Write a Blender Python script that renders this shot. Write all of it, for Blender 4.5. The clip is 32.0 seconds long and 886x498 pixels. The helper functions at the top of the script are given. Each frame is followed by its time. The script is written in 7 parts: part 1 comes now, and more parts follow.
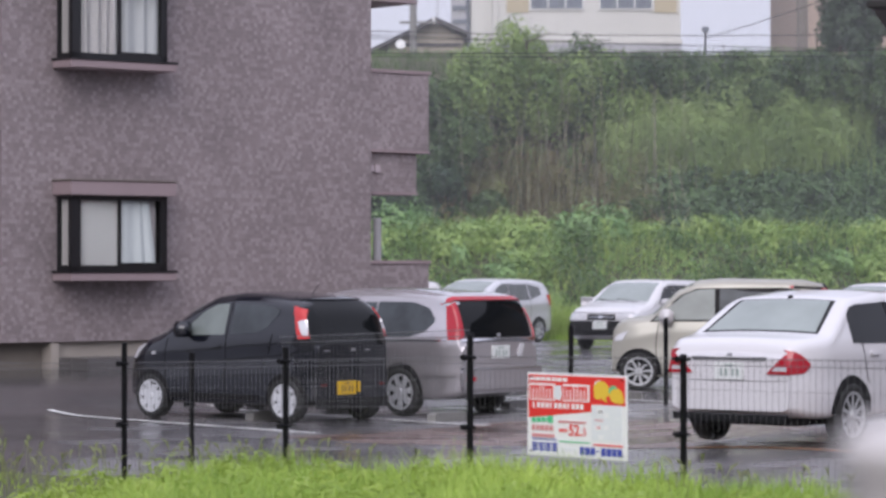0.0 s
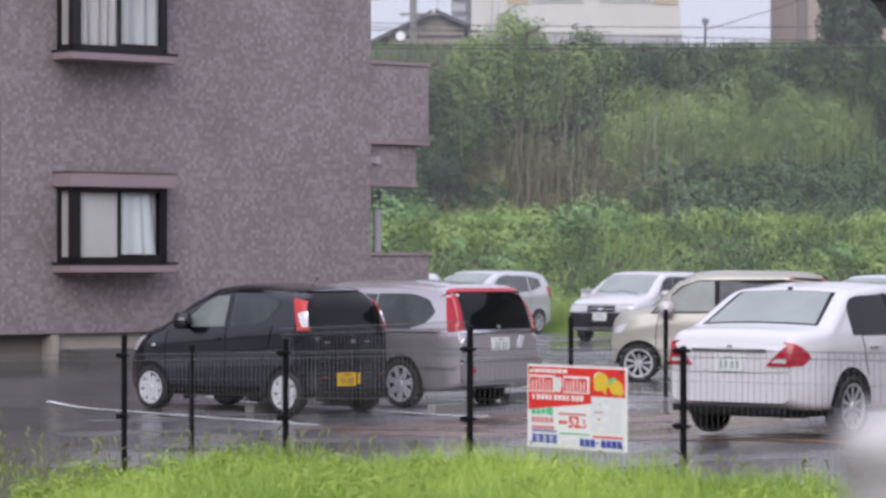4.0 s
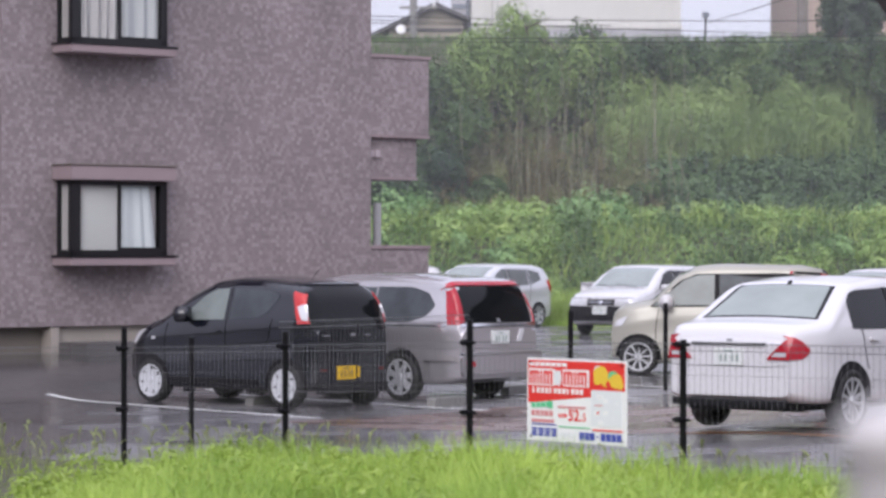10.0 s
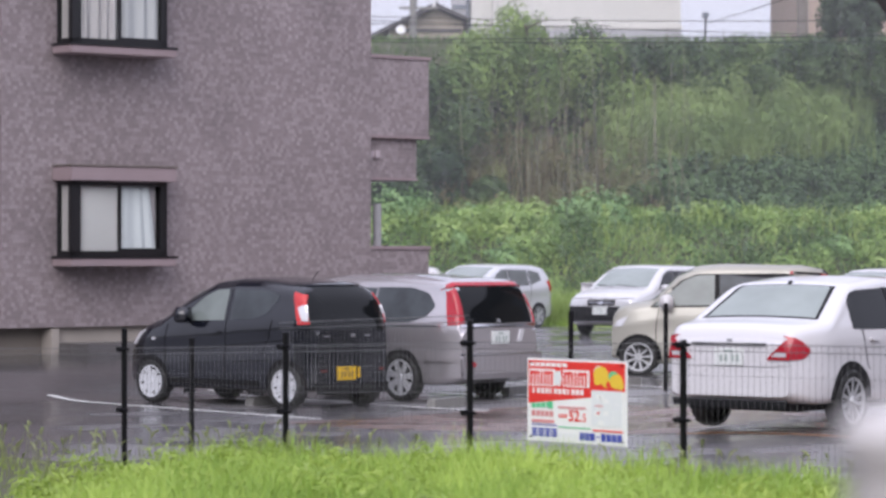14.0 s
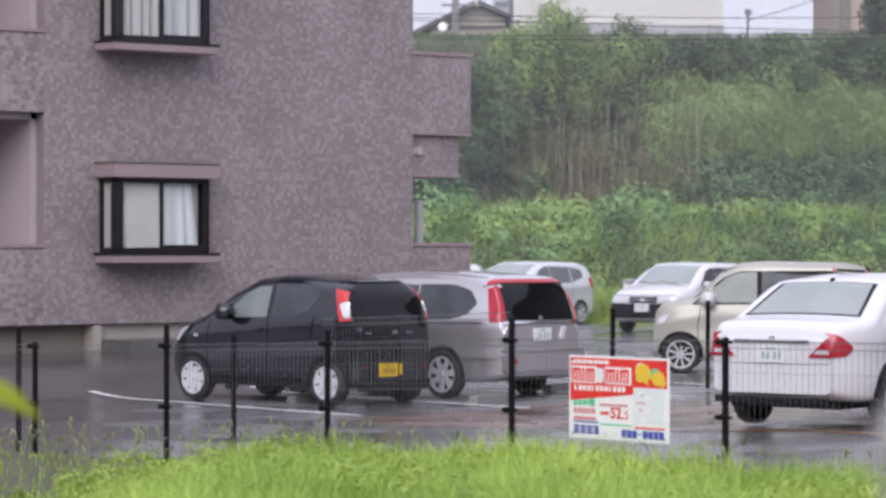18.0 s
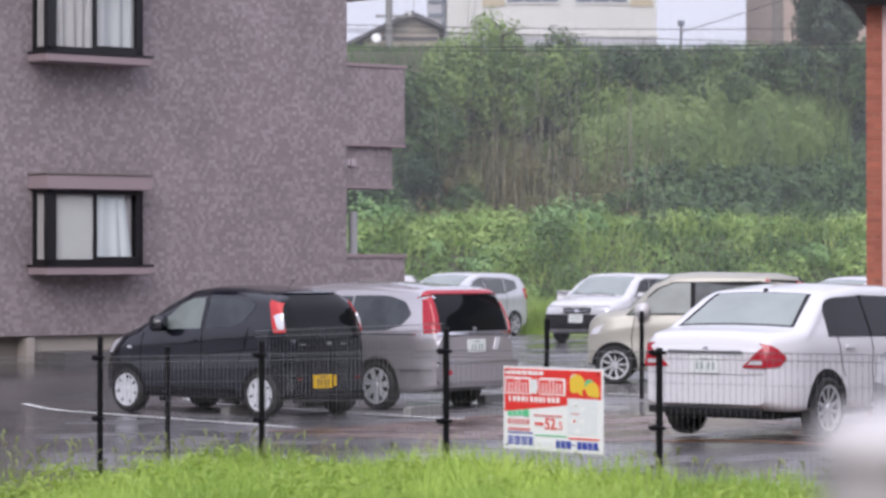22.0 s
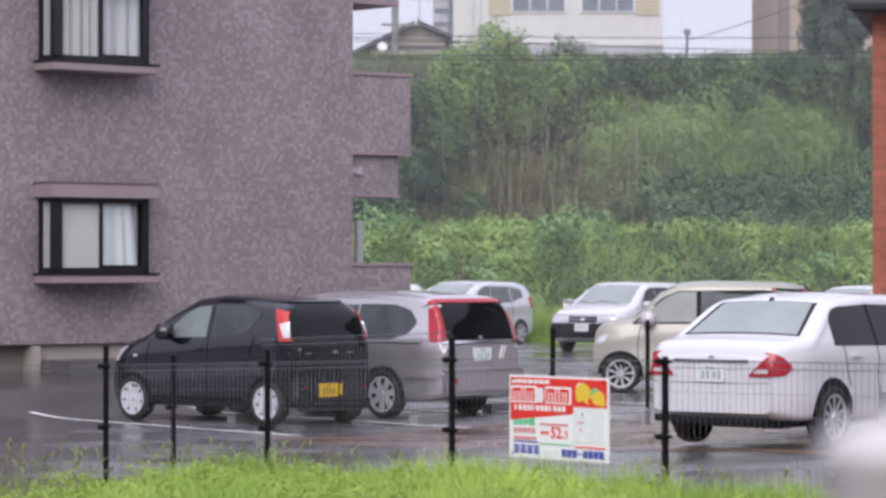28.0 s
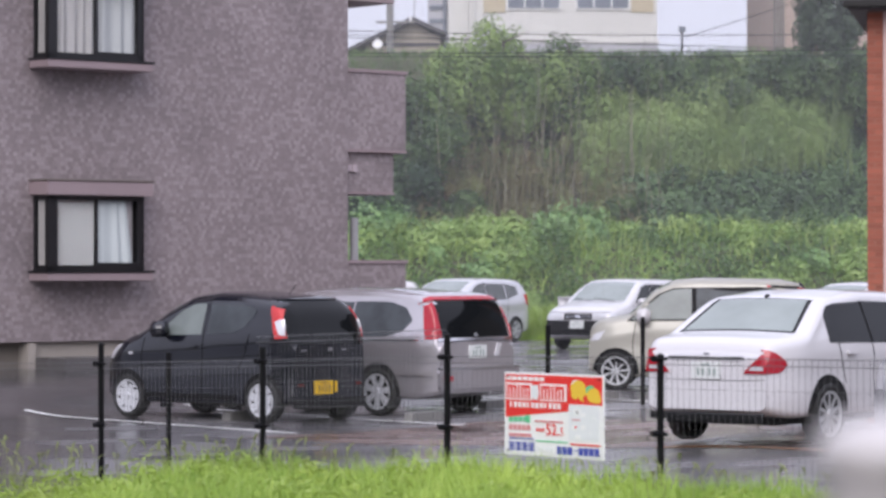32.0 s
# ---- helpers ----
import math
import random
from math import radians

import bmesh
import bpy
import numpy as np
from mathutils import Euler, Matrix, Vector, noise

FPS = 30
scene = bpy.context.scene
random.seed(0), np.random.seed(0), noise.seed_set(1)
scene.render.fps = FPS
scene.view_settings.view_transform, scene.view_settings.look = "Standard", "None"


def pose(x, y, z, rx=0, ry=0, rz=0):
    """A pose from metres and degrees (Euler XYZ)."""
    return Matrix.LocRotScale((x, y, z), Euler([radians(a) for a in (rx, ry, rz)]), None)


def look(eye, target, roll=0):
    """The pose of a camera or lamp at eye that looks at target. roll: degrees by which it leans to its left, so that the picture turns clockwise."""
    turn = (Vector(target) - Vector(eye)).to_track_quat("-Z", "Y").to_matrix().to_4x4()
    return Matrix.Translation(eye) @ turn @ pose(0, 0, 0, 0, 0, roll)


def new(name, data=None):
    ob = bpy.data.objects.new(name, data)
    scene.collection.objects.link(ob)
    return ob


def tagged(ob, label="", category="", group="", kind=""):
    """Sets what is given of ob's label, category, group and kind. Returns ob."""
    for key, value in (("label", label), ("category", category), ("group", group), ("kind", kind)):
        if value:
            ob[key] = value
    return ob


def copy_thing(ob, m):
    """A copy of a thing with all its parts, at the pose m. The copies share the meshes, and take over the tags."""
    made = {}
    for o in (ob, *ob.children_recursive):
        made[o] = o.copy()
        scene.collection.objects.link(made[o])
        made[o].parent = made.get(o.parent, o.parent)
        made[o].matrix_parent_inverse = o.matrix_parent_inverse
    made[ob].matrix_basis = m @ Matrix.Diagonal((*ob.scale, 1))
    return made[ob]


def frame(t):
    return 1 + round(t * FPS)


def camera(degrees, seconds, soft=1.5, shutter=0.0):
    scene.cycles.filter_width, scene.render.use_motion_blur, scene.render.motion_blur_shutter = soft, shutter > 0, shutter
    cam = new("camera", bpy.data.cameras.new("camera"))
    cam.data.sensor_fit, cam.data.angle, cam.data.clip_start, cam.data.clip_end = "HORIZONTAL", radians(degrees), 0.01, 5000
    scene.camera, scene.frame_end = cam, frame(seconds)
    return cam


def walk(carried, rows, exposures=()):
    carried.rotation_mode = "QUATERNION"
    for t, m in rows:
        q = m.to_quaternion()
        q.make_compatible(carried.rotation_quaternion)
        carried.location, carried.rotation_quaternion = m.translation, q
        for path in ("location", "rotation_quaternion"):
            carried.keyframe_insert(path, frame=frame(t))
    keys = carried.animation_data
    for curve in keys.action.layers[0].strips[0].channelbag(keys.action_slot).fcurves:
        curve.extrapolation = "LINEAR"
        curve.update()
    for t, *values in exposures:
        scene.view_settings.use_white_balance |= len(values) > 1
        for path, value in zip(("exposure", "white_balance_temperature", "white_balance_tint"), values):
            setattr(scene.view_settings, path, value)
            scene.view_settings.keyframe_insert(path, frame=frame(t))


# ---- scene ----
EYE = (0.0, 0.0, 1.85)
# a hand-held long lens: seconds, turn to the right, tilt up, lean
TURNS = [
    (0, 0.0000, 0.3195, 0.000),
    (0.5, -0.0013, 0.3400, -0.065),
    (1, 0.0156, 0.3176, -0.056),
    (1.5, 0.0041, 0.2473, 0.028),
    (2, -0.0025, 0.2327, -0.010),
    (2.5, -0.0025, 0.2006, 0.014),
    (3, 0.0012, 0.2006, 0.027),
    (3.5, 0.0010, 0.1887, 0.005),
    (5.5, 0.0013, 0.0815, 0.052),
    (6, 0.0013, 0.0893, 0.039),
    (6.5, 0.0011, 0.0503, 0.018),
    (7, 0.0012, 0.0557, 0.022),
    (7.5, 0.0007, 0.0237, 0.022),
    (8, 0.0013, 0.0294, 0.032),
    (8.5, 0.0024, -0.0768, 0.028),
    (9, 0.0014, 0.0156, 0.070),
    (9.5, 0.0013, 0.0310, 0.050),
    (10, 0.0030, 0.0297, 0.077),
    (10.5, 0.0009, 0.0204, 0.034),
    (11, 0.0030, 0.0256, 0.092),
    (11.5, 0.0009, 0.0155, 0.074),
    (12, 0.0009, 0.0155, 0.074),
    (12.5, 0.0008, 0.0338, 0.064),
    (13, 0.0007, 0.0382, 0.019),
    (13.5, 0.0009, 0.0324, 0.072),
    (14, 0.0007, 0.0390, 0.020),
    (14.5, 0.0025, 0.0478, 0.061),
    (15, 0.0040, 0.0309, 0.058),
    (15.2, 0.0040, 0.0309, 0.058),
    (15.3, -0.1700, 0.0150, 0.010),
    (15.4, -0.4200, -0.0050, -0.070),
    (15.5, -0.6135, -0.0216, -0.121),
    (17.5, -0.8159, -0.0041, 0.068),
    (18, -0.8159, -0.0211, 0.067),
    (18.5, -0.8159, -0.0041, 0.068),
    (19, -0.8159, -0.0041, 0.068),
    (19.3, -0.8130, -0.0041, 0.070),
    (19.4, -0.7600, -0.0035, 0.090),
    (19.5, -0.3816, -0.0014, 0.231),
    (19.6, 0.0900, -0.0300, 0.190),
    (19.8, 0.8800, -0.0950, 0.090),
    (20, 1.0723, -0.1077, 0.055),
    (20.5, 0.5442, 0.0996, 0.085),
    (21, 0.5316, 0.0940, -0.009),
    (21.5, 0.3324, 0.0380, -0.036),
    (22, 0.4688, 0.1978, -0.031),
    (22.5, 0.4787, 0.2652, -0.004),
    (23, 0.2974, 0.2553, -0.000),
    (23.5, 0.9123, 0.4268, -0.074),
    (24, 0.1686, 0.1723, -0.175),
    (24.5, 0.4785, 0.0894, -0.022),
    (25, 0.5856, 0.1013, -0.036),
    (25.5, 0.1099, 0.1416, -0.123),
    (27.5, -0.0063, 0.2871, 0.078),
    (28, 0.3537, 0.3665, 0.005),
    (28.5, 0.3913, 0.4053, -0.031),
    (29, -0.0550, 0.4466, -0.025),
    (29.5, -0.1535, 0.3576, -0.048),
    (30, 0.0984, 0.3887, -0.034),
    (30.5, 0.1632, 0.3439, -0.023),
    (31, 0.2658, 0.3305, -0.028),
    (31.5, 0.4214, 0.3186, -0.012),
    (32, 0.4485, 0.3135, -0.043),
]


def aim(turn, tilt, lean):
    a, b = radians(turn), radians(tilt)
    way = Vector((math.sin(a) * math.cos(b), math.cos(a) * math.cos(b), math.sin(b)))
    return look(EYE, Vector(EYE) + 40 * way, lean)


cam = camera(17.15, 32.0, soft=2.9)
cam.data.dof.use_dof, cam.data.dof.focus_distance, cam.data.dof.aperture_fstop = True, 31.0, 4.0
walk(cam, [(t, aim(a, b, c)) for t, a, b, c in TURNS], [(0.0, 0.03, 6330, 17), (1.0, 0.04, 6330, 17), (3.0, 0.02, 6330, 17), (6.0, 0.22, 6330, 17), (20.0, 0.22, 6330, 17), (32.0, 0.19, 6330, 17)])

# ---- light: a bright rainy sky ----
world = bpy.data.worlds.new("world")
scene.world = world
world.use_nodes = True
wt = world.node_tree
wt.nodes.clear()
sky = wt.nodes.new("ShaderNodeTexSky")
sky.sky_type, sky.sun_disc, sky.sun_elevation, sky.sun_rotation = "NISHITA", False, radians(55), radians(200)
sky.dust_density, sky.air_density = 4.0, 1.0
scale = wt.nodes.new("ShaderNodeVectorMath")
scale.operation = "SCALE"
scale.inputs["Scale"].default_value = 0.10
wt.links.new(sky.outputs[0], scale.inputs[0])
mixer = wt.nodes.new("ShaderNodeMix")
mixer.data_type = "RGBA"
mixer.inputs["Factor"].default_value = 0.85
mixer.inputs["B"].default_value = (0.83, 0.86, 0.99, 1)
wt.links.new(scale.outputs[0], mixer.inputs["A"])
back = wt.nodes.new("ShaderNodeBackground")
back.inputs["Strength"].default_value = 1.0
wt.links.new(mixer.outputs["Result"], back.inputs["Color"])
# an overcast sky is about three times as bright overhead as at the horizon
wco = wt.nodes.new("ShaderNodeTexCoord")
wsep = wt.nodes.new("ShaderNodeSeparateXYZ")
wt.links.new(wco.outputs["Generated"], wsep.inputs[0])
wmap = wt.nodes.new("ShaderNodeMapRange")
wmap.inputs["From Min"].default_value, wmap.inputs["From Max"].default_value = 0.0, 1.0
wmap.inputs["To Min"].default_value, wmap.inputs["To Max"].default_value = 0.83, 1.65
wt.links.new(wsep.outputs["Z"], wmap.inputs["Value"])
wt.links.new(wmap.outputs["Result"], back.inputs["Strength"])
wout = wt.nodes.new("ShaderNodeOutputWorld")
wt.links.new(back.outputs[0], wout.inputs[0])

sun = new("sun", bpy.data.lights.new("sun", "SUN"))
sun.data.energy, sun.data.angle, sun.data.color = 1.7, radians(40), (1.0, 0.97, 0.93)
sun.matrix_world = look((-8, -36, 36), (0, 20, 0))


# ---- materials ----
def node(tree, kind, **values):
    n = tree.nodes.new(kind)
    for key, value in values.items():
        n.inputs[key].default_value = value
    return n


def mat(name, base, rough=0.6, metal=0.0, vary=0.25, grain=40.0, stain=1.2, bump=0.1, coat=0.0, island=0.0, object_random=0.0, spec=0.5, rough_vary=0.0):
    """A surface with fine grain, broad stains and fine relief."""
    m = bpy.data.materials.new(name)
    m.use_nodes = True
    t = m.node_tree
    p = t.nodes["Principled BSDF"]
    p.inputs["Metallic"].default_value = metal
    p.inputs["Roughness"].default_value = rough
    p.inputs["Coat Weight"].default_value = coat
    p.inputs["Coat Roughness"].default_value = 0.03
    p.inputs["Specular IOR Level"].default_value = spec
    co = t.nodes.new("ShaderNodeTexCoord")
    fine = node(t, "ShaderNodeTexNoise", Scale=grain, Detail=4.0)
    broad = node(t, "ShaderNodeTexNoise", Scale=stain, Detail=3.0)
    for n in (fine, broad):
        t.links.new(co.outputs["Object"], n.inputs["Vector"])
    add = t.nodes.new("ShaderNodeMath")
    add.operation = "MULTIPLY_ADD"
    add.inputs[1].default_value = 0.5
    t.links.new(fine.outputs["Fac"], add.inputs[0])
    half = t.nodes.new("ShaderNodeMath")
    half.operation = "MULTIPLY"
    half.inputs[1].default_value = 0.5
    t.links.new(broad.outputs["Fac"], half.inputs[0])
    t.links.new(half.outputs[0], add.inputs[2])
    last = add.outputs[0]
    if island or object_random:
        info = t.nodes.new("ShaderNodeNewGeometry" if island else "ShaderNodeObjectInfo")
        out = info.outputs["Random Per Island"] if island else info.outputs["Random"]
        more = t.nodes.new("ShaderNodeMath")
        more.operation = "MULTIPLY_ADD"
        more.inputs[1].default_value = island or object_random
        t.links.new(out, more.inputs[0])
        t.links.new(last, more.inputs[2])
        less = t.nodes.new("ShaderNodeMath")
        less.operation = "SUBTRACT"
        less.inputs[1].default_value = (island or object_random) / 2
        t.links.new(more.outputs[0], less.inputs[0])
        last = less.outputs[0]
    ramp = t.nodes.new("ShaderNodeMapRange")
    ramp.inputs["From Min"].default_value, ramp.inputs["From Max"].default_value = 0.2, 0.8
    ramp.inputs["To Min"].default_value, ramp.inputs["To Max"].default_value = 1 - vary, 1 + vary
    ramp.clamp = False
    t.links.new(last, ramp.inputs["Value"])
    tint = t.nodes.new("ShaderNodeVectorMath")
    tint.operation = "SCALE"
    tint.inputs[0].default_value = base
    t.links.new(ramp.outputs["Result"], tint.inputs["Scale"])
    t.links.new(tint.outputs[0], p.inputs["Base Color"])
    if rough_vary:
        rr = t.nodes.new("ShaderNodeMapRange")
        rr.inputs["From Min"].default_value, rr.inputs["From Max"].default_value = 0.35, 0.65
        rr.inputs["To Min"].default_value, rr.inputs["To Max"].default_value = max(0.02, rough - rough_vary), rough + rough_vary
        t.links.new(broad.outputs["Fac"], rr.inputs["Value"])
        t.links.new(rr.outputs["Result"], p.inputs["Roughness"])
    if bump:
        b = node(t, "ShaderNodeBump", Strength=bump, Distance=0.01)
        t.links.new(fine.outputs["Fac"], b.inputs["Height"])
        t.links.new(b.outputs[0], p.inputs["Normal"])
    return m


def leaf_mat(name, dark, light, glow=0.35, stain=0.5, single=0.3):
    """Leaves: two greens by patch and by leaf, light passing through."""
    m = bpy.data.materials.new(name)
    m.use_nodes = True
    t = m.node_tree
    t.nodes.clear()
    co = t.nodes.new("ShaderNodeTexCoord")
    broad = node(t, "ShaderNodeTexNoise", Scale=stain, Detail=3.0)
    t.links.new(co.outputs["Object"], broad.inputs["Vector"])
    geo = t.nodes.new("ShaderNodeNewGeometry")
    mixv = t.nodes.new("ShaderNodeMath")
    mixv.operation = "MULTIPLY_ADD"
    mixv.inputs[1].default_value = single
    t.links.new(geo.outputs["Random Per Island"], mixv.inputs[0])
    sub = t.nodes.new("ShaderNodeMapRange")
    sub.inputs["From Min"].default_value, sub.inputs["From Max"].default_value = 0.3, 0.7
    sub.inputs["To Min"].default_value, sub.inputs["To Max"].default_value = -0.15, 0.85
    sub.clamp = False
    t.links.new(broad.outputs["Fac"], sub.inputs["Value"])
    t.links.new(sub.outputs["Result"], mixv.inputs[2])
    mc = t.nodes.new("ShaderNodeMix")
    mc.data_type = "RGBA"
    mc.inputs["A"].default_value, mc.inputs["B"].default_value = (*dark, 1), (*light, 1)
    t.links.new(mixv.outputs[0], mc.inputs["Factor"])
    p = t.nodes.new("ShaderNodeBsdfPrincipled")
    p.inputs["Roughness"].default_value = 0.45
    p.inputs["Specular IOR Level"].default_value = 0.35
    tr = t.nodes.new("ShaderNodeBsdfTranslucent")
    t.links.new(mc.outputs["Result"], p.inputs["Base Color"])
    t.links.new(mc.outputs["Result"], tr.inputs["Color"])
    ms = t.nodes.new("ShaderNodeMixShader")
    ms.inputs[0].default_value = glow
    t.links.new(p.outputs[0], ms.inputs[1])
    t.links.new(tr.outputs[0], ms.inputs[2])
    o = t.nodes.new("ShaderNodeOutputMaterial")
    t.links.new(ms.outputs[0], o.inputs[0])
    return m


def pane_mat(name):
    m = bpy.data.materials.new(name)
    m.use_nodes = True
    p = m.node_tree.nodes["Principled BSDF"]
    p.inputs["Roughness"].default_value = 0.02
    p.inputs["Transmission Weight"].default_value = 1.0
    p.inputs["Base Color"].default_value = (0.9, 0.93, 0.92, 1)
    p.inputs["IOR"].default_value = 1.45
    return m


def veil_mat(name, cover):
    """A mostly clear, pale surface lit by the sky: falling streaks, and sheets standing in for haze."""
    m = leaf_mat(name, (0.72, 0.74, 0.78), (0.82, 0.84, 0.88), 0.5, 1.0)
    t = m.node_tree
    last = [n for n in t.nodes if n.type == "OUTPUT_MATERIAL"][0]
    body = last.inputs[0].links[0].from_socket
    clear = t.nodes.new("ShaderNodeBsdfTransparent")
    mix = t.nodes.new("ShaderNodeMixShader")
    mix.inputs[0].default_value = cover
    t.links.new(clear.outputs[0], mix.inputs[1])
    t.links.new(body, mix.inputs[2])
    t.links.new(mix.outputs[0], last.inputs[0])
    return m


def tile_mat(name, one, two, joint, width, height):
    """Small mottled wall tiles, laid in courses on the xz plane of the object."""
    m = bpy.data.materials.new(name)
    m.use_nodes = True
    t = m.node_tree
    p = t.nodes["Principled BSDF"]
    co = t.nodes.new("ShaderNodeTexCoord")
    sep = t.nodes.new("ShaderNodeSeparateXYZ")
    t.links.new(co.outputs["Object"], sep.inputs[0])
    xy = t.nodes.new("ShaderNodeMath")
    xy.operation = "ADD"
    t.links.new(sep.outputs["X"], xy.inputs[0])
    t.links.new(sep.outputs["Y"], xy.inputs[1])
    com = t.nodes.new("ShaderNodeCombineXYZ")
    t.links.new(xy.outputs[0], com.inputs["X"])
    t.links.new(sep.outputs["Z"], com.inputs["Y"])
    br = t.nodes.new("ShaderNodeTexBrick")
    br.inputs["Scale"].default_value = 1.0
    br.inputs["Brick Width"].default_value, br.inputs["Row Height"].default_value = width, height
    br.inputs["Mortar Size"].default_value = 0.005
    br.inputs["Color1"].default_value, br.inputs["Color2"].default_value = (*one, 1), (*two, 1)
    br.inputs["Mortar"].default_value = (*joint, 1)
    t.links.new(com.outputs[0], br.inputs["Vector"])
    broad = node(t, "ShaderNodeTexNoise", Scale=0.7, Detail=4.0)
    t.links.new(co.outputs["Object"], broad.inputs["Vector"])
    rng = t.nodes.new("ShaderNodeMapRange")
    rng.inputs["From Min"].default_value, rng.inputs["From Max"].default_value = 0.3, 0.7
    rng.inputs["To Min"].default_value, rng.inputs["To Max"].default_value = 0.86, 1.14
    t.links.new(broad.outputs["Fac"], rng.inputs["Value"])
    sc = t.nodes.new("ShaderNodeVectorMath")
    sc.operation = "SCALE"
    t.links.new(br.outputs["Color"], sc.inputs[0])
    t.links.new(rng.outputs["Result"], sc.inputs["Scale"])
    t.links.new(sc.outputs[0], p.inputs["Base Color"])
    p.inputs["Roughness"].default_value = 0.5
    b = node(t, "ShaderNodeBump", Strength=0.25, Distance=0.006)
    b.invert = True
    t.links.new(br.outputs["Fac"], b.inputs["Height"])
    t.links.new(b.outputs[0], p.inputs["Normal"])
    return m


def piece_mat(name, one, two, single):
    """Glazed tiles, each with a shade of its own, and broad weather stains over them."""
    m = bpy.data.materials.new(name)
    m.use_nodes = True
    t = m.node_tree
    p = t.nodes["Principled BSDF"]
    p.inputs["Roughness"].default_value = 0.5
    info = t.nodes.new("ShaderNodeObjectInfo" if single else "ShaderNodeNewGeometry")
    mc = t.nodes.new("ShaderNodeMix")
    mc.data_type = "RGBA"
    mc.inputs["A"].default_value, mc.inputs["B"].default_value = (*one, 1), (*two, 1)
    skew = t.nodes.new("ShaderNodeMath")
    skew.operation = "POWER"
    skew.inputs[1].default_value = 1.7
    t.links.new(info.outputs["Random" if single else "Random Per Island"], skew.inputs[0])
    t.links.new(skew.outputs[0], mc.inputs["Factor"])
    geo = t.nodes.new("ShaderNodeNewGeometry")
    broad = node(t, "ShaderNodeTexNoise", Scale=0.7, Detail=4.0)
    t.links.new(geo.outputs["Position"], broad.inputs["Vector"])
    rng = t.nodes.new("ShaderNodeMapRange")
    rng.inputs["From Min"].default_value, rng.inputs["From Max"].default_value = 0.3, 0.7
    rng.inputs["To Min"].default_value, rng.inputs["To Max"].default_value = 0.86, 1.14
    t.links.new(broad.outputs["Fac"], rng.inputs["Value"])
    sc = t.nodes.new("ShaderNodeVectorMath")
    sc.operation = "SCALE"
    t.links.new(mc.outputs["Result"], sc.inputs[0])
    t.links.new(rng.outputs["Result"], sc.inputs["Scale"])
    t.links.new(sc.outputs[0], p.inputs["Base Color"])
    return m


M_JOINT = mat("tile_joint", (0.225, 0.187, 0.192), 0.8, vary=0.15)
M_TILE = tile_mat("mottled_tile", (0.165, 0.130, 0.135), (0.315, 0.265, 0.27), (0.235, 0.195, 0.20), 0.085, 0.07)
M_TILEBIT = piece_mat("tile_glaze", (0.205, 0.172, 0.178), (0.310, 0.266, 0.274), False)
M_TILEONE = piece_mat("tile_glaze_single", (0.205, 0.172, 0.178), (0.310, 0.266, 0.274), True)
M_PANE = pane_mat("window_glass")
M_CAP = mat("sill_stone", (0.27, 0.21, 0.22), 0.6, vary=0.15)
M_PALEWALL = mat("pale_mauve_render", (0.40, 0.34, 0.36), 0.7, vary=0.1)
M_GREYPIPE = mat("grey_pipe", (0.33, 0.33, 0.34), 0.5, vary=0.1)
M_SURROUND = mat("unseen_wall_grey", (0.26, 0.25, 0.24), 0.8, vary=0.2)
M_FOUND = mat("foundation", (0.16, 0.14, 0.12), 0.8, vary=0.3)
M_APRON = mat("wet_apron", (0.10, 0.095, 0.095), 0.35, vary=0.3, stain=0.9, rough_vary=0.15)
M_BEIGE = mat("beige_render", (0.31, 0.28, 0.25), 0.8, vary=0.15)
M_ALU = mat("dark_aluminium", (0.018, 0.018, 0.02), 0.35, 0.3, vary=0.15)
M_CURTAIN = mat("curtain", (0.34, 0.32, 0.325), 0.9, vary=0.12)
M_PALECURTAIN = mat("pale_curtain", (0.43, 0.43, 0.44), 0.9, vary=0.1)
M_WHITELACE = mat("white_lace_curtain", (0.50, 0.545, 0.545), 0.9, vary=0.08)
# curtain colour darkened for the shade behind the side panes
M_SHADECURTAIN = mat("shaded_curtain", (0.30, 0.29, 0.28), 0.9, vary=0.2)
M_LACE = mat("lace_curtain", (0.41, 0.43, 0.43), 0.9, vary=0.08)
M_WHITE = mat("white_paint", (0.72, 0.72, 0.70), 0.5, vary=0.08)
M_ASPHALT = mat("asphalt", (0.155, 0.149, 0.154), 0.25, vary=0.45, grain=60, stain=0.5, bump=0.12, rough_vary=0.2)
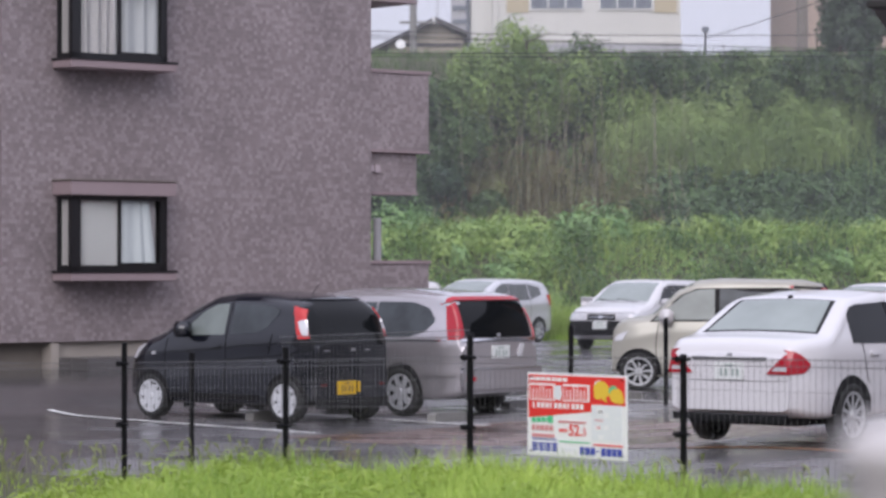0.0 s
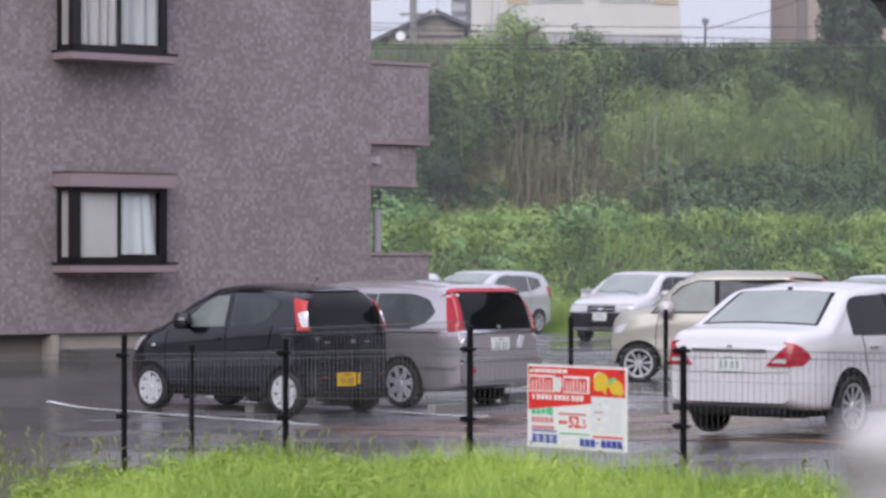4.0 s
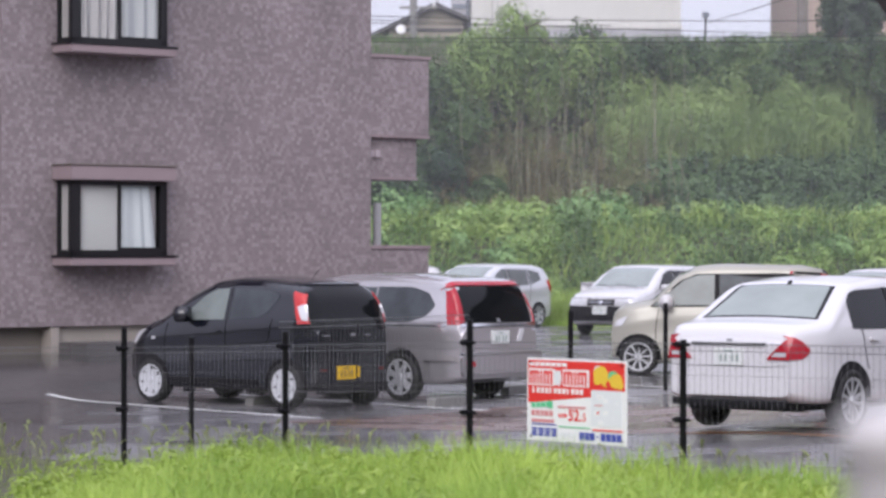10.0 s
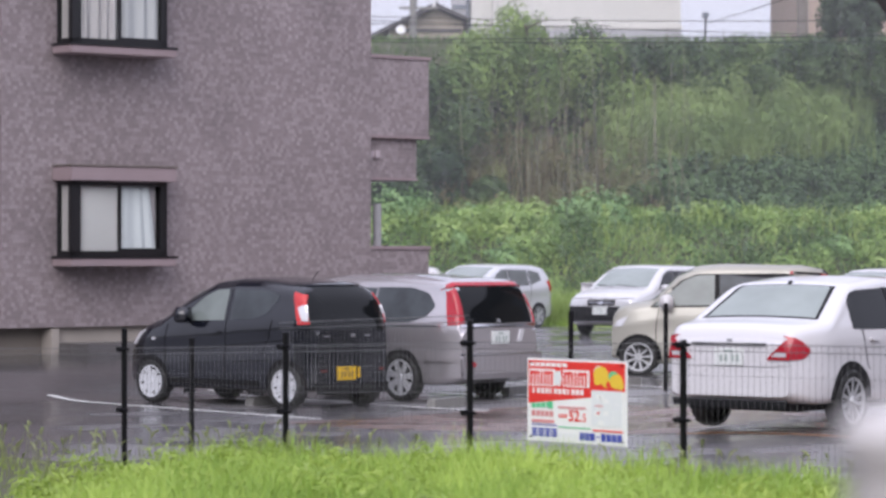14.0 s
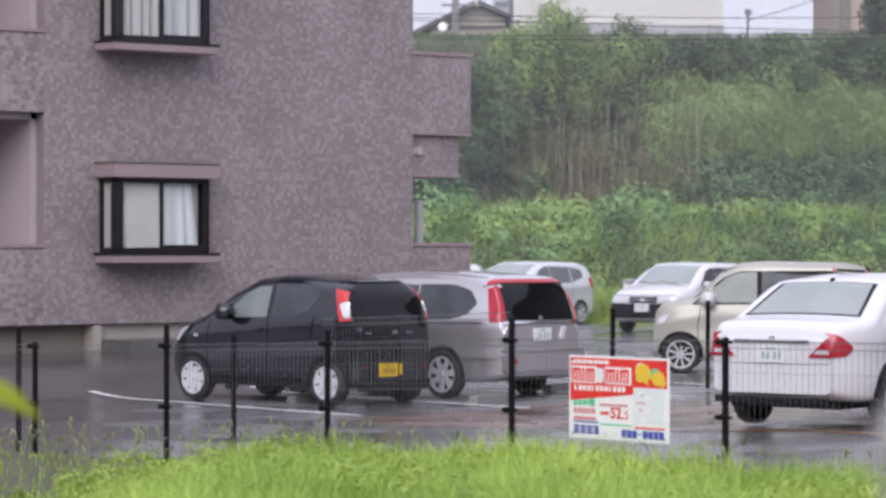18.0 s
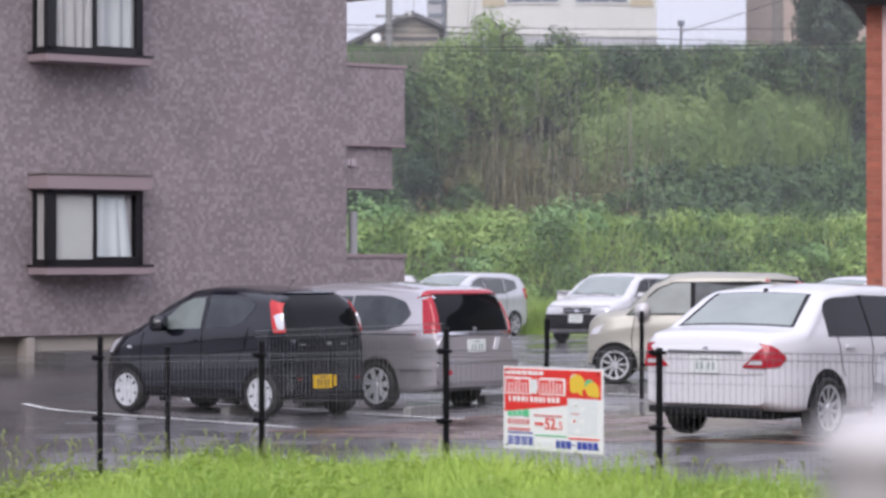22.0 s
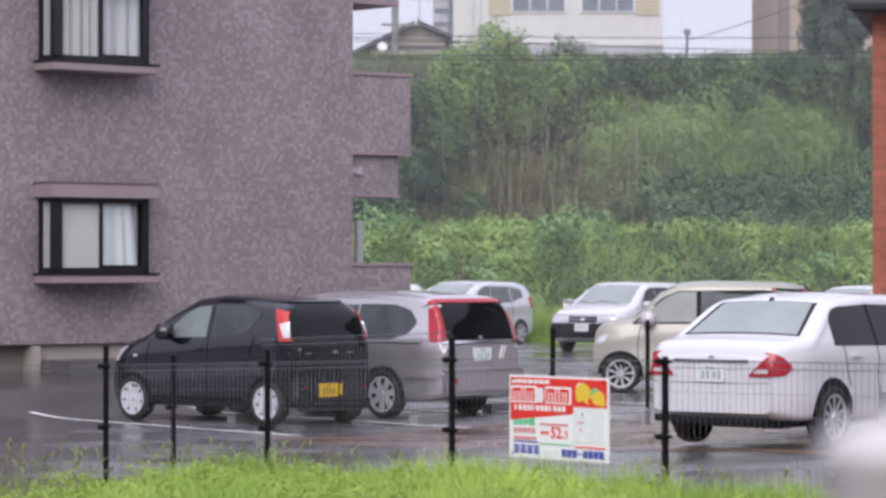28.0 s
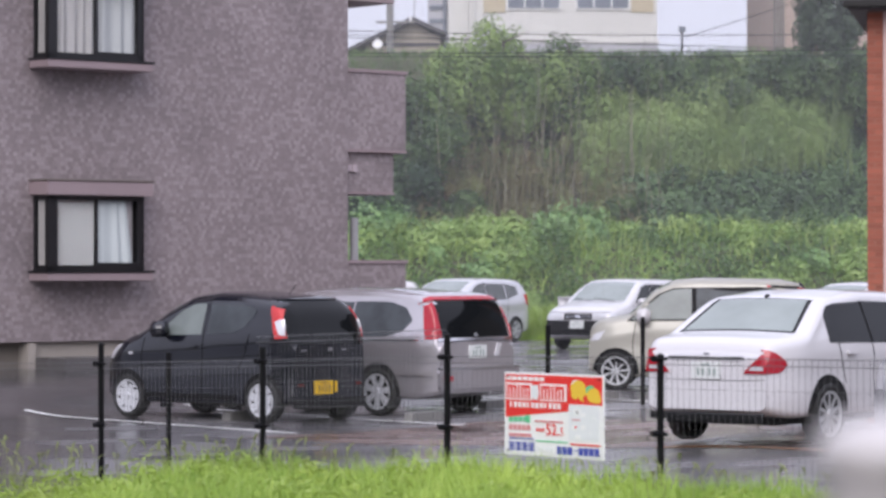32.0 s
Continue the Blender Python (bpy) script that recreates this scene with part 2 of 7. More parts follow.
def dim_left_side(m, x_full, x_dim):
    """Darker, smoother asphalt on the left: the building's dull reflection put into the colour, with an uneven edge."""
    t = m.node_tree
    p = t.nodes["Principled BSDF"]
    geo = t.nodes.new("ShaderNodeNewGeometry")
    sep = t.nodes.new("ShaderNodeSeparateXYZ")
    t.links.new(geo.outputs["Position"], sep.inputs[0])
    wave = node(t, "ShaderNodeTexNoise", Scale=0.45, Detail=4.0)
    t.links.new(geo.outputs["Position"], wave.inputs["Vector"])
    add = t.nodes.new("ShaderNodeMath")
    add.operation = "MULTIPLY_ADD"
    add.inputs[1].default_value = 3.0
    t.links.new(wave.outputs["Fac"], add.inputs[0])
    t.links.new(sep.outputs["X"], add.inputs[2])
    dimming = t.nodes.new("ShaderNodeMapRange")
    dimming.inputs["From Min"].default_value, dimming.inputs["From Max"].default_value = x_full + 1.5, x_dim + 1.5
    dimming.inputs["To Min"].default_value, dimming.inputs["To Max"].default_value = 1.0, 0.45
    t.links.new(add.outputs[0], dimming.inputs["Value"])
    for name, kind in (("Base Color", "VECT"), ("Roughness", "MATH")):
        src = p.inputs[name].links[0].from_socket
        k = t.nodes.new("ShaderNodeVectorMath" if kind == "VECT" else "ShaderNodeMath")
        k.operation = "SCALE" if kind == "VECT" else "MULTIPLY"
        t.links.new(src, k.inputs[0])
        t.links.new(dimming.outputs["Result"], k.inputs["Scale"] if kind == "VECT" else k.inputs[1])
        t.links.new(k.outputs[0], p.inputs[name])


dim_left_side(M_ASPHALT, -2.6, -4.4)
M_SOIL = mat("verge_soil", (0.07, 0.07, 0.04), 0.95, vary=0.4)
M_LINE = mat("road_paint", (0.72, 0.72, 0.70), 0.6, vary=0.25, grain=20)
M_BLACKSTEEL = mat("black_steel", (0.005, 0.005, 0.006), 0.5, vary=0.2, spec=0.15)
M_RUBBER = mat("tyre_rubber", (0.012, 0.012, 0.012), 0.7, vary=0.2)
M_ALLOY = mat("alloy", (0.50, 0.51, 0.52), 0.35, 0.4, vary=0.1)
M_HUBCAP = mat("hubcap", (0.62, 0.63, 0.65), 0.35, 0.3, vary=0.1)
M_GLASS = mat("tinted_glass", (0.008, 0.009, 0.010), 0.04, vary=0.1, bump=0, spec=0.2)
# opaque car glass: greys stand in for sky reflections and light seen through
M_MIDGLASS = mat("mid_grey_glass", (0.10, 0.108, 0.106), 0.05, vary=0.3, stain=3.0, bump=0, spec=0.45)
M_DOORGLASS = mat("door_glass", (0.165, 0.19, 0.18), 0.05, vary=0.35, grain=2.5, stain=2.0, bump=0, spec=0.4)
M_WIRE = mat("wet_wire", (0.10, 0.10, 0.105), 0.3, vary=0.2, spec=0.5)
M_GREYGLASS = mat("sky_grey_glass", (0.25, 0.285, 0.27), 0.06, vary=0.2, grain=3.0, stain=1.0, bump=0, spec=0.5)
M_SIDEGLASS = mat("side_glass", (0.06, 0.068, 0.075), 0.05, vary=0.35, grain=3.0, stain=3.0, bump=0, spec=0.18)
M_TRIM = mat("black_trim", (0.008, 0.008, 0.009), 0.6, vary=0.15, spec=0.2)
M_DULL = mat("dull_badge", (0.30, 0.30, 0.31), 0.3, 0.6, vary=0.05, bump=0)
M_INKY = mat("plate_ink_dark", (0.10, 0.07, 0.02), 0.5, vary=0.05)
M_CHROME = mat("chrome", (0.7, 0.7, 0.72), 0.15, 1.0, vary=0.05, bump=0)
M_RED = mat("red_lamp", (0.50, 0.02, 0.02), 0.12, vary=0.15, coat=0.5, bump=0)
M_CRIMSON = mat("crimson_lamp", (0.36, 0.010, 0.022), 0.15, vary=0.15, coat=0.15, bump=0)
M_DARKRED = mat("dark_red_reflector", (0.10, 0.008, 0.008), 0.3, vary=0.1, bump=0)
M_CLEAR = mat("clear_lamp", (0.62, 0.62, 0.64), 0.12, 0.2, vary=0.1, coat=0.6, bump=0)
M_PLATE = mat("plate_white", (0.62, 0.64, 0.62), 0.5, vary=0.05)
M_PLATEY = mat("plate_yellow", (0.65, 0.40, 0.01), 0.5, vary=0.05)
M_INK = mat("plate_ink", (0.20, 0.27, 0.24), 0.5, vary=0.05)
P_BLACK = mat("black_car_paint", (0.007, 0.008, 0.013), 0.13, 0.0, vary=0.1, coat=0.4, bump=0, spec=0.5)
P_SILVER = mat("silver_car_paint", (0.50, 0.475, 0.49), 0.22, 0.66, vary=0.05, coat=0.7, bump=0)
P_WHITE = mat("white_car_paint", (0.60, 0.59, 0.60), 0.3, 0.0, vary=0.03, coat=0.8, bump=0)
P_PALE = mat("pale_silver_paint", (0.60, 0.60, 0.62), 0.3, 0.4, vary=0.04, coat=0.7, bump=0)
P_BEIGE = mat("beige_car_paint", (0.39, 0.38, 0.33), 0.4, 0.25, vary=0.04, coat=0.3, bump=0)


# ---- building helpers ----
def mesh_from(name, verts, faces, smooth=False):
    me = bpy.data.meshes.new(name)
    me.from_pydata([tuple(v) for v in verts], [], faces)
    if smooth:
        me.polygons.foreach_set("use_smooth", [True] * len(me.polygons))
    me.update()
    return me


def put_mesh(name, me, material, parent=None, label=""):
    ob = new(name, me)
    if material:
        me.materials.append(material)
    if parent:
        ob.parent = parent
    if label:
        ob["label"] = label
    return ob


def part(name, bm, material, parent, label=""):
    me = bpy.data.meshes.new(name)
    bm.to_mesh(me)
    bm.free()
    return put_mesh(name, me, material, parent, label)


def box(bm, x0, x1, y0, y1, z0, z1, bevel=0.0):
    r = bmesh.ops.create_cube(bm, size=1.0)
    for v in r["verts"]:
        v.co = Vector(((x0 + x1) / 2 + v.co.x * (x1 - x0), (y0 + y1) / 2 + v.co.y * (y1 - y0), (z0 + z1) / 2 + v.co.z * (z1 - z0)))
    if bevel:
        es = {e for v in r["verts"] for e in v.link_edges}
        bmesh.ops.bevel(bm, geom=list(es), offset=bevel, segments=2, affect="EDGES")
    return bm


def boxes(*dims, bevel=0.0):
    bm = bmesh.new()
    for d in dims:
        box(bm, *d, bevel=bevel)
    return bm


def rod(bm, a, b, r0, r1=None, sides=8):
    a, b = Vector(a), Vector(b)
    r1 = r0 if r1 is None else r1
    r = bmesh.ops.create_cone(bm, cap_ends=True, segments=sides, radius1=r0, radius2=r1, depth=(b - a).length)
    m = Matrix.Translation((a + b) / 2) @ (b - a).to_track_quat("Z", "Y").to_matrix().to_4x4()
    bmesh.ops.transform(bm, matrix=m, verts=r["verts"])
    return bm


def rods(items, sides=8):
    bm = bmesh.new()
    for it in items:
        rod(bm, *it, sides=sides)
    return bm


def empty(name, m, label, category, group="", kind=""):
    ob = new(name)
    ob.matrix_basis = m
    return tagged(ob, label, category, group, kind)


def smooth01(x):
    x = min(1.0, max(0.0, x))
    return x * x * (3 - 2 * x)


# ---- ground: one sheet, the lot at 0, the verge raised beside the fence, banks behind ----
F0, FD = Vector((1.5, 19.0)), Vector((0.669, -0.743))   # the fence line and its way to the right
B0, BD = Vector((-1.16, 47.3)), Vector((0.751, 0.660))  # the wall's corner and its way


def fence_side(x, y):
    """Metres in front of the fence line, towards the camera."""
    return (x - F0.x) * -0.743 + (y - F0.y) * -0.669


def ground_z(x, y):
    s = fence_side(x, y)
    along = (x - F0.x) * FD.x + (y - F0.y) * FD.y
    verge = 0.34 + 0.018 * max(-12, min(8, along)) - 0.10 * smooth01((-1.2 - x) / 1.6)
    z = verge * smooth01((s + 0.45) / 0.3)
    inward = (x - B0.x) * -0.660 + (y - B0.y) * 0.751
    left = (x - B0.x) * BD.x + (y - B0.y) * BD.y
    z += 0.33 * smooth01((inward + 5.5) / 4.0) * smooth01((2.0 - left) / 4.0) * smooth01((60 - y) / 6)
    z += 0.09 * smooth01((x - 1.5) / 2.0) * smooth01((36 - y) / 4.0) * (1 - smooth01((s + 0.6) / 0.3))
    z -= 0.065 * smooth01((2.0 - x) / 2.0) * smooth01((y - 30.5) / 3.0) * smooth01((44 - y) / 3.0)
    back = 74.0
    z += 2.55 * smooth01((y - back) / 6.0) + 6.0 * smooth01((y - 84) / 10.0) - 0.5 * smooth01((y - 80.5) / 1.5) * smooth01((86.0 - y) / 2.0)
    return z


def build_ground():
    xs = np.unique(np.concatenate([np.linspace(-900, -60, 8), np.linspace(-60, -14, 24), np.linspace(-14, 16, 121), np.linspace(16, 60, 23), np.linspace(60, 900, 8)]))
    ys = np.unique(np.concatenate([np.linspace(-900, -10, 8), np.linspace(-10, 14, 25), np.linspace(14, 40, 131), np.linspace(40, 110, 71), np.linspace(110, 1500, 10)]))
    verts = [(x, y, ground_z(x, y)) for y in ys for x in xs]
    n = len(xs)
    faces = [(j * n + i, j * n + i + 1, (j + 1) * n + i + 1, (j + 1) * n + i) for j in range(len(ys) - 1) for i in range(n - 1)]
    me = mesh_from("ground", verts, faces, True)
    ob = put_mesh("ground", me, M_ASPHALT)
    me.materials.append(M_SOIL)
    for p in me.polygons:
        x, y, z = p.center
        if fence_side(x, y) > -0.3 or y > 73 or x > 40 or x < -40:
            p.material_index = 1
    tagged(ob, "wet dark asphalt car park with earthen banks", "ground", kind="structure")


build_ground()


# ---- the tiled apartment block ----
TILE_W, TILE_H = 0.068, 0.062


def lay_tiles(wall, x0, x1, z0, z1, y, apart=None):
    """Tiles set proud of a wall's front; those of one stretch are pieces of their own, the rest one mesh."""
    rng = np.random.default_rng(int(1000 * (x1 - x0) + 10 * z1))
    w, h = TILE_W - 0.004, TILE_H - 0.004
    verts, faces = [], []
    one = None
    for j in range(int((z1 - z0) / TILE_H)):
        z = z0 + j * TILE_H + 0.002
        x = x0 - (TILE_W / 2 if j % 2 else 0.0)
        while x < x1 - 0.01:
            a, c = max(x, x0) + 0.002, min(x + w + 0.002, x1)
            if c - a < 0.02:
                x += TILE_W
                continue
            if apart and apart[0] < a and c < apart[1] and apart[2] < z < apart[3]:
                if one is None:
                    me = mesh_from("tile", [(0, 0, 0), (w, 0, 0), (w, 0, h), (0, 0, h), (0.002, -0.003, 0.002), (w - 0.002, -0.003, 0.002), (w - 0.002, -0.003, h - 0.002), (0.002, -0.003, h - 0.002)],
                                   [(4, 5, 6, 7), (0, 1, 5, 4), (1, 2, 6, 5), (2, 3, 7, 6), (3, 0, 4, 7)])
                    me.materials.append(M_TILEONE)
                    one = me
                t = new("tile", one)
                t.parent = wall
                t.matrix_basis = Matrix.Translation((a, y, z))
            else:
                k, d = len(verts), y - 0.003 - 0.001 * rng.random()
                verts += [(a, y, z), (c, y, z), (c, y, z + h), (a, y, z + h), (a + 0.002, d, z + 0.002), (c - 0.002, d, z + 0.002), (c - 0.002, d, z + h - 0.002), (a + 0.002, d, z + h - 0.002)]
                faces += [(k + 4, k + 5, k + 6, k + 7), (k, k + 1, k + 5, k + 4), (k + 1, k + 2, k + 6, k + 5), (k + 2, k + 3, k + 7, k + 6), (k + 3, k, k + 4, k + 7)]
            x += TILE_W
    tiles = put_mesh("tiles", mesh_from("tiles", verts, faces), M_TILEBIT, wall)
    tiles["kind"] = "stuff"


def build_block():
    m = Matrix.Translation((B0.x, B0.y, 0)) @ pose(0, 0, 0, 0, 0, math.degrees(math.atan2(BD.y, BD.x)))
    b = empty("apartment_building", m, "apartment block clad in mottled mauve-grey tiles, three storeys", "building")
    T, top = 0.2, 9.9
    front = part("front_wall", boxes((-7.0, 0, 0, T, 0.72, top)), M_JOINT, b)
    lay_tiles(front, -7.0, 0.0, 0.725, top, 0.0, (-3.6, -1.5, 2.05, 2.9))
    for z0, z1 in ((0.72, 1.85), (3.82, 4.98), (6.95, 8.11), (9.6, top)):
        part("parapet", boxes((-12.0, -7.0, 0, T, z0, z1)), M_TILE, b)
    part("side_wall", boxes((-T, 0, T, 11, 0.72, top)), M_TILE, b)
    part("rear_wall", boxes((-12, 0, 11, 11.2, 0.3, top)), M_TILE, b)
    part("end_wall", boxes((-12.2, -12, 0, 11.2, 0.3, top)), M_TILE, b)
    part("roof", boxes((-12.3, 0.1, -0.1, 11.3, top, top + 0.3)), M_CAP, b)
    part("foundation", boxes((-12, -0.2, 0.25, 0.6, -0.1, 0.72)), M_FOUND, b)
    part("foundation_panel", boxes((-6.05, -0.2, 0.1, 0.248, 0.0, 0.715)), M_BEIGE, b, "pale rendered foundation wall")
    part("foundation_pier", boxes((-6.14, -6.0, -0.02, 0.249, 0.0, 0.70), bevel=0.008), M_BEIGE, b, "pale rendered pier")
    part("apron", boxes((-5.99, -0.1, -0.75, 0.098, 0.0, 0.49), bevel=0.015), M_APRON, b, "low wet concrete apron at the wall's foot")
    # recessed balconies
    for k in range(3):
        z = 0.72 + 3.13 * k
        part("balcony_back_wall", boxes((-12, -7.0, 1.2, 1.3, z, z + 3.1)), M_PALEWALL, b)
        part("balcony_side_wall", boxes((-7.0 - 0.1, -7.002, T, 1.2, z + 0.2, z + 3.0)), M_PALEWALL, b)
        part("balcony_floor", boxes((-12, -7.1, T, 1.2, z, z + 0.15)), M_CAP, b)
        part("balcony_ceiling", boxes((-12, -7.1, T, 1.2, z + 3.0, z + 3.1)), M_PALEWALL, b)
        part("parapet_cap", boxes((-12, -7.0, -0.03, T + 0.03, (1.85, 4.98, 8.11)[k], (1.90, 5.03, 8.16)[k])), M_CAP, b)
        w = part("balcony_window", boxes((-10.4, -7.75, 1.16, 1.198, z + 0.15, z + 2.2)), M_WHITE, b, "white-framed balcony window")
        part("pane", boxes((-10.3, -9.25, 1.14, 1.158, z + 0.25, z + 2.1), (-9.15, -7.85, 1.14, 1.158, z + 0.25, z + 2.1)), M_GREYGLASS, w)
    # side balconies, seen end on
    for z0, z1, a, y0, cap in ((-0.1, 1.88, 1.25, 0.02, True), (3.72, 4.97, 1.25, 0.02, True), (3.04, 3.70, 1.05, 0.1, False), (6.85, 8.1, 1.25, 0.02, True), (6.17, 6.83, 1.05, 0.1, False)):
        k = part("side_balcony", boxes((0.002, a, y0, 8.0, z0, z1)), M_TILE, b)
        lay_tiles(k, 0.01, a, max(z0, 0.0), z1 - 0.002, y0)
        if cap:
            part("balcony_cap", boxes((0.002, a + 0.03, y0 - 0.03, 8.0, z1, z1 + 0.05)), M_CAP, k)
        part("balcony_soffit", boxes((0.002, a + 0.01, y0 - 0.02, 8.0, z0 - 0.04, z0)), M_CAP, k)
    part("drain_pipe", rods([((0.38, 0.3, 1.92), (0.38, 0.3, 2.62), 0.07)], sides=14), M_GREYPIPE, b, "short grey drain pipe")
    part("vent_cover", boxes((0.03, 0.12, 0.05, 0.098, 3.36, 3.47), (0.14, 0.25, 0.05, 0.098, 3.35, 3.48), bevel=0.01), M_PALEWALL, b, "small white vent covers")
    # bay windows
    for zf, upper in ((1.77, False), (4.90, True), (8.03, True)):
        zt = zf + 1.11
        x0, x1, p = -6.04, -4.32, 0.4
        w = part("bay_window", boxes((x0 + 0.02, x1 - 0.02, -0.05, -0.001, zf, zt)), M_ALU, b)
        part("window_frame", boxes((x0, x0 + 0.06, -0.06, -0.0, zf, zt), (x0, x0 + 0.16, -p, -p + 0.10, zf, zt), (x1 - 0.11, x1, -p, -p + 0.06, zf, zt),
             (x0, x1, -p, -p + 0.06, zf, zf + 0.08), (x0, x1, -p, -p + 0.06, zt - 0.07, zt), (x0, x0 + 0.05, -p, 0, zf, zf + 0.06), (x0, x0 + 0.05, -p, 0, zt - 0.06, zt),
             (x1 - 0.05, x1, -p, 0, zf, zt), (-5.20, -5.15, -p + 0.01, -p + 0.05, zf, zt), (-5.17, x1 - 0.1, -p + 0.012, -p + 0.045, zf + 0.08, zf + 0.12), bevel=0.006), M_ALU, w)
        part("pane", boxes((x0 + 0.16, -5.2, -p + 0.035, -p + 0.041, zf + 0.08, zt - 0.07)), M_PANE, w).visible_shadow = False
        part("sill", boxes((x0 - 0.08, x1 + 0.1, -p - 0.1, -0.001, zf - 0.15, zf - 0.03), bevel=0.012), M_CAP, w)
        part("sill_lip", boxes((x0 - 0.1, x1 + 0.12, -p - 0.12, -0.001, zf - 0.03, zf), bevel=0.006), M_ALU, w)
        part("hood", boxes((x0 - 0.08, x1 + 0.1, -p - 0.1, -0.001, zt, zt + 0.215), bevel=0.012), M_CAP, w)
        part("hood_lip", boxes((x0 - 0.1, x1 + 0.12, -p - 0.12, -0.001, zt + 0.215, zt + 0.235), bevel=0.006), M_FOUND, w)
        c = curtain(-5.88 + 0.02, -5.19, -p + 0.012 + 0.06, zf + 0.08, zt - 0.06, 4 if upper else 15, 0.028 if upper else 0.010)
        put_mesh("curtain", c, M_CURTAIN if upper else M_PALECURTAIN, w, "drawn beige curtain")
        c = curtain(-5.16, x1 - (0.09 if upper else 0.14), -p + 0.10, zf + 0.1, zt - 0.06, 3, 0.026 if upper else 0.014, 0.0 if upper else 0.13)
        if not upper:
            put_mesh("curtain", curtain(-5.16, x1 - 0.09, -p + 0.16, zf + 0.1, zt - 0.06, 4, 0.02), M_CURTAIN, w, "grey sheer curtain behind the lace")
        put_mesh("curtain", c, M_LACE if upper else M_WHITELACE, w, "pale lace curtain")
        c = curtain(0.04, 0.35, 0, zf + 0.08, zt - 0.06, 5, 0.01)
        s = put_mesh("curtain", c, M_SHADECURTAIN, w, "side-pane curtain, darkened for the shade inside the bay")
        s.matrix_basis = pose(x0 + 0.05, 0.0, 0, 0, 0, -90)


def curtain(x0, x1, y, z0, z1, folds, depth, drawn=0.0):
    n = 90
    verts, faces = [], []
    for i in range(n + 1):
        f = i / n
        x = x0 + (x1 - x0) * f
        yy = y + depth * math.sin(f * folds * 6.283 + 0.7 * math.sin(f * 9))
        verts += [(x, yy, z0), (x - drawn * f * f, yy, z1)]
    faces = [(2 * i, 2 * i + 2, 2 * i + 3, 2 * i + 1) for i in range(n)]
    return mesh_from("curtain", verts, faces, True)


build_block()


# ---- plain walls out of view, added to darken reflections and cut low sky light ----
def build_surround():
    for x0, x1, y0, y1, h in ((15.0, 15.3, -15, 38, 4.5), (-15.3, -15.0, -15, 33, 4.5), (-15.0, 15.0, -15.3, -15.0, 4.5)):
        me = bpy.data.meshes.new("unseen_wall")
        bm = boxes((x0, x1, y0, y1, -0.2, h))
        bm.to_mesh(me)
        bm.free()
        tagged(put_mesh("unseen_wall", me, M_SURROUND), "plain grey wall out of view, added to darken reflections", "wall", kind="structure")


build_surround()


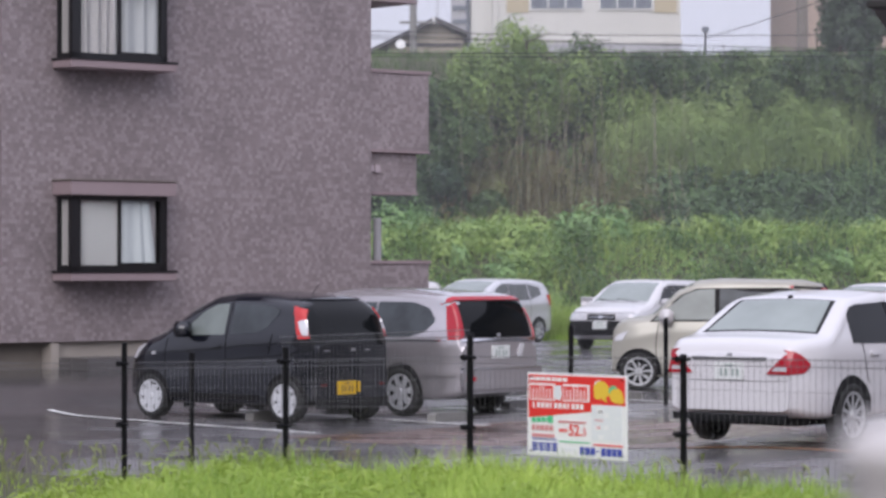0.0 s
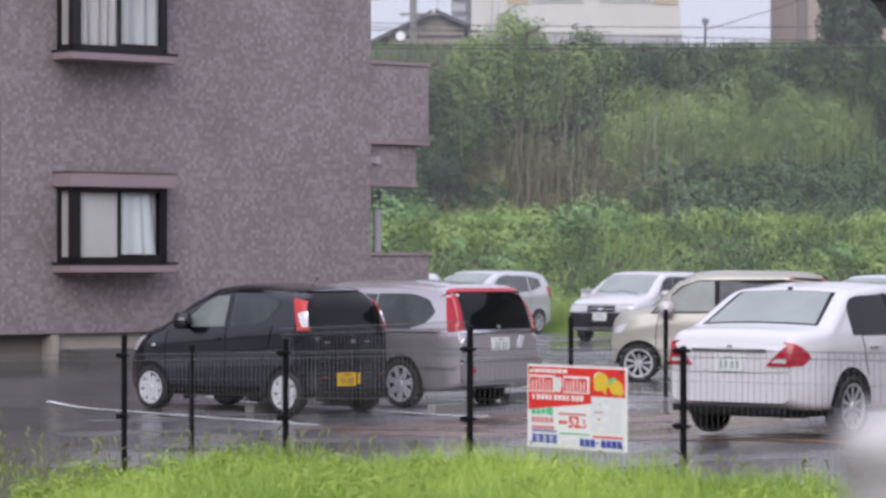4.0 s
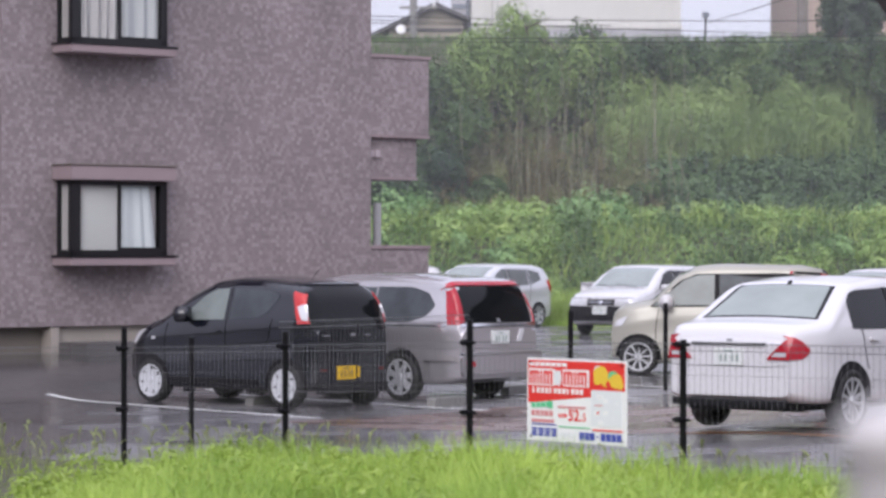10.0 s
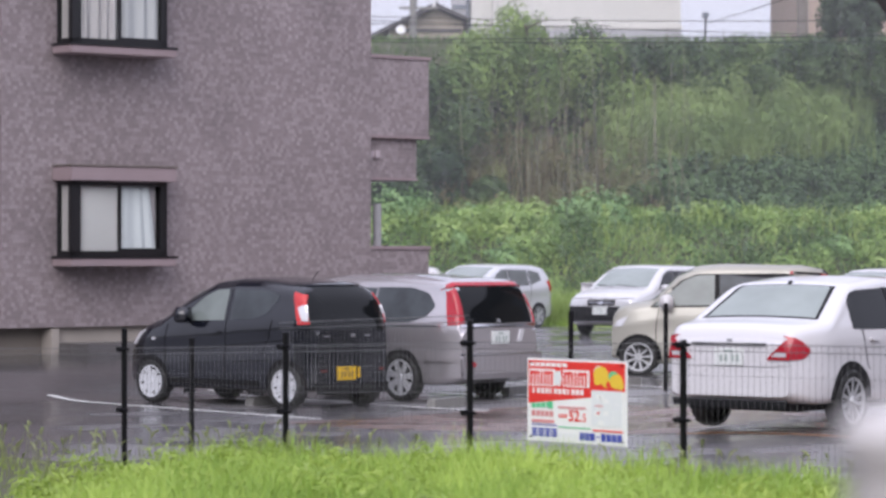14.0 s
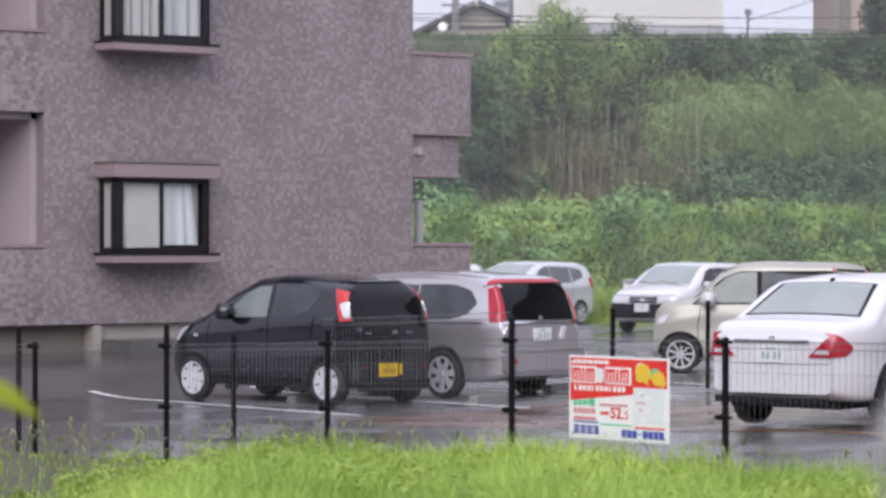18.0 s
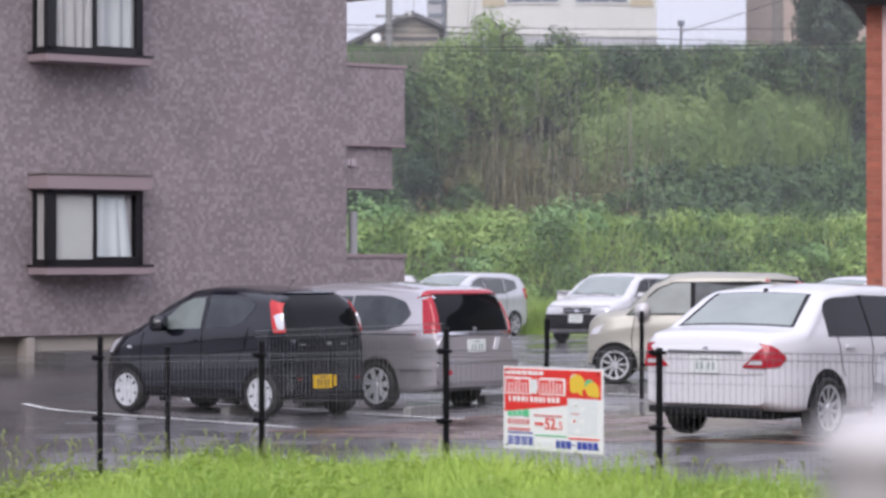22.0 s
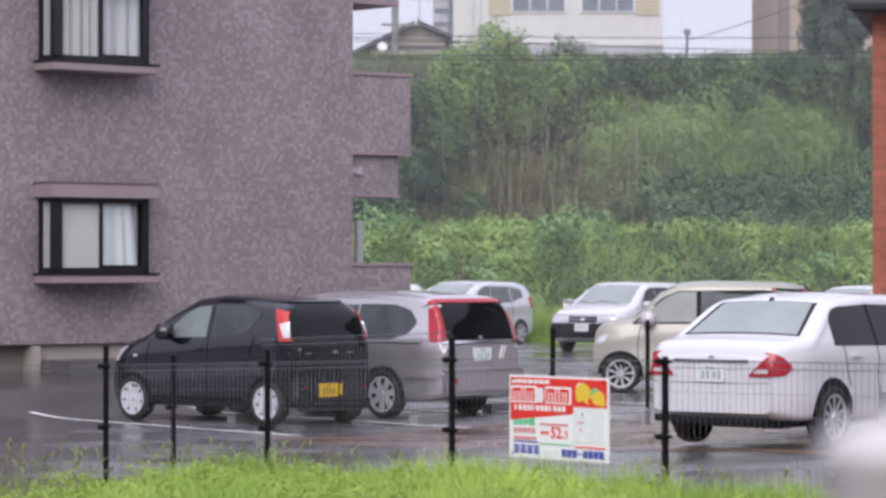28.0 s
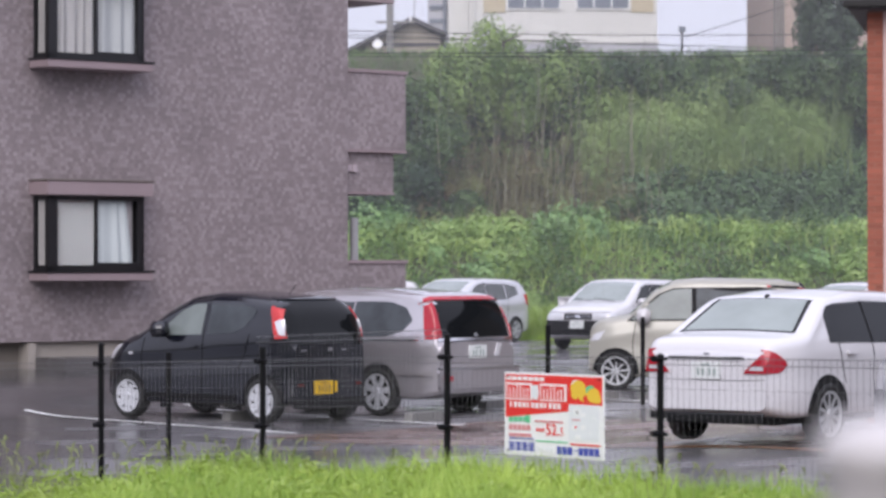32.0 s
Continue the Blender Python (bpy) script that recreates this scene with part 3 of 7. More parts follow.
# ---- cars ----
class Shape:
    """The skin of a car: a silhouette, a waist line and a plan, from which every panel is taken. x runs to the front, y to the left."""

    def __init__(self, L, W, top, belt, zb=0.2, tumble=0.22, round_front=0.75, round_rear=0.35, cut_front=0.22, cut_rear=0.10, r=0.13, end_rear=0.3, end_front=0.3, tight=0.0):
        self.tight = tight
        self.L, self.W, self.zb, self.tumble, self.r = L, W, zb, tumble, r
        xs = np.linspace(-L / 2, L / 2, 400)
        z = np.interp(xs, [p[0] for p in top], [p[1] for p in top])
        k = np.hanning(13)
        zz = np.convolve(np.pad(z, 6, "edge"), k / k.sum(), "valid")
        edge = np.minimum((xs + L / 2), (L / 2 - xs))
        w = np.clip(edge / 0.12, 0, 1)
        self.xs, self.zt = xs, z * (1 - w) + zz * w
        self.bx, self.bz = [p[0] for p in belt], [p[1] for p in belt]
        self.rf, self.rr, self.cf, self.cr = round_front, round_rear, cut_front, cut_rear
        self.er, self.ef = end_rear, end_front

    def top(self, x):
        return float(np.interp(x, self.xs, self.zt))

    def belt(self, x):
        return float(np.interp(x, self.bx, self.bz))

    def bottom(self, x):
        e = max(0.0, (abs(x) - (self.L / 2 - 0.45)) / 0.45)
        return self.zb + 0.08 * e * e

    def half(self, x, z):
        """Half width of the flank at height z."""
        ef = min(1, max(0.0, (x - (self.L / 2 - self.rf)) / self.rf))
        er = min(1, max(0.0, (-x - (self.L / 2 - self.rr)) / self.rr))
        w = self.W / 2 - self.cf * ef ** 2.4 - self.cr * er ** 2.4
        b = self.belt(x)
        if z > b:
            y = w * 0.975 - self.tumble * (z - b) - 0.10 * (z - b) ** 2
        elif z > 0.55:
            y = w * (1 - 0.025 * ((z - 0.55) / max(0.05, b - 0.55)) ** 2)
        else:
            y = w * (1 - 0.05 * ((0.55 - z) / 0.35) ** 2)
        # a shoulder crease and a hollow under it
        inner = 1 - max(ef, er) ** 2
        y += inner * (0.012 * math.exp(-((z - b + 0.10) / 0.045) ** 2) - 0.012 * math.exp(-((z - b + 0.30) / 0.10) ** 2))
        return y

    def corner(self, x):
        zt, zb = self.top(x), self.bottom(x)
        r = min(self.r, 0.42 * (zt - zb))
        if self.tight:
            r *= 0.3 + 0.7 * smooth01((x + self.L / 2) / self.tight)
        return zt - r, r, self.half(x, zt - r)

    def side(self, x, z):
        """The flank, rounded into the roof."""
        zc, r, ys = self.corner(x)
        if z <= zc:
            return self.half(x, z)
        f = min(1.0, (z - zc) / r)
        return ys - 1.15 * r * (1 - math.sqrt(max(0.0, 1 - f * f)))

    def height(self, x, y):
        """The height of the upper skin at (x, y)."""
        zc, r, ys = self.corner(x)
        y = abs(y)
        yi = ys - 1.15 * r
        crown = 0.02 * (1 - min(1, y / max(0.05, yi)) ** 2)
        if y <= yi:
            return zc + r + crown
        f = min(1.0, (y - yi) / (1.15 * r))
        return zc + r * math.sqrt(max(0.0, 1 - f * f))

    def end(self, z, y, way):
        """x of the rear (way -1) or front (way 1) face at (z, y)."""
        a, b = way * self.L / 2, way * (self.L / 2 - 1.6)
        if self.height(a, y) >= z:
            return a
        for _ in range(22):
            c = (a + b) / 2
            if self.height(c, y) >= z:
                b = c
            else:
                a = c
        return (a + b) / 2

    def point(self, kind, p, q, s):
        if kind == "side":
            return Vector((p, s * self.side(p, q), q))
        if kind == "top":
            return Vector((p, q, self.height(p, q)))
        return Vector((self.end(q, p, -1 if kind == "rear" else 1), p, q))


def resample(line, n):
    if callable(line):
        return [line(i / (n - 1)) for i in range(n)]
    d = [0.0]
    for a, b in zip(line, line[1:]):
        d.append(d[-1] + math.hypot(b[0] - a[0], b[1] - a[1]))
    return [(float(np.interp(d[-1] * i / (n - 1), d, [p[0] for p in line])), float(np.interp(d[-1] * i / (n - 1), d, [p[1] for p in line]))) for i in range(n)]


def skin(sh, kind, lower, upper, lift=0.005, n=13, m=5, s=1):
    """A panel on the skin between a lower and an upper edge, each a list of (p, q), with a rim that meets the body."""
    lo, up = resample(lower, n), resample(upper, n)
    grid = []
    e = 0.004
    for j in range(m):
        f = j / (m - 1)
        row = []
        for i in range(n):
            p, q = lo[i][0] + (up[i][0] - lo[i][0]) * f, lo[i][1] + (up[i][1] - lo[i][1]) * f
            v = sh.point(kind, p, q, s)
            a, b = sh.point(kind, p + e, q, s) - v, sh.point(kind, p, q + e, s) - v
            nn = a.cross(b)
            if nn.length > 1e-12:
                nn.normalize()
            out = Vector((0, s, 0)) if kind == "side" else Vector((0, 0, 1)) if kind == "top" else Vector((-1 if kind == "rear" else 1, 0, 0))
            if nn.dot(out) < 0:
                nn = -nn
            if nn.dot(out) < 0.2:
                nn = (nn + out).normalized()
            row.append((v, nn))
        grid.append(row)
    verts = [v + lift * nn for row in grid for v, nn in row]
    faces = [(j * n + i, j * n + i + 1, (j + 1) * n + i + 1, (j + 1) * n + i) for j in range(m - 1) for i in range(n - 1)]
    ring = [(0, i) for i in range(n)] + [(j, n - 1) for j in range(1, m)] + [(m - 1, i) for i in range(n - 2, -1, -1)] + [(j, 0) for j in range(m - 2, 0, -1)]
    base, c = len(verts), len(ring)
    verts += [grid[j][i][0] + lift * grid[j][i][1] for j, i in ring]
    verts += [grid[j][i][0] - 0.004 * grid[j][i][1] for j, i in ring]
    for k in range(c):
        q = (k + 1) % c
        faces.append((base + k, base + q, base + c + q, base + c + k))
    return verts, faces


def panel(name, sh, kind, lower, upper, material, parent, label="", lift=0.005, n=13, m=5, s=1):
    v, f = skin(sh, kind, lower, upper, lift, n, m, s)
    me = mesh_from(name, v, f, True)
    bm = bmesh.new()
    bm.from_mesh(me)
    bmesh.ops.recalc_face_normals(bm, faces=bm.faces)
    bm.to_mesh(me)
    bm.free()
    return put_mesh(name, me, material, parent, label)


def strip(sh, kind, line, width, lift, s=1, n=24):
    """A thin band along a line on the skin."""
    pts = resample(line, n)
    lo, up = [], []
    for i, (p, q) in enumerate(pts):
        a, b = pts[max(0, i - 1)], pts[min(n - 1, i + 1)]
        dx, dy = b[0] - a[0], b[1] - a[1]
        k = math.hypot(dx, dy) or 1
        lo.append((p + dy / k * width / 2, q - dx / k * width / 2))
        up.append((p - dy / k * width / 2, q + dx / k * width / 2))
    return skin(sh, kind, lo, up, lift, n, 2, s)


def seams(name, sh, items, material, parent, lift=0.003):
    for kind, line, width, s in items:
        v, f = strip(sh, kind, line, width, lift, s)
        put_mesh(name, mesh_from(name, v, f), material, parent)


def hull(sh, paint, parent, arches):
    """The painted shell, closed; black panels stand for the openings over the wheels."""
    xs = sorted(set(list(np.linspace(-sh.L / 2, sh.L / 2, 70)) + list(np.linspace(-sh.L / 2, -sh.L / 2 + 0.5, 40)) + list(np.linspace(sh.L / 2 - 0.4, sh.L / 2, 24))))
    verts, faces = [], []
    m = None
    for x in xs:
        zb = sh.bottom(x)
        zc, r, ys = sh.corner(x)
        ring = [(0, zb), (sh.half(x, zb + 0.05) * 0.9, zb)]
        for f in np.linspace(0.0, 1, 15):
            z = zb + 0.03 + (zc - zb - 0.03) * f
            ring.append((sh.half(x, z), z))
        for f in (0.3, 0.55, 0.78, 0.93, 1.0):
            ring.append((ys - 1.15 * r * (1 - math.sqrt(max(0, 1 - f * f))), zc + r * f))
        yi = ring[-1][0]
        for f in (0.66, 0.33, 0.0):
            ring.append((yi * f, zc + r + 0.02 * (1 - f * f)))
        full = ring + [(-y, z) for y, z in ring[-2:0:-1]]
        m = len(full)
        verts += [(x, y, z) for y, z in full]
    for j in range(len(xs) - 1):
        for i in range(m):
            faces.append((j * m + i, j * m + (i + 1) % m, (j + 1) * m + (i + 1) % m, (j + 1) * m + i))
    faces.append(tuple(range(m)))
    faces.append(tuple((len(xs) - 1) * m + i for i in reversed(range(m))))
    me = mesh_from("body", verts, faces, True)
    me.polygons[-1].use_smooth = me.polygons[-2].use_smooth = False
    return put_mesh("body", me, paint, parent)


def wheel(parent, x, y, r, side, style, width=0.18):
    """A tyre with tread shoulders and a rim with its spokes."""
    w = new("wheel")
    w.parent = parent
    w.matrix_basis = pose(x, y, r, 0, 0, 0 if side > 0 else 180)
    prof = [(r * 0.73, -width / 2), (r * 0.90, -width / 2), (r * 0.97, -width * 0.42), (r, -width * 0.3), (r, width * 0.3), (r * 0.97, width * 0.42), (r * 0.90, width / 2), (r * 0.76, width / 2), (r * 0.73, width * 0.4)]
    n = 36
    verts = [(a * math.cos(6.2832 * i / n), b, a * math.sin(6.2832 * i / n)) for i in range(n) for a, b in prof]
    k = len(prof)
    faces = [(i * k + j, i * k + (j + 1) % k, ((i + 1) % n) * k + (j + 1) % k, ((i + 1) % n) * k + j) for i in range(n) for j in range(k)]
    put_mesh("tyre", mesh_from("tyre", verts, faces, True), M_RUBBER, w)
    bm = bmesh.new()
    rr = r * 0.73
    # rim barrel and back
    c = bmesh.ops.create_cone(bm, cap_ends=True, segments=32, radius1=rr, radius2=rr, depth=width * 0.5)
    bmesh.ops.transform(bm, matrix=pose(0, -0.02, 0, 90), verts=c["verts"])
    part("rim_back", bm, M_TRIM, w)
    bm = bmesh.new()
    lip = [(rr * 1.02, width * 0.36), (rr * 1.02, width * 0.47), (rr * 0.9, width * 0.46), (rr * 0.88, width * 0.34)]
    vs = [[bm.verts.new((a * math.cos(6.2832 * i / 32), b, a * math.sin(6.2832 * i / 32))) for a, b in lip] for i in range(32)]
    for i in range(32):
        for j in range(3):
            bm.faces.new((vs[i][j], vs[i][j + 1], vs[(i + 1) % 32][j + 1], vs[(i + 1) % 32][j]))
    spokes, wide = style
    for i in range(spokes):
        a = 6.2832 * i / spokes + 0.3
        d = Vector((math.cos(a), 0, math.sin(a)))
        t = Vector((-math.sin(a), 0, math.cos(a)))
        up = Vector((0, 1, 0))
        q = []
        for rad, ww, yy in ((rr * 0.16, wide * 0.7, width * 0.42), (rr * 0.95, wide, width * 0.44)):
            for sx in (-1, 1):
                for yz in (0.0, -0.03):
                    q.append(bm.verts.new(d * rad + t * sx * ww * rr / 2 + up * (yy + yz)))
        for f in ((0, 2, 6, 4), (0, 4, 5, 1), (2, 3, 7, 6)):
            bm.faces.new([q[z] for z in f])
    c = bmesh.ops.create_cone(bm, cap_ends=True, segments=16, radius1=rr * 0.24, radius2=rr * 0.18, depth=0.04)
    bmesh.ops.transform(bm, matrix=pose(0, width * 0.42, 0, -90), verts=c["verts"])
    bmesh.ops.recalc_face_normals(bm, faces=bm.faces)
    part("rim", bm, M_HUBCAP if spokes == 7 else M_ALLOY, w)
    return w


def arch(sh, x, r, R, s, parent):
    """A black panel on the flank, with its lip, painting the shade of the wheel opening."""
    lo, up = [], []
    for i in range(25):
        a = math.pi * i / 24
        px = x - R * math.cos(a)
        lo.append((px, sh.bottom(px) + 0.035))
        up.append((px, max(sh.bottom(px) + 0.04, r + R * math.sin(a))))
    panel("wheel_arch_shade", sh, "side", lo, up, M_TRIM, parent, lift=0.004, n=25, m=8, s=s)


def mirror_part(parent, x, y, z, s, material, k=1.0):
    bm = bmesh.new()
    box(bm, x - 0.07 * k, x + 0.07 * k, y + s * 0.04, y + s * 0.24, z - 0.075 * k, z + 0.075 * k, bevel=0.03)
    box(bm, x - 0.03, x + 0.03, y - s * 0.05, y + s * 0.06, z - 0.06, z - 0.02, bevel=0.008)
    for f in bm.faces:
        f.smooth = True
    return part("door_mirror", bm, material, parent)


def plate(parent, sh, kind, y, z, yellow, w=0.33, h=0.165, lift=0.055):
    m = M_PLATEY if yellow else M_PLATE
    p = panel("number_plate", sh, kind, [(y - w / 2, z - h / 2), (y + w / 2, z - h / 2)], [(y - w / 2, z + h / 2), (y + w / 2, z + h / 2)], m, parent, lift=lift, n=3, m=2)
    s = -1 if kind == "rear" else 1
    x = sh.end(z, y, s) + s * (lift + 0.001)
    bm = bmesh.new()
    for k, wd in ((-0.10, 0.018), (-0.045, 0.018), (0.03, 0.018), (0.085, 0.018)):
        box(bm, x - 0.004, x + 0.004, y + k - wd / 2, y + k + wd / 2, z - 0.05, z + 0.02)
    box(bm, x - 0.004, x + 0.004, y - 0.05, y + 0.05, z + 0.045, z + 0.06)
    part("plate_marking", bm, M_INKY if yellow else M_INK, p)
    return p


def wheels(parent, sh, xr, xf, r, style, R=None):
    R = R or r + 0.055
    for x in (xr, xf):
        for s in (1, -1):
            arch(sh, x, r, R, s, parent)
            y = sh.half(x, 0.55) - 0.07
            wheel(parent, x, s * y, r, s, style)


def place(x, y, hx, hy, z=None):
    return pose(x, y, ground_z(x, y) if z is None else z, 0, 0, math.degrees(math.atan2(hy, hx)))


def black_hatchback():
    c = empty("hatchback", place(-2.39, 36.95, -0.760, 0.650, -0.065), "glossy black kei hatchback parked nose to the tiled building, wet", "car", "parked cars")
    sh = Shape(3.395, 1.475, [(-1.70, 0.93), (-1.685, 0.97), (-1.64, 1.07), (-1.56, 1.33), (-1.44, 1.475), (-1.30, 1.515), (-0.7, 1.57), (-0.25, 1.575), (0.12, 1.535), (0.50, 1.365), (0.94, 1.09), (1.18, 1.02), (1.48, 0.92), (1.66, 0.76), (1.70, 0.55)],
               [(-1.7, 1.12), (-0.9, 1.08), (0.6, 0.96), (1.1, 0.92), (1.7, 0.8)], tumble=0.26, zb=0.2, r=0.2, cut_front=0.26, cut_rear=0.12, tight=0.16)
    hull(sh, P_BLACK, c, None)
    for s in (1, -1):
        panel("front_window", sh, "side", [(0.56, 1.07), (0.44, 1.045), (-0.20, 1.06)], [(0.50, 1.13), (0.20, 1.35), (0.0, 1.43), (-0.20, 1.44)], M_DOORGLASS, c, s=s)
        panel("rear_window", sh, "side", [(-0.30, 1.065), (-0.74, 1.085), (-0.92, 1.15), (-1.06, 1.30)], [(-0.30, 1.44), (-0.78, 1.435), (-1.0, 1.41), (-1.09, 1.37)], M_SIDEGLASS, c, s=s)
        panel("tail_lamp", sh, "side", [(-1.465, 1.02), (-1.615, 1.03)], [(-1.33, 1.415), (-1.495, 1.37)], M_RED, c, "tall red tail lamp with a white lens", lift=0.02, n=7, m=9, s=s)
        panel("reversing_lens", sh, "side", [(-1.515, 1.075), (-1.55, 1.06), (-1.598, 1.06)], [(-1.44, 1.225), (-1.50, 1.25), (-1.55, 1.245)], M_CLEAR, c, lift=0.028, n=7, m=5, s=s)
        panel("corner_glass", sh, "side", [(-1.617, 0.97), (-1.69, 0.97)], [(-1.497, 1.37), (-1.565, 1.30)], M_GLASS, c, lift=0.008, n=4, m=7, s=s)
        panel("headlamp", sh, "side", [(1.40, 0.74), (1.62, 0.72)], [(1.22, 0.92), (1.52, 0.84)], M_CLEAR, c, lift=0.012, n=7, m=5, s=s)
        mirror_part(c, 0.40, s * 0.70, 1.12, s, P_BLACK, 1.3)
        for x in (-0.14, -0.98):
            panel("door_handle", sh, "side", [(x, 0.90), (x + 0.16, 0.90)], [(x, 0.93), (x + 0.16, 0.93)], P_BLACK, c, lift=0.025, n=4, m=3, s=s)
        panel("side_repeater", sh, "side", [(0.99, 0.80), (1.05, 0.80)], [(0.99, 0.83), (1.05, 0.83)], M_CLEAR, c, lift=0.012, n=3, m=3, s=s)
        panel("sill_strip", sh, "side", [(-0.8, 0.27), (0.85, 0.27)], [(-0.8, 0.33), (0.85, 0.33)], M_TRIM, c, lift=0.012, s=s)
    panel("windscreen", sh, "top", [(1.04, -0.52), (1.04, 0.52)], [(0.36, -0.50), (0.36, 0.50)], M_GREYGLASS, c)
    panel("rear_screen", sh, "rear", [(-0.665, 0.955), (0.665, 0.955)], [(-0.575, 1.475), (0.575, 1.475)], M_GLASS, c, "dark tinted rear screen", n=19, m=9)
    panel("roof_spoiler", sh, "rear", [(-0.54, 1.488), (0.54, 1.488)], [(-0.48, 1.52), (0.48, 1.52)], P_BLACK, c, lift=0.02)
    for y in (-0.52, 0.52):
        panel("reflector", sh, "rear", [(y - 0.05, 0.45), (y + 0.05, 0.45)], [(y - 0.05, 0.48), (y + 0.05, 0.48)], M_DARKRED, c, lift=0.012, n=3, m=3)
    panel("bumper", sh, "rear", [(-0.64, 0.18), (0.64, 0.18)], [(-0.66, 0.30), (0.66, 0.30)], M_TRIM, c, lift=0.005, n=17, m=7)
    plate(c, sh, "rear", 0.12, 0.43, True, lift=0.014)
    part("plate_bracket", boxes((-1.722, -1.70, -0.115, -0.085, 0.37, 0.50)), M_PLATEY, c, "narrow yellow strip beside the plate")
    panel("tailgate_badge", sh, "rear", [(-0.035, 0.87), (0.035, 0.87)], [(-0.035, 0.91), (0.035, 0.91)], M_DULL, c, lift=0.012, n=3, m=3)
    panel("tailgate_badge", sh, "rear", [(0.42, 0.875), (0.52, 0.875)], [(0.42, 0.89), (0.52, 0.89)], M_DULL, c, lift=0.01, n=3, m=3)
    panel("tailgate_badge", sh, "rear", [(-0.30, 0.875), (-0.22, 0.875)], [(-0.30, 0.89), (-0.22, 0.89)], M_DULL, c, lift=0.01, n=3, m=3)
    part("rear_wiper", rods([((-1.68, -0.05, 1.0), (-1.63, 0.35, 1.10), 0.010)]), M_TRIM, c)
    items = []
    for s in (1, -1):
        items += [("side", [(0.80, 0.32), (0.84, 0.70), (0.80, 1.0)], 0.012, s), ("side", [(-0.22, 0.32), (-0.25, 1.5)], 0.012, s), ("side", [(-0.85, 0.65), (-0.98, 0.88), (-1.03, 1.08)], 0.012, s)]
    seams("panel_seam", sh, items, M_TRIM, c)
    wheels(c, sh, -1.25, 1.08, 0.275, (7, 0.56))
    part("antenna", rods([((-1.0, 0.0, 1.54), (-1.14, 0.0, 1.68), 0.004)]), M_TRIM, c)
    return c


def silver_minivan():
    c = empty("minivan", place(-0.945, 38.85, -0.735, 0.678, -0.065), "silver-grey estate minivan with tall red tail lamps, wet", "car", "parked cars")
    sh = Shape(4.55, 1.695, [(-2.275, 0.93), (-2.262, 0.96), (-2.24, 1.0), (-2.17, 1.25), (-2.06, 1.47), (-1.90, 1.55), (-1.0, 1.60), (-0.1, 1.60), (0.35, 1.55), (0.75, 1.36), (1.25, 1.04), (1.42, 0.98), (1.95, 0.86), (2.20, 0.70), (2.275, 0.52)],
               [(-2.3, 1.0), (-1.0, 1.0), (0.8, 0.92), (1.4, 0.86), (2.3, 0.75)], tumble=0.30, zb=0.22, round_rear=0.5, cut_rear=0.14)
    hull(sh, P_SILVER, c, None)
    for s in (1, -1):
        panel("quarter_window", sh, "side", [(-0.80, 1.0), (-1.45, 1.01), (-1.72, 1.08), (-1.84, 1.20)], [(-0.80, 1.45), (-1.40, 1.45), (-1.70, 1.38), (-1.84, 1.24)], M_SIDEGLASS, c, s=s)
        panel("rear_window", sh, "side", [(0.02, 0.99), (-0.77, 1.02)], [(0.02, 1.45), (-0.77, 1.44)], M_SIDEGLASS, c, s=s)
        panel("front_window", sh, "side", [(1.0, 0.98), (0.06, 0.99)], [(0.55, 1.36), (0.06, 1.45)], M_GREYGLASS, c, s=s)
        panel("tail_lamp", sh, "side", [(-2.09, 0.98), (-2.235, 0.985)], [(-1.975, 1.41), (-2.10, 1.345)], M_CRIMSON, c, "tall red tail lamp", lift=0.015, n=7, m=9, s=s)
        if s > 0:
            panel("lamp_edge", sh, "rear", [(0.64, 1.0), (0.735, 1.0)], [(0.61, 1.45), (0.68, 1.40)], M_CRIMSON, c, lift=0.014, n=5, m=9)
        # chrome strip added for the light line along the shoulder crease
        panel("crease_highlight", sh, "side", [(-2.08, 0.958), (0.95, 0.935)], [(-2.08, 0.975), (0.95, 0.952)], M_CHROME, c, lift=0.008, n=25, m=3, s=s)
        panel("headlamp", sh, "side", [(1.8, 0.66), (2.2, 0.64)], [(1.6, 0.82), (2.1, 0.76)], M_CLEAR, c, lift=0.012, n=7, m=5, s=s)
        mirror_part(c, 0.86, s * 0.83, 1.02, s, P_SILVER)
        for x in (0.05, -0.75):
            panel("door_handle", sh, "side", [(x, 0.88), (x + 0.18, 0.88)], [(x, 0.91), (x + 0.18, 0.91)], P_SILVER, c, lift=0.025, n=4, m=3, s=s)
        panel("side_moulding", sh, "side", [(-2.2, 0.53), (-1.74, 0.53)], [(-2.2, 0.60), (-1.74, 0.60)], P_SILVER, c, lift=0.035, s=s)
        panel("sill_strip", sh, "side", [(-1.0, 0.28), (1.0, 0.28)], [(-1.0, 0.36), (1.0, 0.36)], P_SILVER, c, lift=0.02, s=s)
    panel("windscreen", sh, "top", [(1.22, -0.6), (1.22, 0.6)], [(0.45, -0.56), (0.45, 0.56)], M_GREYGLASS, c)
    panel("rear_screen", sh, "rear", [(-0.64, 1.0), (0.64, 1.0)], [(-0.61, 1.462), (0.61, 1.462)], M_GLASS, c, "dark tinted rear screen", n=15, m=9)
    panel("tail_arch", sh, "rear", [(-0.685, 1.42), (-0.60, 1.466), (0.60, 1.466), (0.685, 1.42)], [(-0.655, 1.475), (-0.59, 1.508), (0.59, 1.508), (0.655, 1.475)], M_CRIMSON, c, "red lamp band over the rear screen", lift=0.02, n=31)
    panel("tailgate_rail", sh, "rear", [(-0.70, 0.955), (0.70, 0.955)], [(-0.70, 0.985), (0.70, 0.985)], M_CHROME, c, lift=0.02, n=15)
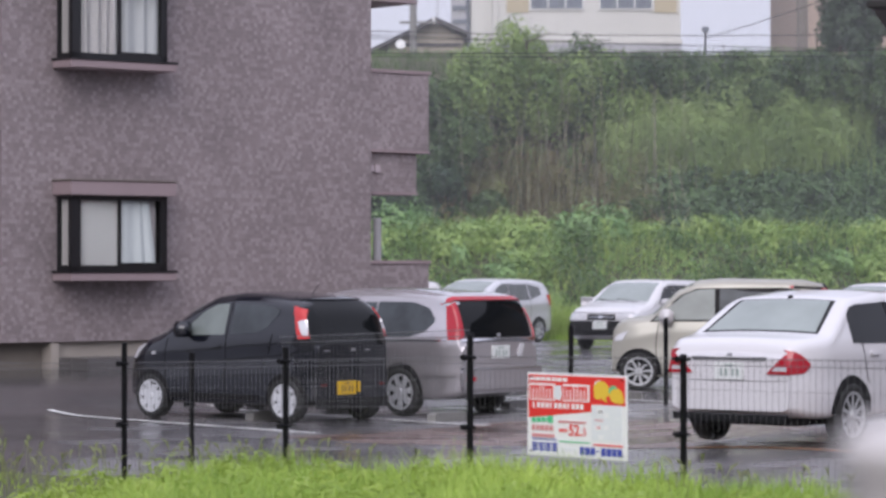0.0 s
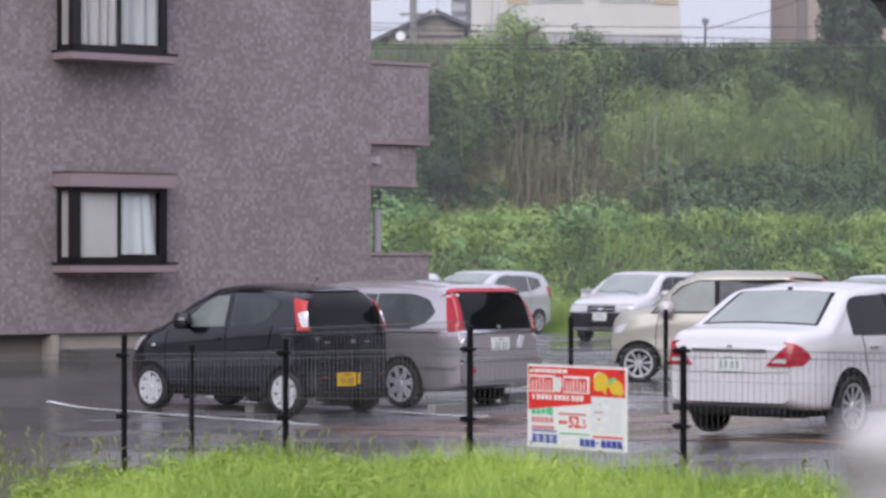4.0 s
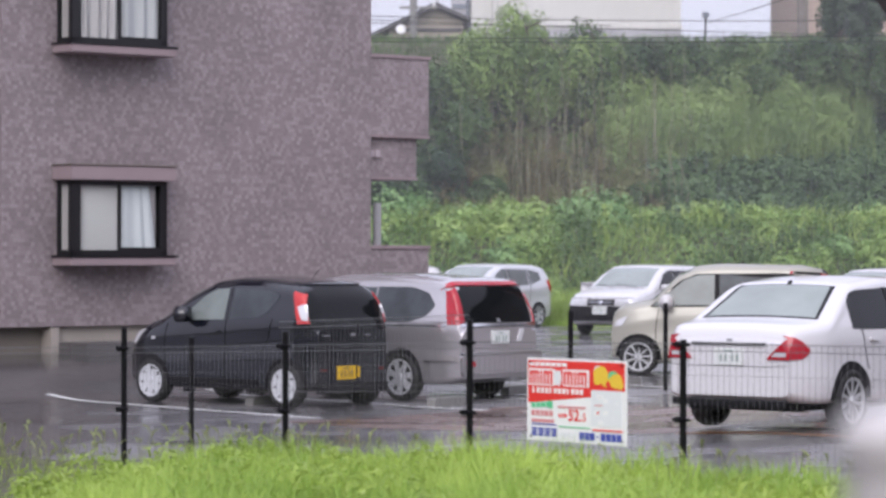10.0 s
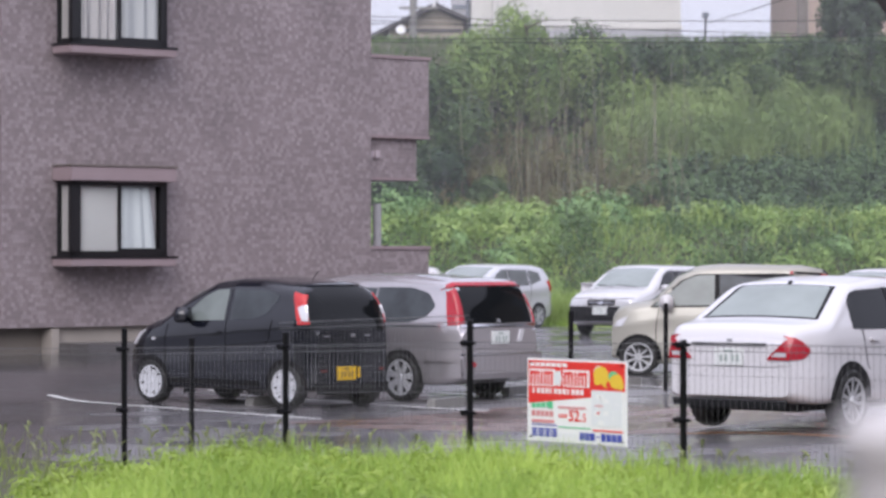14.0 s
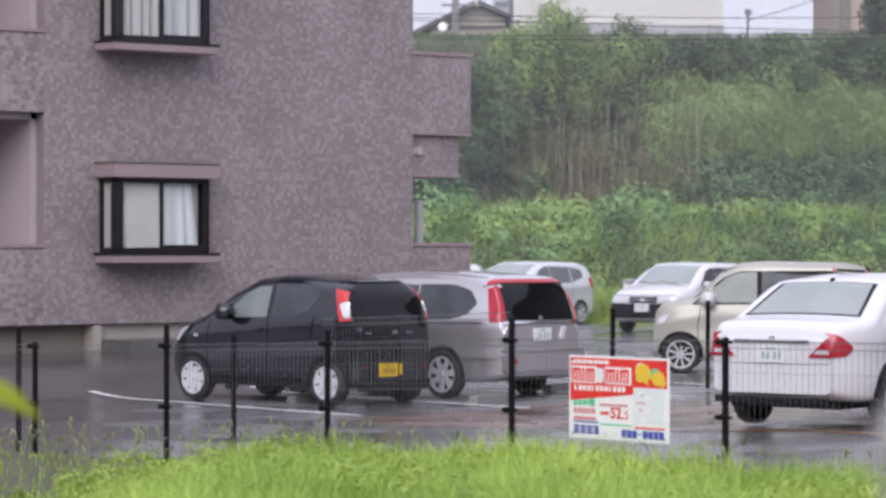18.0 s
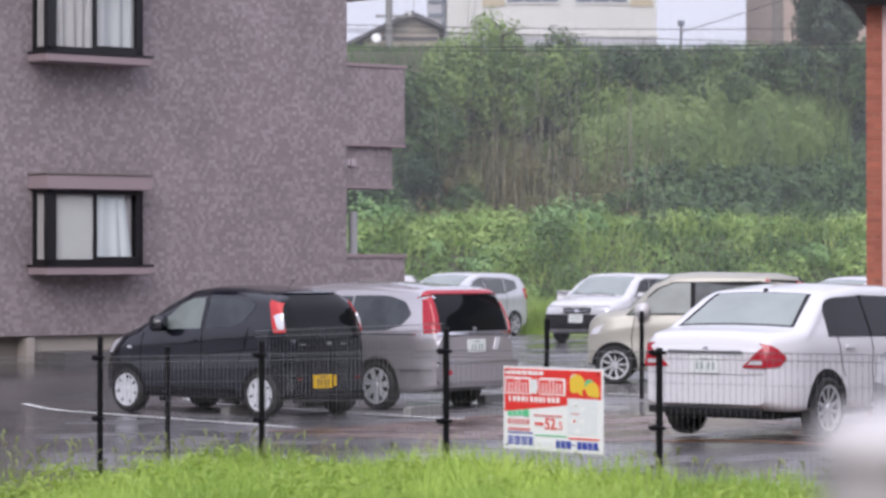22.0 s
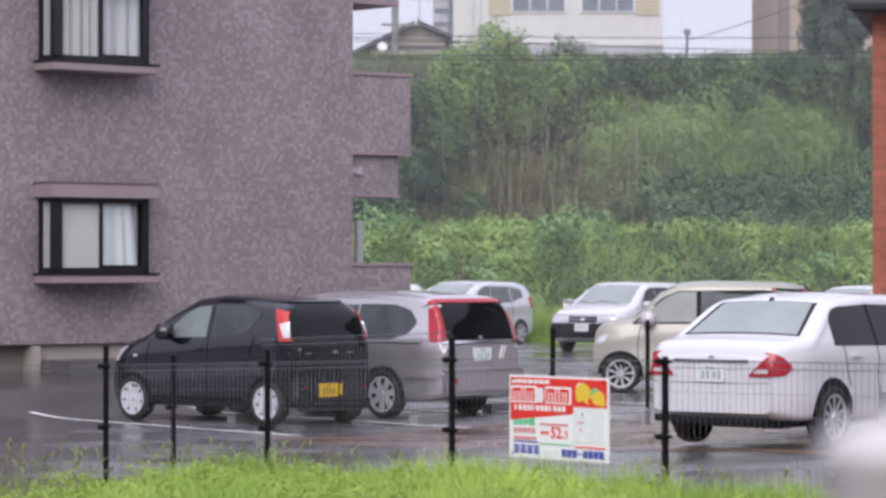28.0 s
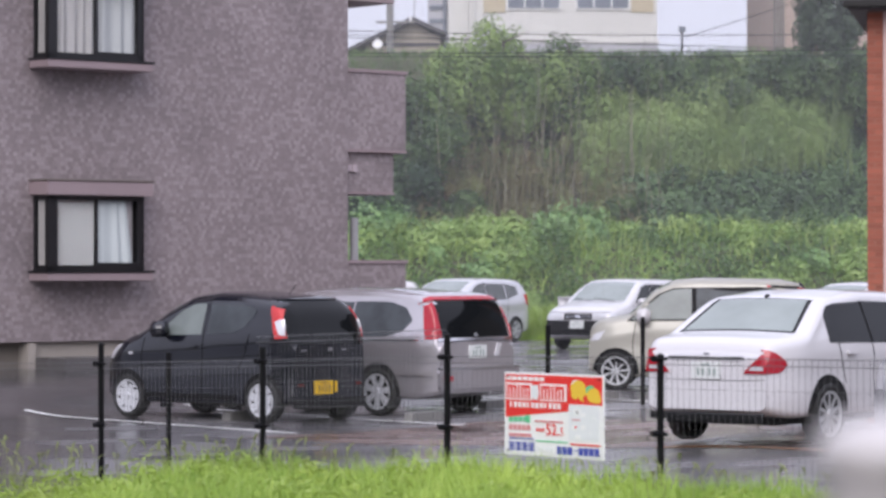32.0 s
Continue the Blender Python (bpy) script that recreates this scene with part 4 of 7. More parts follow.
    panel("bumper", sh, "rear", [(-0.74, 0.36), (0.74, 0.36)], [(-0.76, 0.60), (0.76, 0.60)], P_SILVER, c, lift=0.05, n=15)
    panel("bumper_step", sh, "rear", [(-0.74, 0.60), (0.74, 0.60)], [(-0.74, 0.63), (0.74, 0.63)], M_CHROME, c, lift=0.06, n=15)
    for y in (-0.60, 0.60):
        panel("reflector", sh, "rear", [(y - 0.08, 0.46), (y + 0.08, 0.46)], [(y - 0.08, 0.52), (y + 0.08, 0.52)], M_CRIMSON, c, lift=0.06, n=3, m=3)
    plate(c, sh, "rear", 0.0, 0.82, False, lift=0.014)
    panel("reversing_lens", sh, "rear", [(-0.40, 0.76), (-0.32, 0.76)], [(-0.46, 0.92), (-0.38, 0.92)], M_CLEAR, c, lift=0.012, n=4, m=4)
    panel("tailgate_badge", sh, "rear", [(-0.03, 1.01), (0.03, 1.01)], [(-0.03, 1.05), (0.03, 1.05)], M_DULL, c, lift=0.014, n=3, m=3)
    items = []
    for s in (1, -1):
        items += [("side", [(1.02, 0.34), (1.05, 0.70), (1.0, 0.95)], 0.012, s), ("side", [(0.04, 0.34), (0.04, 1.5)], 0.02, s), ("side", [(-0.98, 0.65), (-0.85, 0.95), (-0.8, 1.4)], 0.012, s)]
    seams("panel_seam", sh, items, M_TRIM, c)
    wheels(c, sh, -1.33, 1.39, 0.31, (7, 0.40), 0.37)
    return c


def white_sedan():
    c = empty("sedan", place(4.12, 30.2, 0.612, 0.791, 0.09), "white four-door saloon with red tail lamps, wet", "car", "parked cars")
    sh = Shape(4.395, 1.695, [(-2.197, 0.86), (-2.185, 0.92), (-2.15, 0.995), (-2.05, 1.04), (-1.80, 1.065), (-1.64, 1.09), (-1.16, 1.385), (-1.02, 1.435), (-0.4, 1.495), (0.3, 1.485), (0.62, 1.41), (1.35, 1.06), (1.5, 0.99), (1.95, 0.88), (2.15, 0.72), (2.197, 0.5)],
               [(-2.2, 0.98), (-1.0, 0.99), (0.8, 0.92), (1.4, 0.90), (2.2, 0.78)], tumble=0.34, zb=0.28, round_rear=0.6, cut_rear=0.18, r=0.11)
    hull(sh, P_WHITE, c, None)
    for s in (1, -1):
        panel("rear_window", sh, "side", [(-0.42, 0.985), (-1.24, 1.0)], [(-0.42, 1.392), (-0.98, 1.375), (-1.14, 1.345), (-1.22, 1.27)], M_GLASS, c, s=s)
        panel("front_window", sh, "side", [(1.05, 0.96), (-0.37, 0.985)], [(0.62, 1.25), (0.3, 1.38), (-0.37, 1.395)], M_GLASS, c, s=s)
        panel("tail_lamp", sh, "side", [(-1.985, 0.79), (-2.06, 0.725), (-2.196, 0.715)], [(-1.99, 0.82), (-2.08, 0.90), (-2.17, 0.945)], M_CRIMSON, c, "red wedge-shaped tail lamp", lift=0.012, n=9, m=9, s=s)
        panel("headlamp", sh, "side", [(1.75, 0.66), (2.12, 0.64)], [(1.45, 0.88), (2.05, 0.78)], M_CLEAR, c, lift=0.012, n=7, m=5, s=s)
        y = 0.45 * s
        panel("tail_lamp", sh, "rear", [(y - 0.02 * s, 0.715), (y + 0.235 * s, 0.715)], [(y - 0.01 * s, 0.735), (y + 0.10 * s, 0.835), (y + 0.18 * s, 0.90), (y + 0.235 * s, 0.935)], M_CRIMSON, c, "red wedge-shaped tail lamp", lift=0.018, n=9, m=9)
        panel("reversing_lens", sh, "rear", [(y + 0.03 * s, 0.745), (y + 0.20 * s, 0.745)], [(y + 0.08 * s, 0.785), (y + 0.20 * s, 0.785)], M_CLEAR, c, lift=0.024, n=6, m=4)
        mirror_part(c, 0.95, s * 0.84, 1.02, s, P_WHITE)
        for x in (-0.10, -0.95):
            panel("door_handle", sh, "side", [(x, 0.88), (x + 0.18, 0.88)], [(x, 0.91), (x + 0.18, 0.91)], P_WHITE, c, lift=0.025, n=4, m=3, s=s)
    panel("screen_border", sh, "top", [(-1.655, -0.66), (-1.655, 0.66)], [(-1.10, -0.545), (-1.10, 0.545)], M_TRIM, c, lift=0.003, n=13, m=9)
    panel("rear_screen", sh, "top", [(-1.63, -0.62), (-1.63, 0.62)], [(-1.12, -0.50), (-1.12, 0.50)], M_GREYGLASS, c, "rear screen with the grey sky's reflection put into its colour", n=13, m=9)
    panel("windscreen", sh, "top", [(1.32, -0.62), (1.32, 0.62)], [(0.66, -0.54), (0.66, 0.54)], M_GREYGLASS, c, n=13, m=7)
    panel("boot_garnish", sh, "rear", [(-0.42, 0.85), (0.42, 0.85)], [(-0.42, 0.872), (0.42, 0.872)], M_CHROME, c, lift=0.02, n=9, m=3)
    panel("boot_badge", sh, "rear", [(-0.03, 0.885), (0.03, 0.885)], [(-0.03, 0.91), (0.03, 0.91)], M_DULL, c, lift=0.005, n=4, m=3)
    v, f = strip(sh, "rear", [(-0.66, 0.655), (-0.40, 0.645), (0.40, 0.645), (0.66, 0.655)], 0.008, 0.002)
    put_mesh("bumper_seam", mesh_from("bumper_seam", v, f), M_DULL, c)
    panel("bumper_valance", sh, "rear", [(-0.64, 0.26), (0.64, 0.26)], [(-0.65, 0.33), (0.65, 0.33)], M_TRIM, c, lift=0.012, n=9)
    plate(c, sh, "rear", 0.0, 0.74, False, lift=0.014)
    part("shark_fin", boxes((-1.09, -1.02, -0.02, 0.02, 1.40, 1.465), bevel=0.012), M_TRIM, c)
    items = []
    for s in (1, -1):
        items += [("side", [(1.10, 0.34), (1.12, 0.70), (1.05, 0.97)], 0.012, s), ("side", [(-0.395, 0.34), (-0.395, 0.97)], 0.012, s), ("side", [(-0.395, 0.98), (-0.395, 1.40)], 0.06, s), ("side", [(-0.95, 0.60), (-1.05, 0.85), (-1.08, 1.05)], 0.012, s)]
    seams("panel_seam", sh, items, M_TRIM, c)
    part("underbody", boxes((-1.95, 1.9, -0.62, 0.62, 0.21, 0.285)), M_TRIM, c)
    wheels(c, sh, -1.30, 1.30, 0.305, (10, 0.16), 0.385)
    return c


def kei_hatchback(m, paint, label):
    c = empty("hatchback", m, label, "car", "parked cars")
    sh = Shape(3.25, 1.475, [(-1.70, 0.55), (-1.69, 1.0), (-1.62, 1.40), (-1.52, 1.55), (-1.2, 1.62), (0.0, 1.64), (0.36, 1.61), (0.66, 1.46), (0.98, 1.13), (1.10, 1.085), (1.40, 1.04), (1.53, 0.99), (1.605, 0.90), (1.625, 0.70)],
               [(-1.7, 1.0), (0.9, 0.95), (1.2, 0.9), (1.7, 0.8)], tumble=0.2, zb=0.2, cut_front=0.15, round_front=0.5)
    hull(sh, paint, c, None)
    for s in (1, -1):
        panel("front_window", sh, "side", [(1.0, 1.04), (0.10, 1.05)], [(0.56, 1.41), (0.36, 1.49), (0.10, 1.50)], M_DOORGLASS, c, lift=0.007, s=s)
        panel("window_surround", sh, "side", [(1.06, 1.015), (-1.45, 1.035)], [(0.60, 1.415), (0.36, 1.512), (-0.9, 1.522), (-1.40, 1.465)], M_TRIM, c, lift=0.003, n=25, m=5, s=s)
        panel("rear_window", sh, "side", [(0.04, 1.03), (-0.90, 1.05)], [(0.04, 1.51), (-0.90, 1.49)], M_SIDEGLASS, c, s=s)
        panel("quarter_window", sh, "side", [(-0.96, 1.06), (-1.40, 1.10)], [(-0.96, 1.49), (-1.36, 1.44)], M_SIDEGLASS, c, s=s)
        panel("tail_lamp", sh, "side", [(-1.46, 0.95), (-1.60, 0.95)], [(-1.45, 1.5), (-1.55, 1.50)], M_RED, c, lift=0.015, n=5, m=7, s=s)
        panel("headlamp", sh, "side", [(1.46, 0.74), (1.60, 0.72)], [(1.38, 0.88), (1.54, 0.82)], M_CLEAR, c, lift=0.012, n=6, m=5, s=s)
        mirror_part(c, 0.80, s * 0.72, 1.10, s, P_WHITE, 1.4)
        panel("pillar", sh, "side", [(0.11, 1.04), (0.03, 1.04)], [(0.11, 1.50), (0.03, 1.50)], M_TRIM, c, lift=0.0055, n=3, m=5, s=s)
        panel("pillar", sh, "side", [(-0.89, 1.05), (-0.97, 1.06)], [(-0.89, 1.49), (-0.97, 1.49)], M_TRIM, c, lift=0.0055, n=3, m=5, s=s)
        for x in (0.15, -0.78):
            panel("door_handle", sh, "side", [(x, 0.90), (x + 0.16, 0.90)], [(x, 0.93), (x + 0.16, 0.93)], paint, c, lift=0.025, n=4, m=3, s=s)
        panel("sill_strip", sh, "side", [(-0.8, 0.27), (0.85, 0.27)], [(-0.8, 0.31), (0.85, 0.31)], M_TRIM, c, lift=0.012, s=s)
    panel("windscreen", sh, "top", [(1.02, -0.54), (1.02, 0.54)], [(0.40, -0.52), (0.42, 0.52)], M_GREYGLASS, c)
    panel("rear_screen", sh, "rear", [(-0.55, 1.05), (0.55, 1.05)], [(-0.50, 1.48), (0.50, 1.48)], M_GLASS, c)
    panel("roof_spoiler", sh, "top", [(-1.62, -0.5), (-1.62, 0.5)], [(-1.48, -0.5), (-1.48, 0.5)], M_TRIM, c, "dark roof spoiler", lift=0.01)
    # dark strip with a red end, shaped to fit the view above the flank
    for s in (1, -1):
        panel("roof_strip", sh, "side", [(-1.06, 1.515), (-1.56, 1.48)], [(-1.06, 1.55), (-1.54, 1.52)], M_TRIM, c, lift=0.008, n=7, m=3, s=s)
        panel("red_strip_end", sh, "side", [(-1.0, 1.515), (-1.055, 1.515)], [(-1.0, 1.55), (-1.055, 1.55)], M_CRIMSON, c, lift=0.009, n=3, m=3, s=s)
    plate(c, sh, "rear", 0.0, 0.6, True)
    items = []
    for s in (1, -1):
        items += [("side", [(0.95, 0.32), (0.97, 0.70), (0.92, 1.0)], 0.012, s), ("side", [(0.07, 0.32), (0.07, 1.5)], 0.02, s), ("side", [(-0.80, 0.65), (-0.92, 0.95), (-0.93, 1.45)], 0.012, s)]
    seams("panel_seam", sh, items, M_TRIM, c)
    wheels(c, sh, -1.16, 1.22, 0.285, (9, 0.17))
    return c


def white_van(m, label, name="estate_van"):
    c = empty(name, m, label, "car", "parked cars")
    sh = Shape(4.195, 1.69, [(-2.097, 0.5), (-2.09, 1.0), (-2.02, 1.35), (-1.92, 1.46), (-1.5, 1.51), (-0.2, 1.525), (0.15, 1.50), (0.55, 1.36), (1.10, 1.05), (1.22, 1.01), (1.75, 0.92), (2.04, 0.80), (2.097, 0.45)],
               [(-2.1, 0.98), (0.9, 0.95), (1.2, 0.9), (2.1, 0.8)], tumble=0.24, zb=0.22, cut_front=0.13, round_front=0.5)
    hull(sh, P_WHITE, c, None)
    for s in (1, -1):
        panel("front_window", sh, "side", [(0.85, 1.0), (0.0, 1.0)], [(0.45, 1.33), (0.20, 1.40), (0.0, 1.41)], M_GLASS, c, s=s)
        panel("rear_window", sh, "side", [(-0.06, 1.0), (-0.90, 1.01)], [(-0.06, 1.41), (-0.90, 1.40)], M_GLASS, c, s=s)
        panel("quarter_window", sh, "side", [(-0.97, 1.01), (-1.75, 1.03)], [(-0.97, 1.40), (-1.70, 1.36)], M_GLASS, c, s=s)
        y = s * 0.58
        panel("headlamp", sh, "front", [(y - 0.20, 0.66), (y + 0.20, 0.66)], [(y - 0.20, 0.80), (y + 0.19, 0.80)], M_CLEAR, c, lift=0.012, n=7, m=5)
        panel("headlamp_side", sh, "side", [(1.86, 0.66), (2.06, 0.66)], [(1.82, 0.81), (2.03, 0.80)], M_CLEAR, c, lift=0.012, n=5, m=4, s=s)
        panel("tail_lamp", sh, "side", [(-1.98, 0.75), (-2.08, 0.75)], [(-1.90, 1.2), (-2.0, 1.2)], M_RED, c, lift=0.012, n=4, m=5, s=s)
        mirror_part(c, 0.80, s * 0.82, 1.04, s, P_WHITE)
    panel("grille", sh, "front", [(-0.34, 0.66), (0.34, 0.66)], [(-0.34, 0.79), (0.34, 0.79)], M_TRIM, c, lift=0.01, n=9)
    panel("grille_bar", sh, "front", [(-0.32, 0.715), (0.32, 0.715)], [(-0.32, 0.73), (0.32, 0.73)], M_CHROME, c, lift=0.02, n=9, m=3)
    panel("grille_badge", sh, "front", [(-0.05, 0.69), (0.05, 0.69)], [(-0.05, 0.755), (0.05, 0.755)], M_CHROME, c, lift=0.03, n=4, m=3)
    panel("bumper", sh, "front", [(-0.74, 0.32), (0.74, 0.32)], [(-0.76, 0.64), (0.76, 0.64)], M_TRIM, c, "unpainted dark bumper", lift=0.03, n=15)
    panel("bumper_wrap", sh, "side", [(1.75, 0.30), (2.09, 0.32)], [(1.75, 0.62), (2.09, 0.62)], M_TRIM, c, lift=0.015, s=1)
    panel("bumper_wrap", sh, "side", [(1.75, 0.30), (2.09, 0.32)], [(1.75, 0.62), (2.09, 0.62)], M_TRIM, c, lift=0.015, s=-1)
    panel("air_intake", sh, "front", [(-0.40, 0.36), (0.40, 0.36)], [(-0.40, 0.42), (0.40, 0.42)], M_BLACKSTEEL, c, lift=0.034, n=9, m=3)
    plate(c, sh, "front", 0.0, 0.55, False)
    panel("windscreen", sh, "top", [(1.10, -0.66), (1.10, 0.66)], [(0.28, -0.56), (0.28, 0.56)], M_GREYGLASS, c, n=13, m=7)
    part("wipers", rods([((1.14, 0.45, 1.045), (1.05, -0.10, 1.11), 0.012), ((1.14, -0.05, 1.045), (1.05, -0.55, 1.10), 0.012)]), M_TRIM, c)
    items = [("top", [(1.2, -0.66), (1.2, 0.66)], 0.03, 1), ("front", [(-0.74, 0.82), (0.74, 0.82)], 0.012, 1)]
    for s in (1, -1):
        items += [("side", [(0.98, 0.34), (1.0, 0.97)], 0.012, s), ("side", [(-0.03, 0.34), (-0.03, 1.43)], 0.02, s), ("side", [(-0.93, 0.60), (-0.93, 1.43)], 0.012, s)]
    seams("panel_seam", sh, items, M_TRIM, c)
    wheels(c, sh, -1.25, 1.30, 0.29, (6, 0.3))
    return c


def silver_hatchback():
    c = empty("hatchback", place(0.94, 70.6, -0.57, -0.82, 0.0), "pale silver compact hatchback by the green bank", "car", "parked cars")
    sh = Shape(3.85, 1.675, [(-1.925, 0.5), (-1.915, 0.95), (-1.80, 1.25), (-1.62, 1.44), (-1.3, 1.50), (-0.3, 1.525), (0.15, 1.50), (0.55, 1.37), (1.15, 1.05), (1.28, 1.0), (1.65, 0.90), (1.87, 0.74), (1.925, 0.45)],
               [(-1.9, 1.02), (0.9, 0.93), (1.2, 0.9), (1.9, 0.8)], tumble=0.26, zb=0.2)
    hull(sh, P_PALE, c, None)
    for s in (1, -1):
        panel("front_window", sh, "side", [(0.85, 0.99), (0.0, 1.0)], [(0.42, 1.32), (0.20, 1.40), (0.0, 1.41)], M_MIDGLASS, c, s=s)
        panel("rear_window", sh, "side", [(-0.06, 1.0), (-0.85, 1.02)], [(-0.06, 1.41), (-0.85, 1.39)], M_MIDGLASS, c, s=s)
        panel("quarter_window", sh, "side", [(-0.92, 1.03), (-1.40, 1.14)], [(-0.92, 1.39), (-1.36, 1.32)], M_MIDGLASS, c, s=s)
        panel("tail_lamp", sh, "side", [(-1.72, 0.88), (-1.88, 0.88)], [(-1.62, 1.12), (-1.78, 1.15)], M_RED, c, lift=0.012, n=4, m=5, s=s)
        mirror_part(c, 0.78, s * 0.82, 1.02, s, P_PALE)
        for x in (0.05, -0.80):
            panel("door_handle", sh, "side", [(x, 0.88), (x + 0.16, 0.88)], [(x, 0.91), (x + 0.16, 0.91)], P_PALE, c, lift=0.02, n=4, m=3, s=s)
    panel("windscreen", sh, "top", [(1.12, -0.62), (1.12, 0.62)], [(0.30, -0.54), (0.30, 0.54)], M_GREYGLASS, c, n=13, m=7)
    items = []
    for s in (1, -1):
        items += [("side", [(0.98, 0.34), (1.0, 0.97)], 0.012, s), ("side", [(-0.03, 0.34), (-0.03, 1.43)], 0.02, s), ("side", [(-0.88, 0.60), (-0.90, 1.43)], 0.012, s)]
    seams("panel_seam", sh, items, M_TRIM, c)
    wheels(c, sh, -1.22, 1.23, 0.28, (6, 0.3))
    return c


black_hatchback()
silver_minivan()
white_sedan()
kei_hatchback(place(4.19, 44.0, -0.993, 0.12, 0.0), P_BEIGE, "beige metallic kei hatchback parked broadside, wet")
VAN = white_van(place(4.46, 65.7, -0.496, -0.868, 0.0), "white estate van with a dark unpainted bumper, facing the fence")
silver_hatchback()

copy_thing(VAN, place(-2.05, 66.4, -1.0, 0.05, 0.0))["label"] = "white estate van half hidden behind the apartment block"
copy_thing(VAN, place(8.0, 53.5, -0.8, -0.6, 0.0))["label"] = "white estate van parked beside the brick building"
kei_hatchback(place(5.82, 26.6, -1.0, 0.03, 0.0), P_WHITE, "white kei hatchback parked behind the utility pole")


# ---- fences along the verge ----
def fence_at(t):
    return F0.x + FD.x * t, F0.y + FD.y * t


def mesh_panel(parent, a, b, za, zb_, high, top_a, top_b):
    """A welded-wire panel between two posts: upright wires and cross wires."""
    a, b = Vector(a), Vector(b)
    length = (b - a).length
    n = int(length / 0.05)
    verts, faces = [], []

    def bar(p, q, w):
        d = (q - p).normalized()
        side = d.cross(Vector((0.74, 0.67, 0))).normalized() * w
        deep = d.cross(side).normalized() * w
        k = len(verts)
        verts.extend([p + side, p + deep, p - side, p - deep, q + side, q + deep, q - side, q - deep])
        faces.extend([(k, k + 1, k + 5, k + 4), (k + 1, k + 2, k + 6, k + 5), (k + 2, k + 3, k + 7, k + 6), (k + 3, k, k + 4, k + 7)])

    for i in range(1, n):
        f = i / n
        p = a.lerp(b, f)
        zt = top_a + (top_b - top_a) * f
        bar(Vector((p.x, p.y, zt - high)), Vector((p.x, p.y, zt)), 0.0018)
    for h in (0.0, 0.045, 0.20, 0.35, 0.50, 0.545, 0.70, 0.85):
        if h < high:
            bar(Vector((a.x, a.y, top_a - h - 0.01)), Vector((b.x, b.y, top_b - h - 0.01)), 0.0024 if h < 0.1 else 0.001)
    return put_mesh("mesh_panel", mesh_from("mesh_panel", verts, faces), M_WIRE, parent)


def fence_post(parent, x, y, top, foot, r, clamps):
    p = part("post", rods([((x, y, foot), (x, y, top), r)], sides=12), M_BLACKSTEEL, parent)
    bm = bmesh.new()
    bmesh.ops.create_uvsphere(bm, u_segments=10, v_segments=5, radius=r * 1.05)
    bmesh.ops.transform(bm, matrix=Matrix.Translation((x, y, top)) @ Matrix.Diagonal((1, 1, 0.4, 1)), verts=bm.verts)
    part("post_cap", bm, M_BLACKSTEEL, p)
    for z in clamps:
        bm = bmesh.new()
        d = Vector((FD.x, FD.y, 0)) * 0.075
        q = Vector((x, y, z)) - Vector((0.74, 0.67, 0)) * 0.02
        rod(bm, q - d, q + d, 0.011, sides=8)
        rod(bm, q - Vector((0.74, 0.67, 0)) * 0.05, q + Vector((0.74, 0.67, 0)) * 0.02, 0.021, sides=8)
        part("clamp", bm, M_BLACKSTEEL, p)
    return p


def build_fences():
    f = empty("mesh_fence", pose(0, 0, 0), "black welded-wire mesh fence along the grass verge", "fence")
    # distance along the line, height of the mesh, height of the post
    posts = [(-12.2, 0.94, 0.95), (-10.0, 0.99, 1.0), (-7.95, 1.03, 1.04), (-6.05, 1.08, 1.225), (-4.0, 1.15, 1.235), (-1.96, 1.225, 1.365), (0.075, 1.262, 1.27), (2.06, 1.285, 1.29), (3.95, 1.31, 1.32), (5.95, 1.34, 1.35)]
    for t, top, high in posts:
        x, y = fence_at(t)
        fence_post(f, x, y, high, ground_z(x, y) - 0.1, 0.023, (top - 0.015, top - 0.50))
    for (t0, z0, _), (t1, z1, _) in zip(posts, posts[1:]):
        mesh_panel(f, (*fence_at(t0), 0), (*fence_at(t1), 0), 0, 0, 0.88, z0, z1)
    g = empty("inner_fence", pose(0, 0, 0), "black fence posts with wire mesh, set behind the verge fence", "fence")
    for x, y, top in ((-4.1, 25.8, 1.14), (-2.06, 24.1, 1.13)):
        fence_post(g, x, y, top, ground_z(x, y) - 0.1, 0.023, (top - 0.42,) if x > -3 else ())
    mesh_panel(g, (-1.28, 22.95, 0), (0.185, 20.95, 0), 0, 0, 0.95, 1.30, 1.40)
    for x, y in ((1.49, 34.2), (2.95, 38.9)):
        p = empty("fence_post", pose(x, y, 0), "black steel post standing in the car park", "post", "black posts in the lot")
        part("post", rods([((0, 0, -0.05), (0, 0, 1.14), 0.03)], sides=12), M_BLACKSTEEL, p)
        part("post_cap", rods([((0, 0, 1.14), (0, 0, 1.16), 0.033, 0.02)], sides=12), M_BLACKSTEEL, p)
    return f


build_fences()


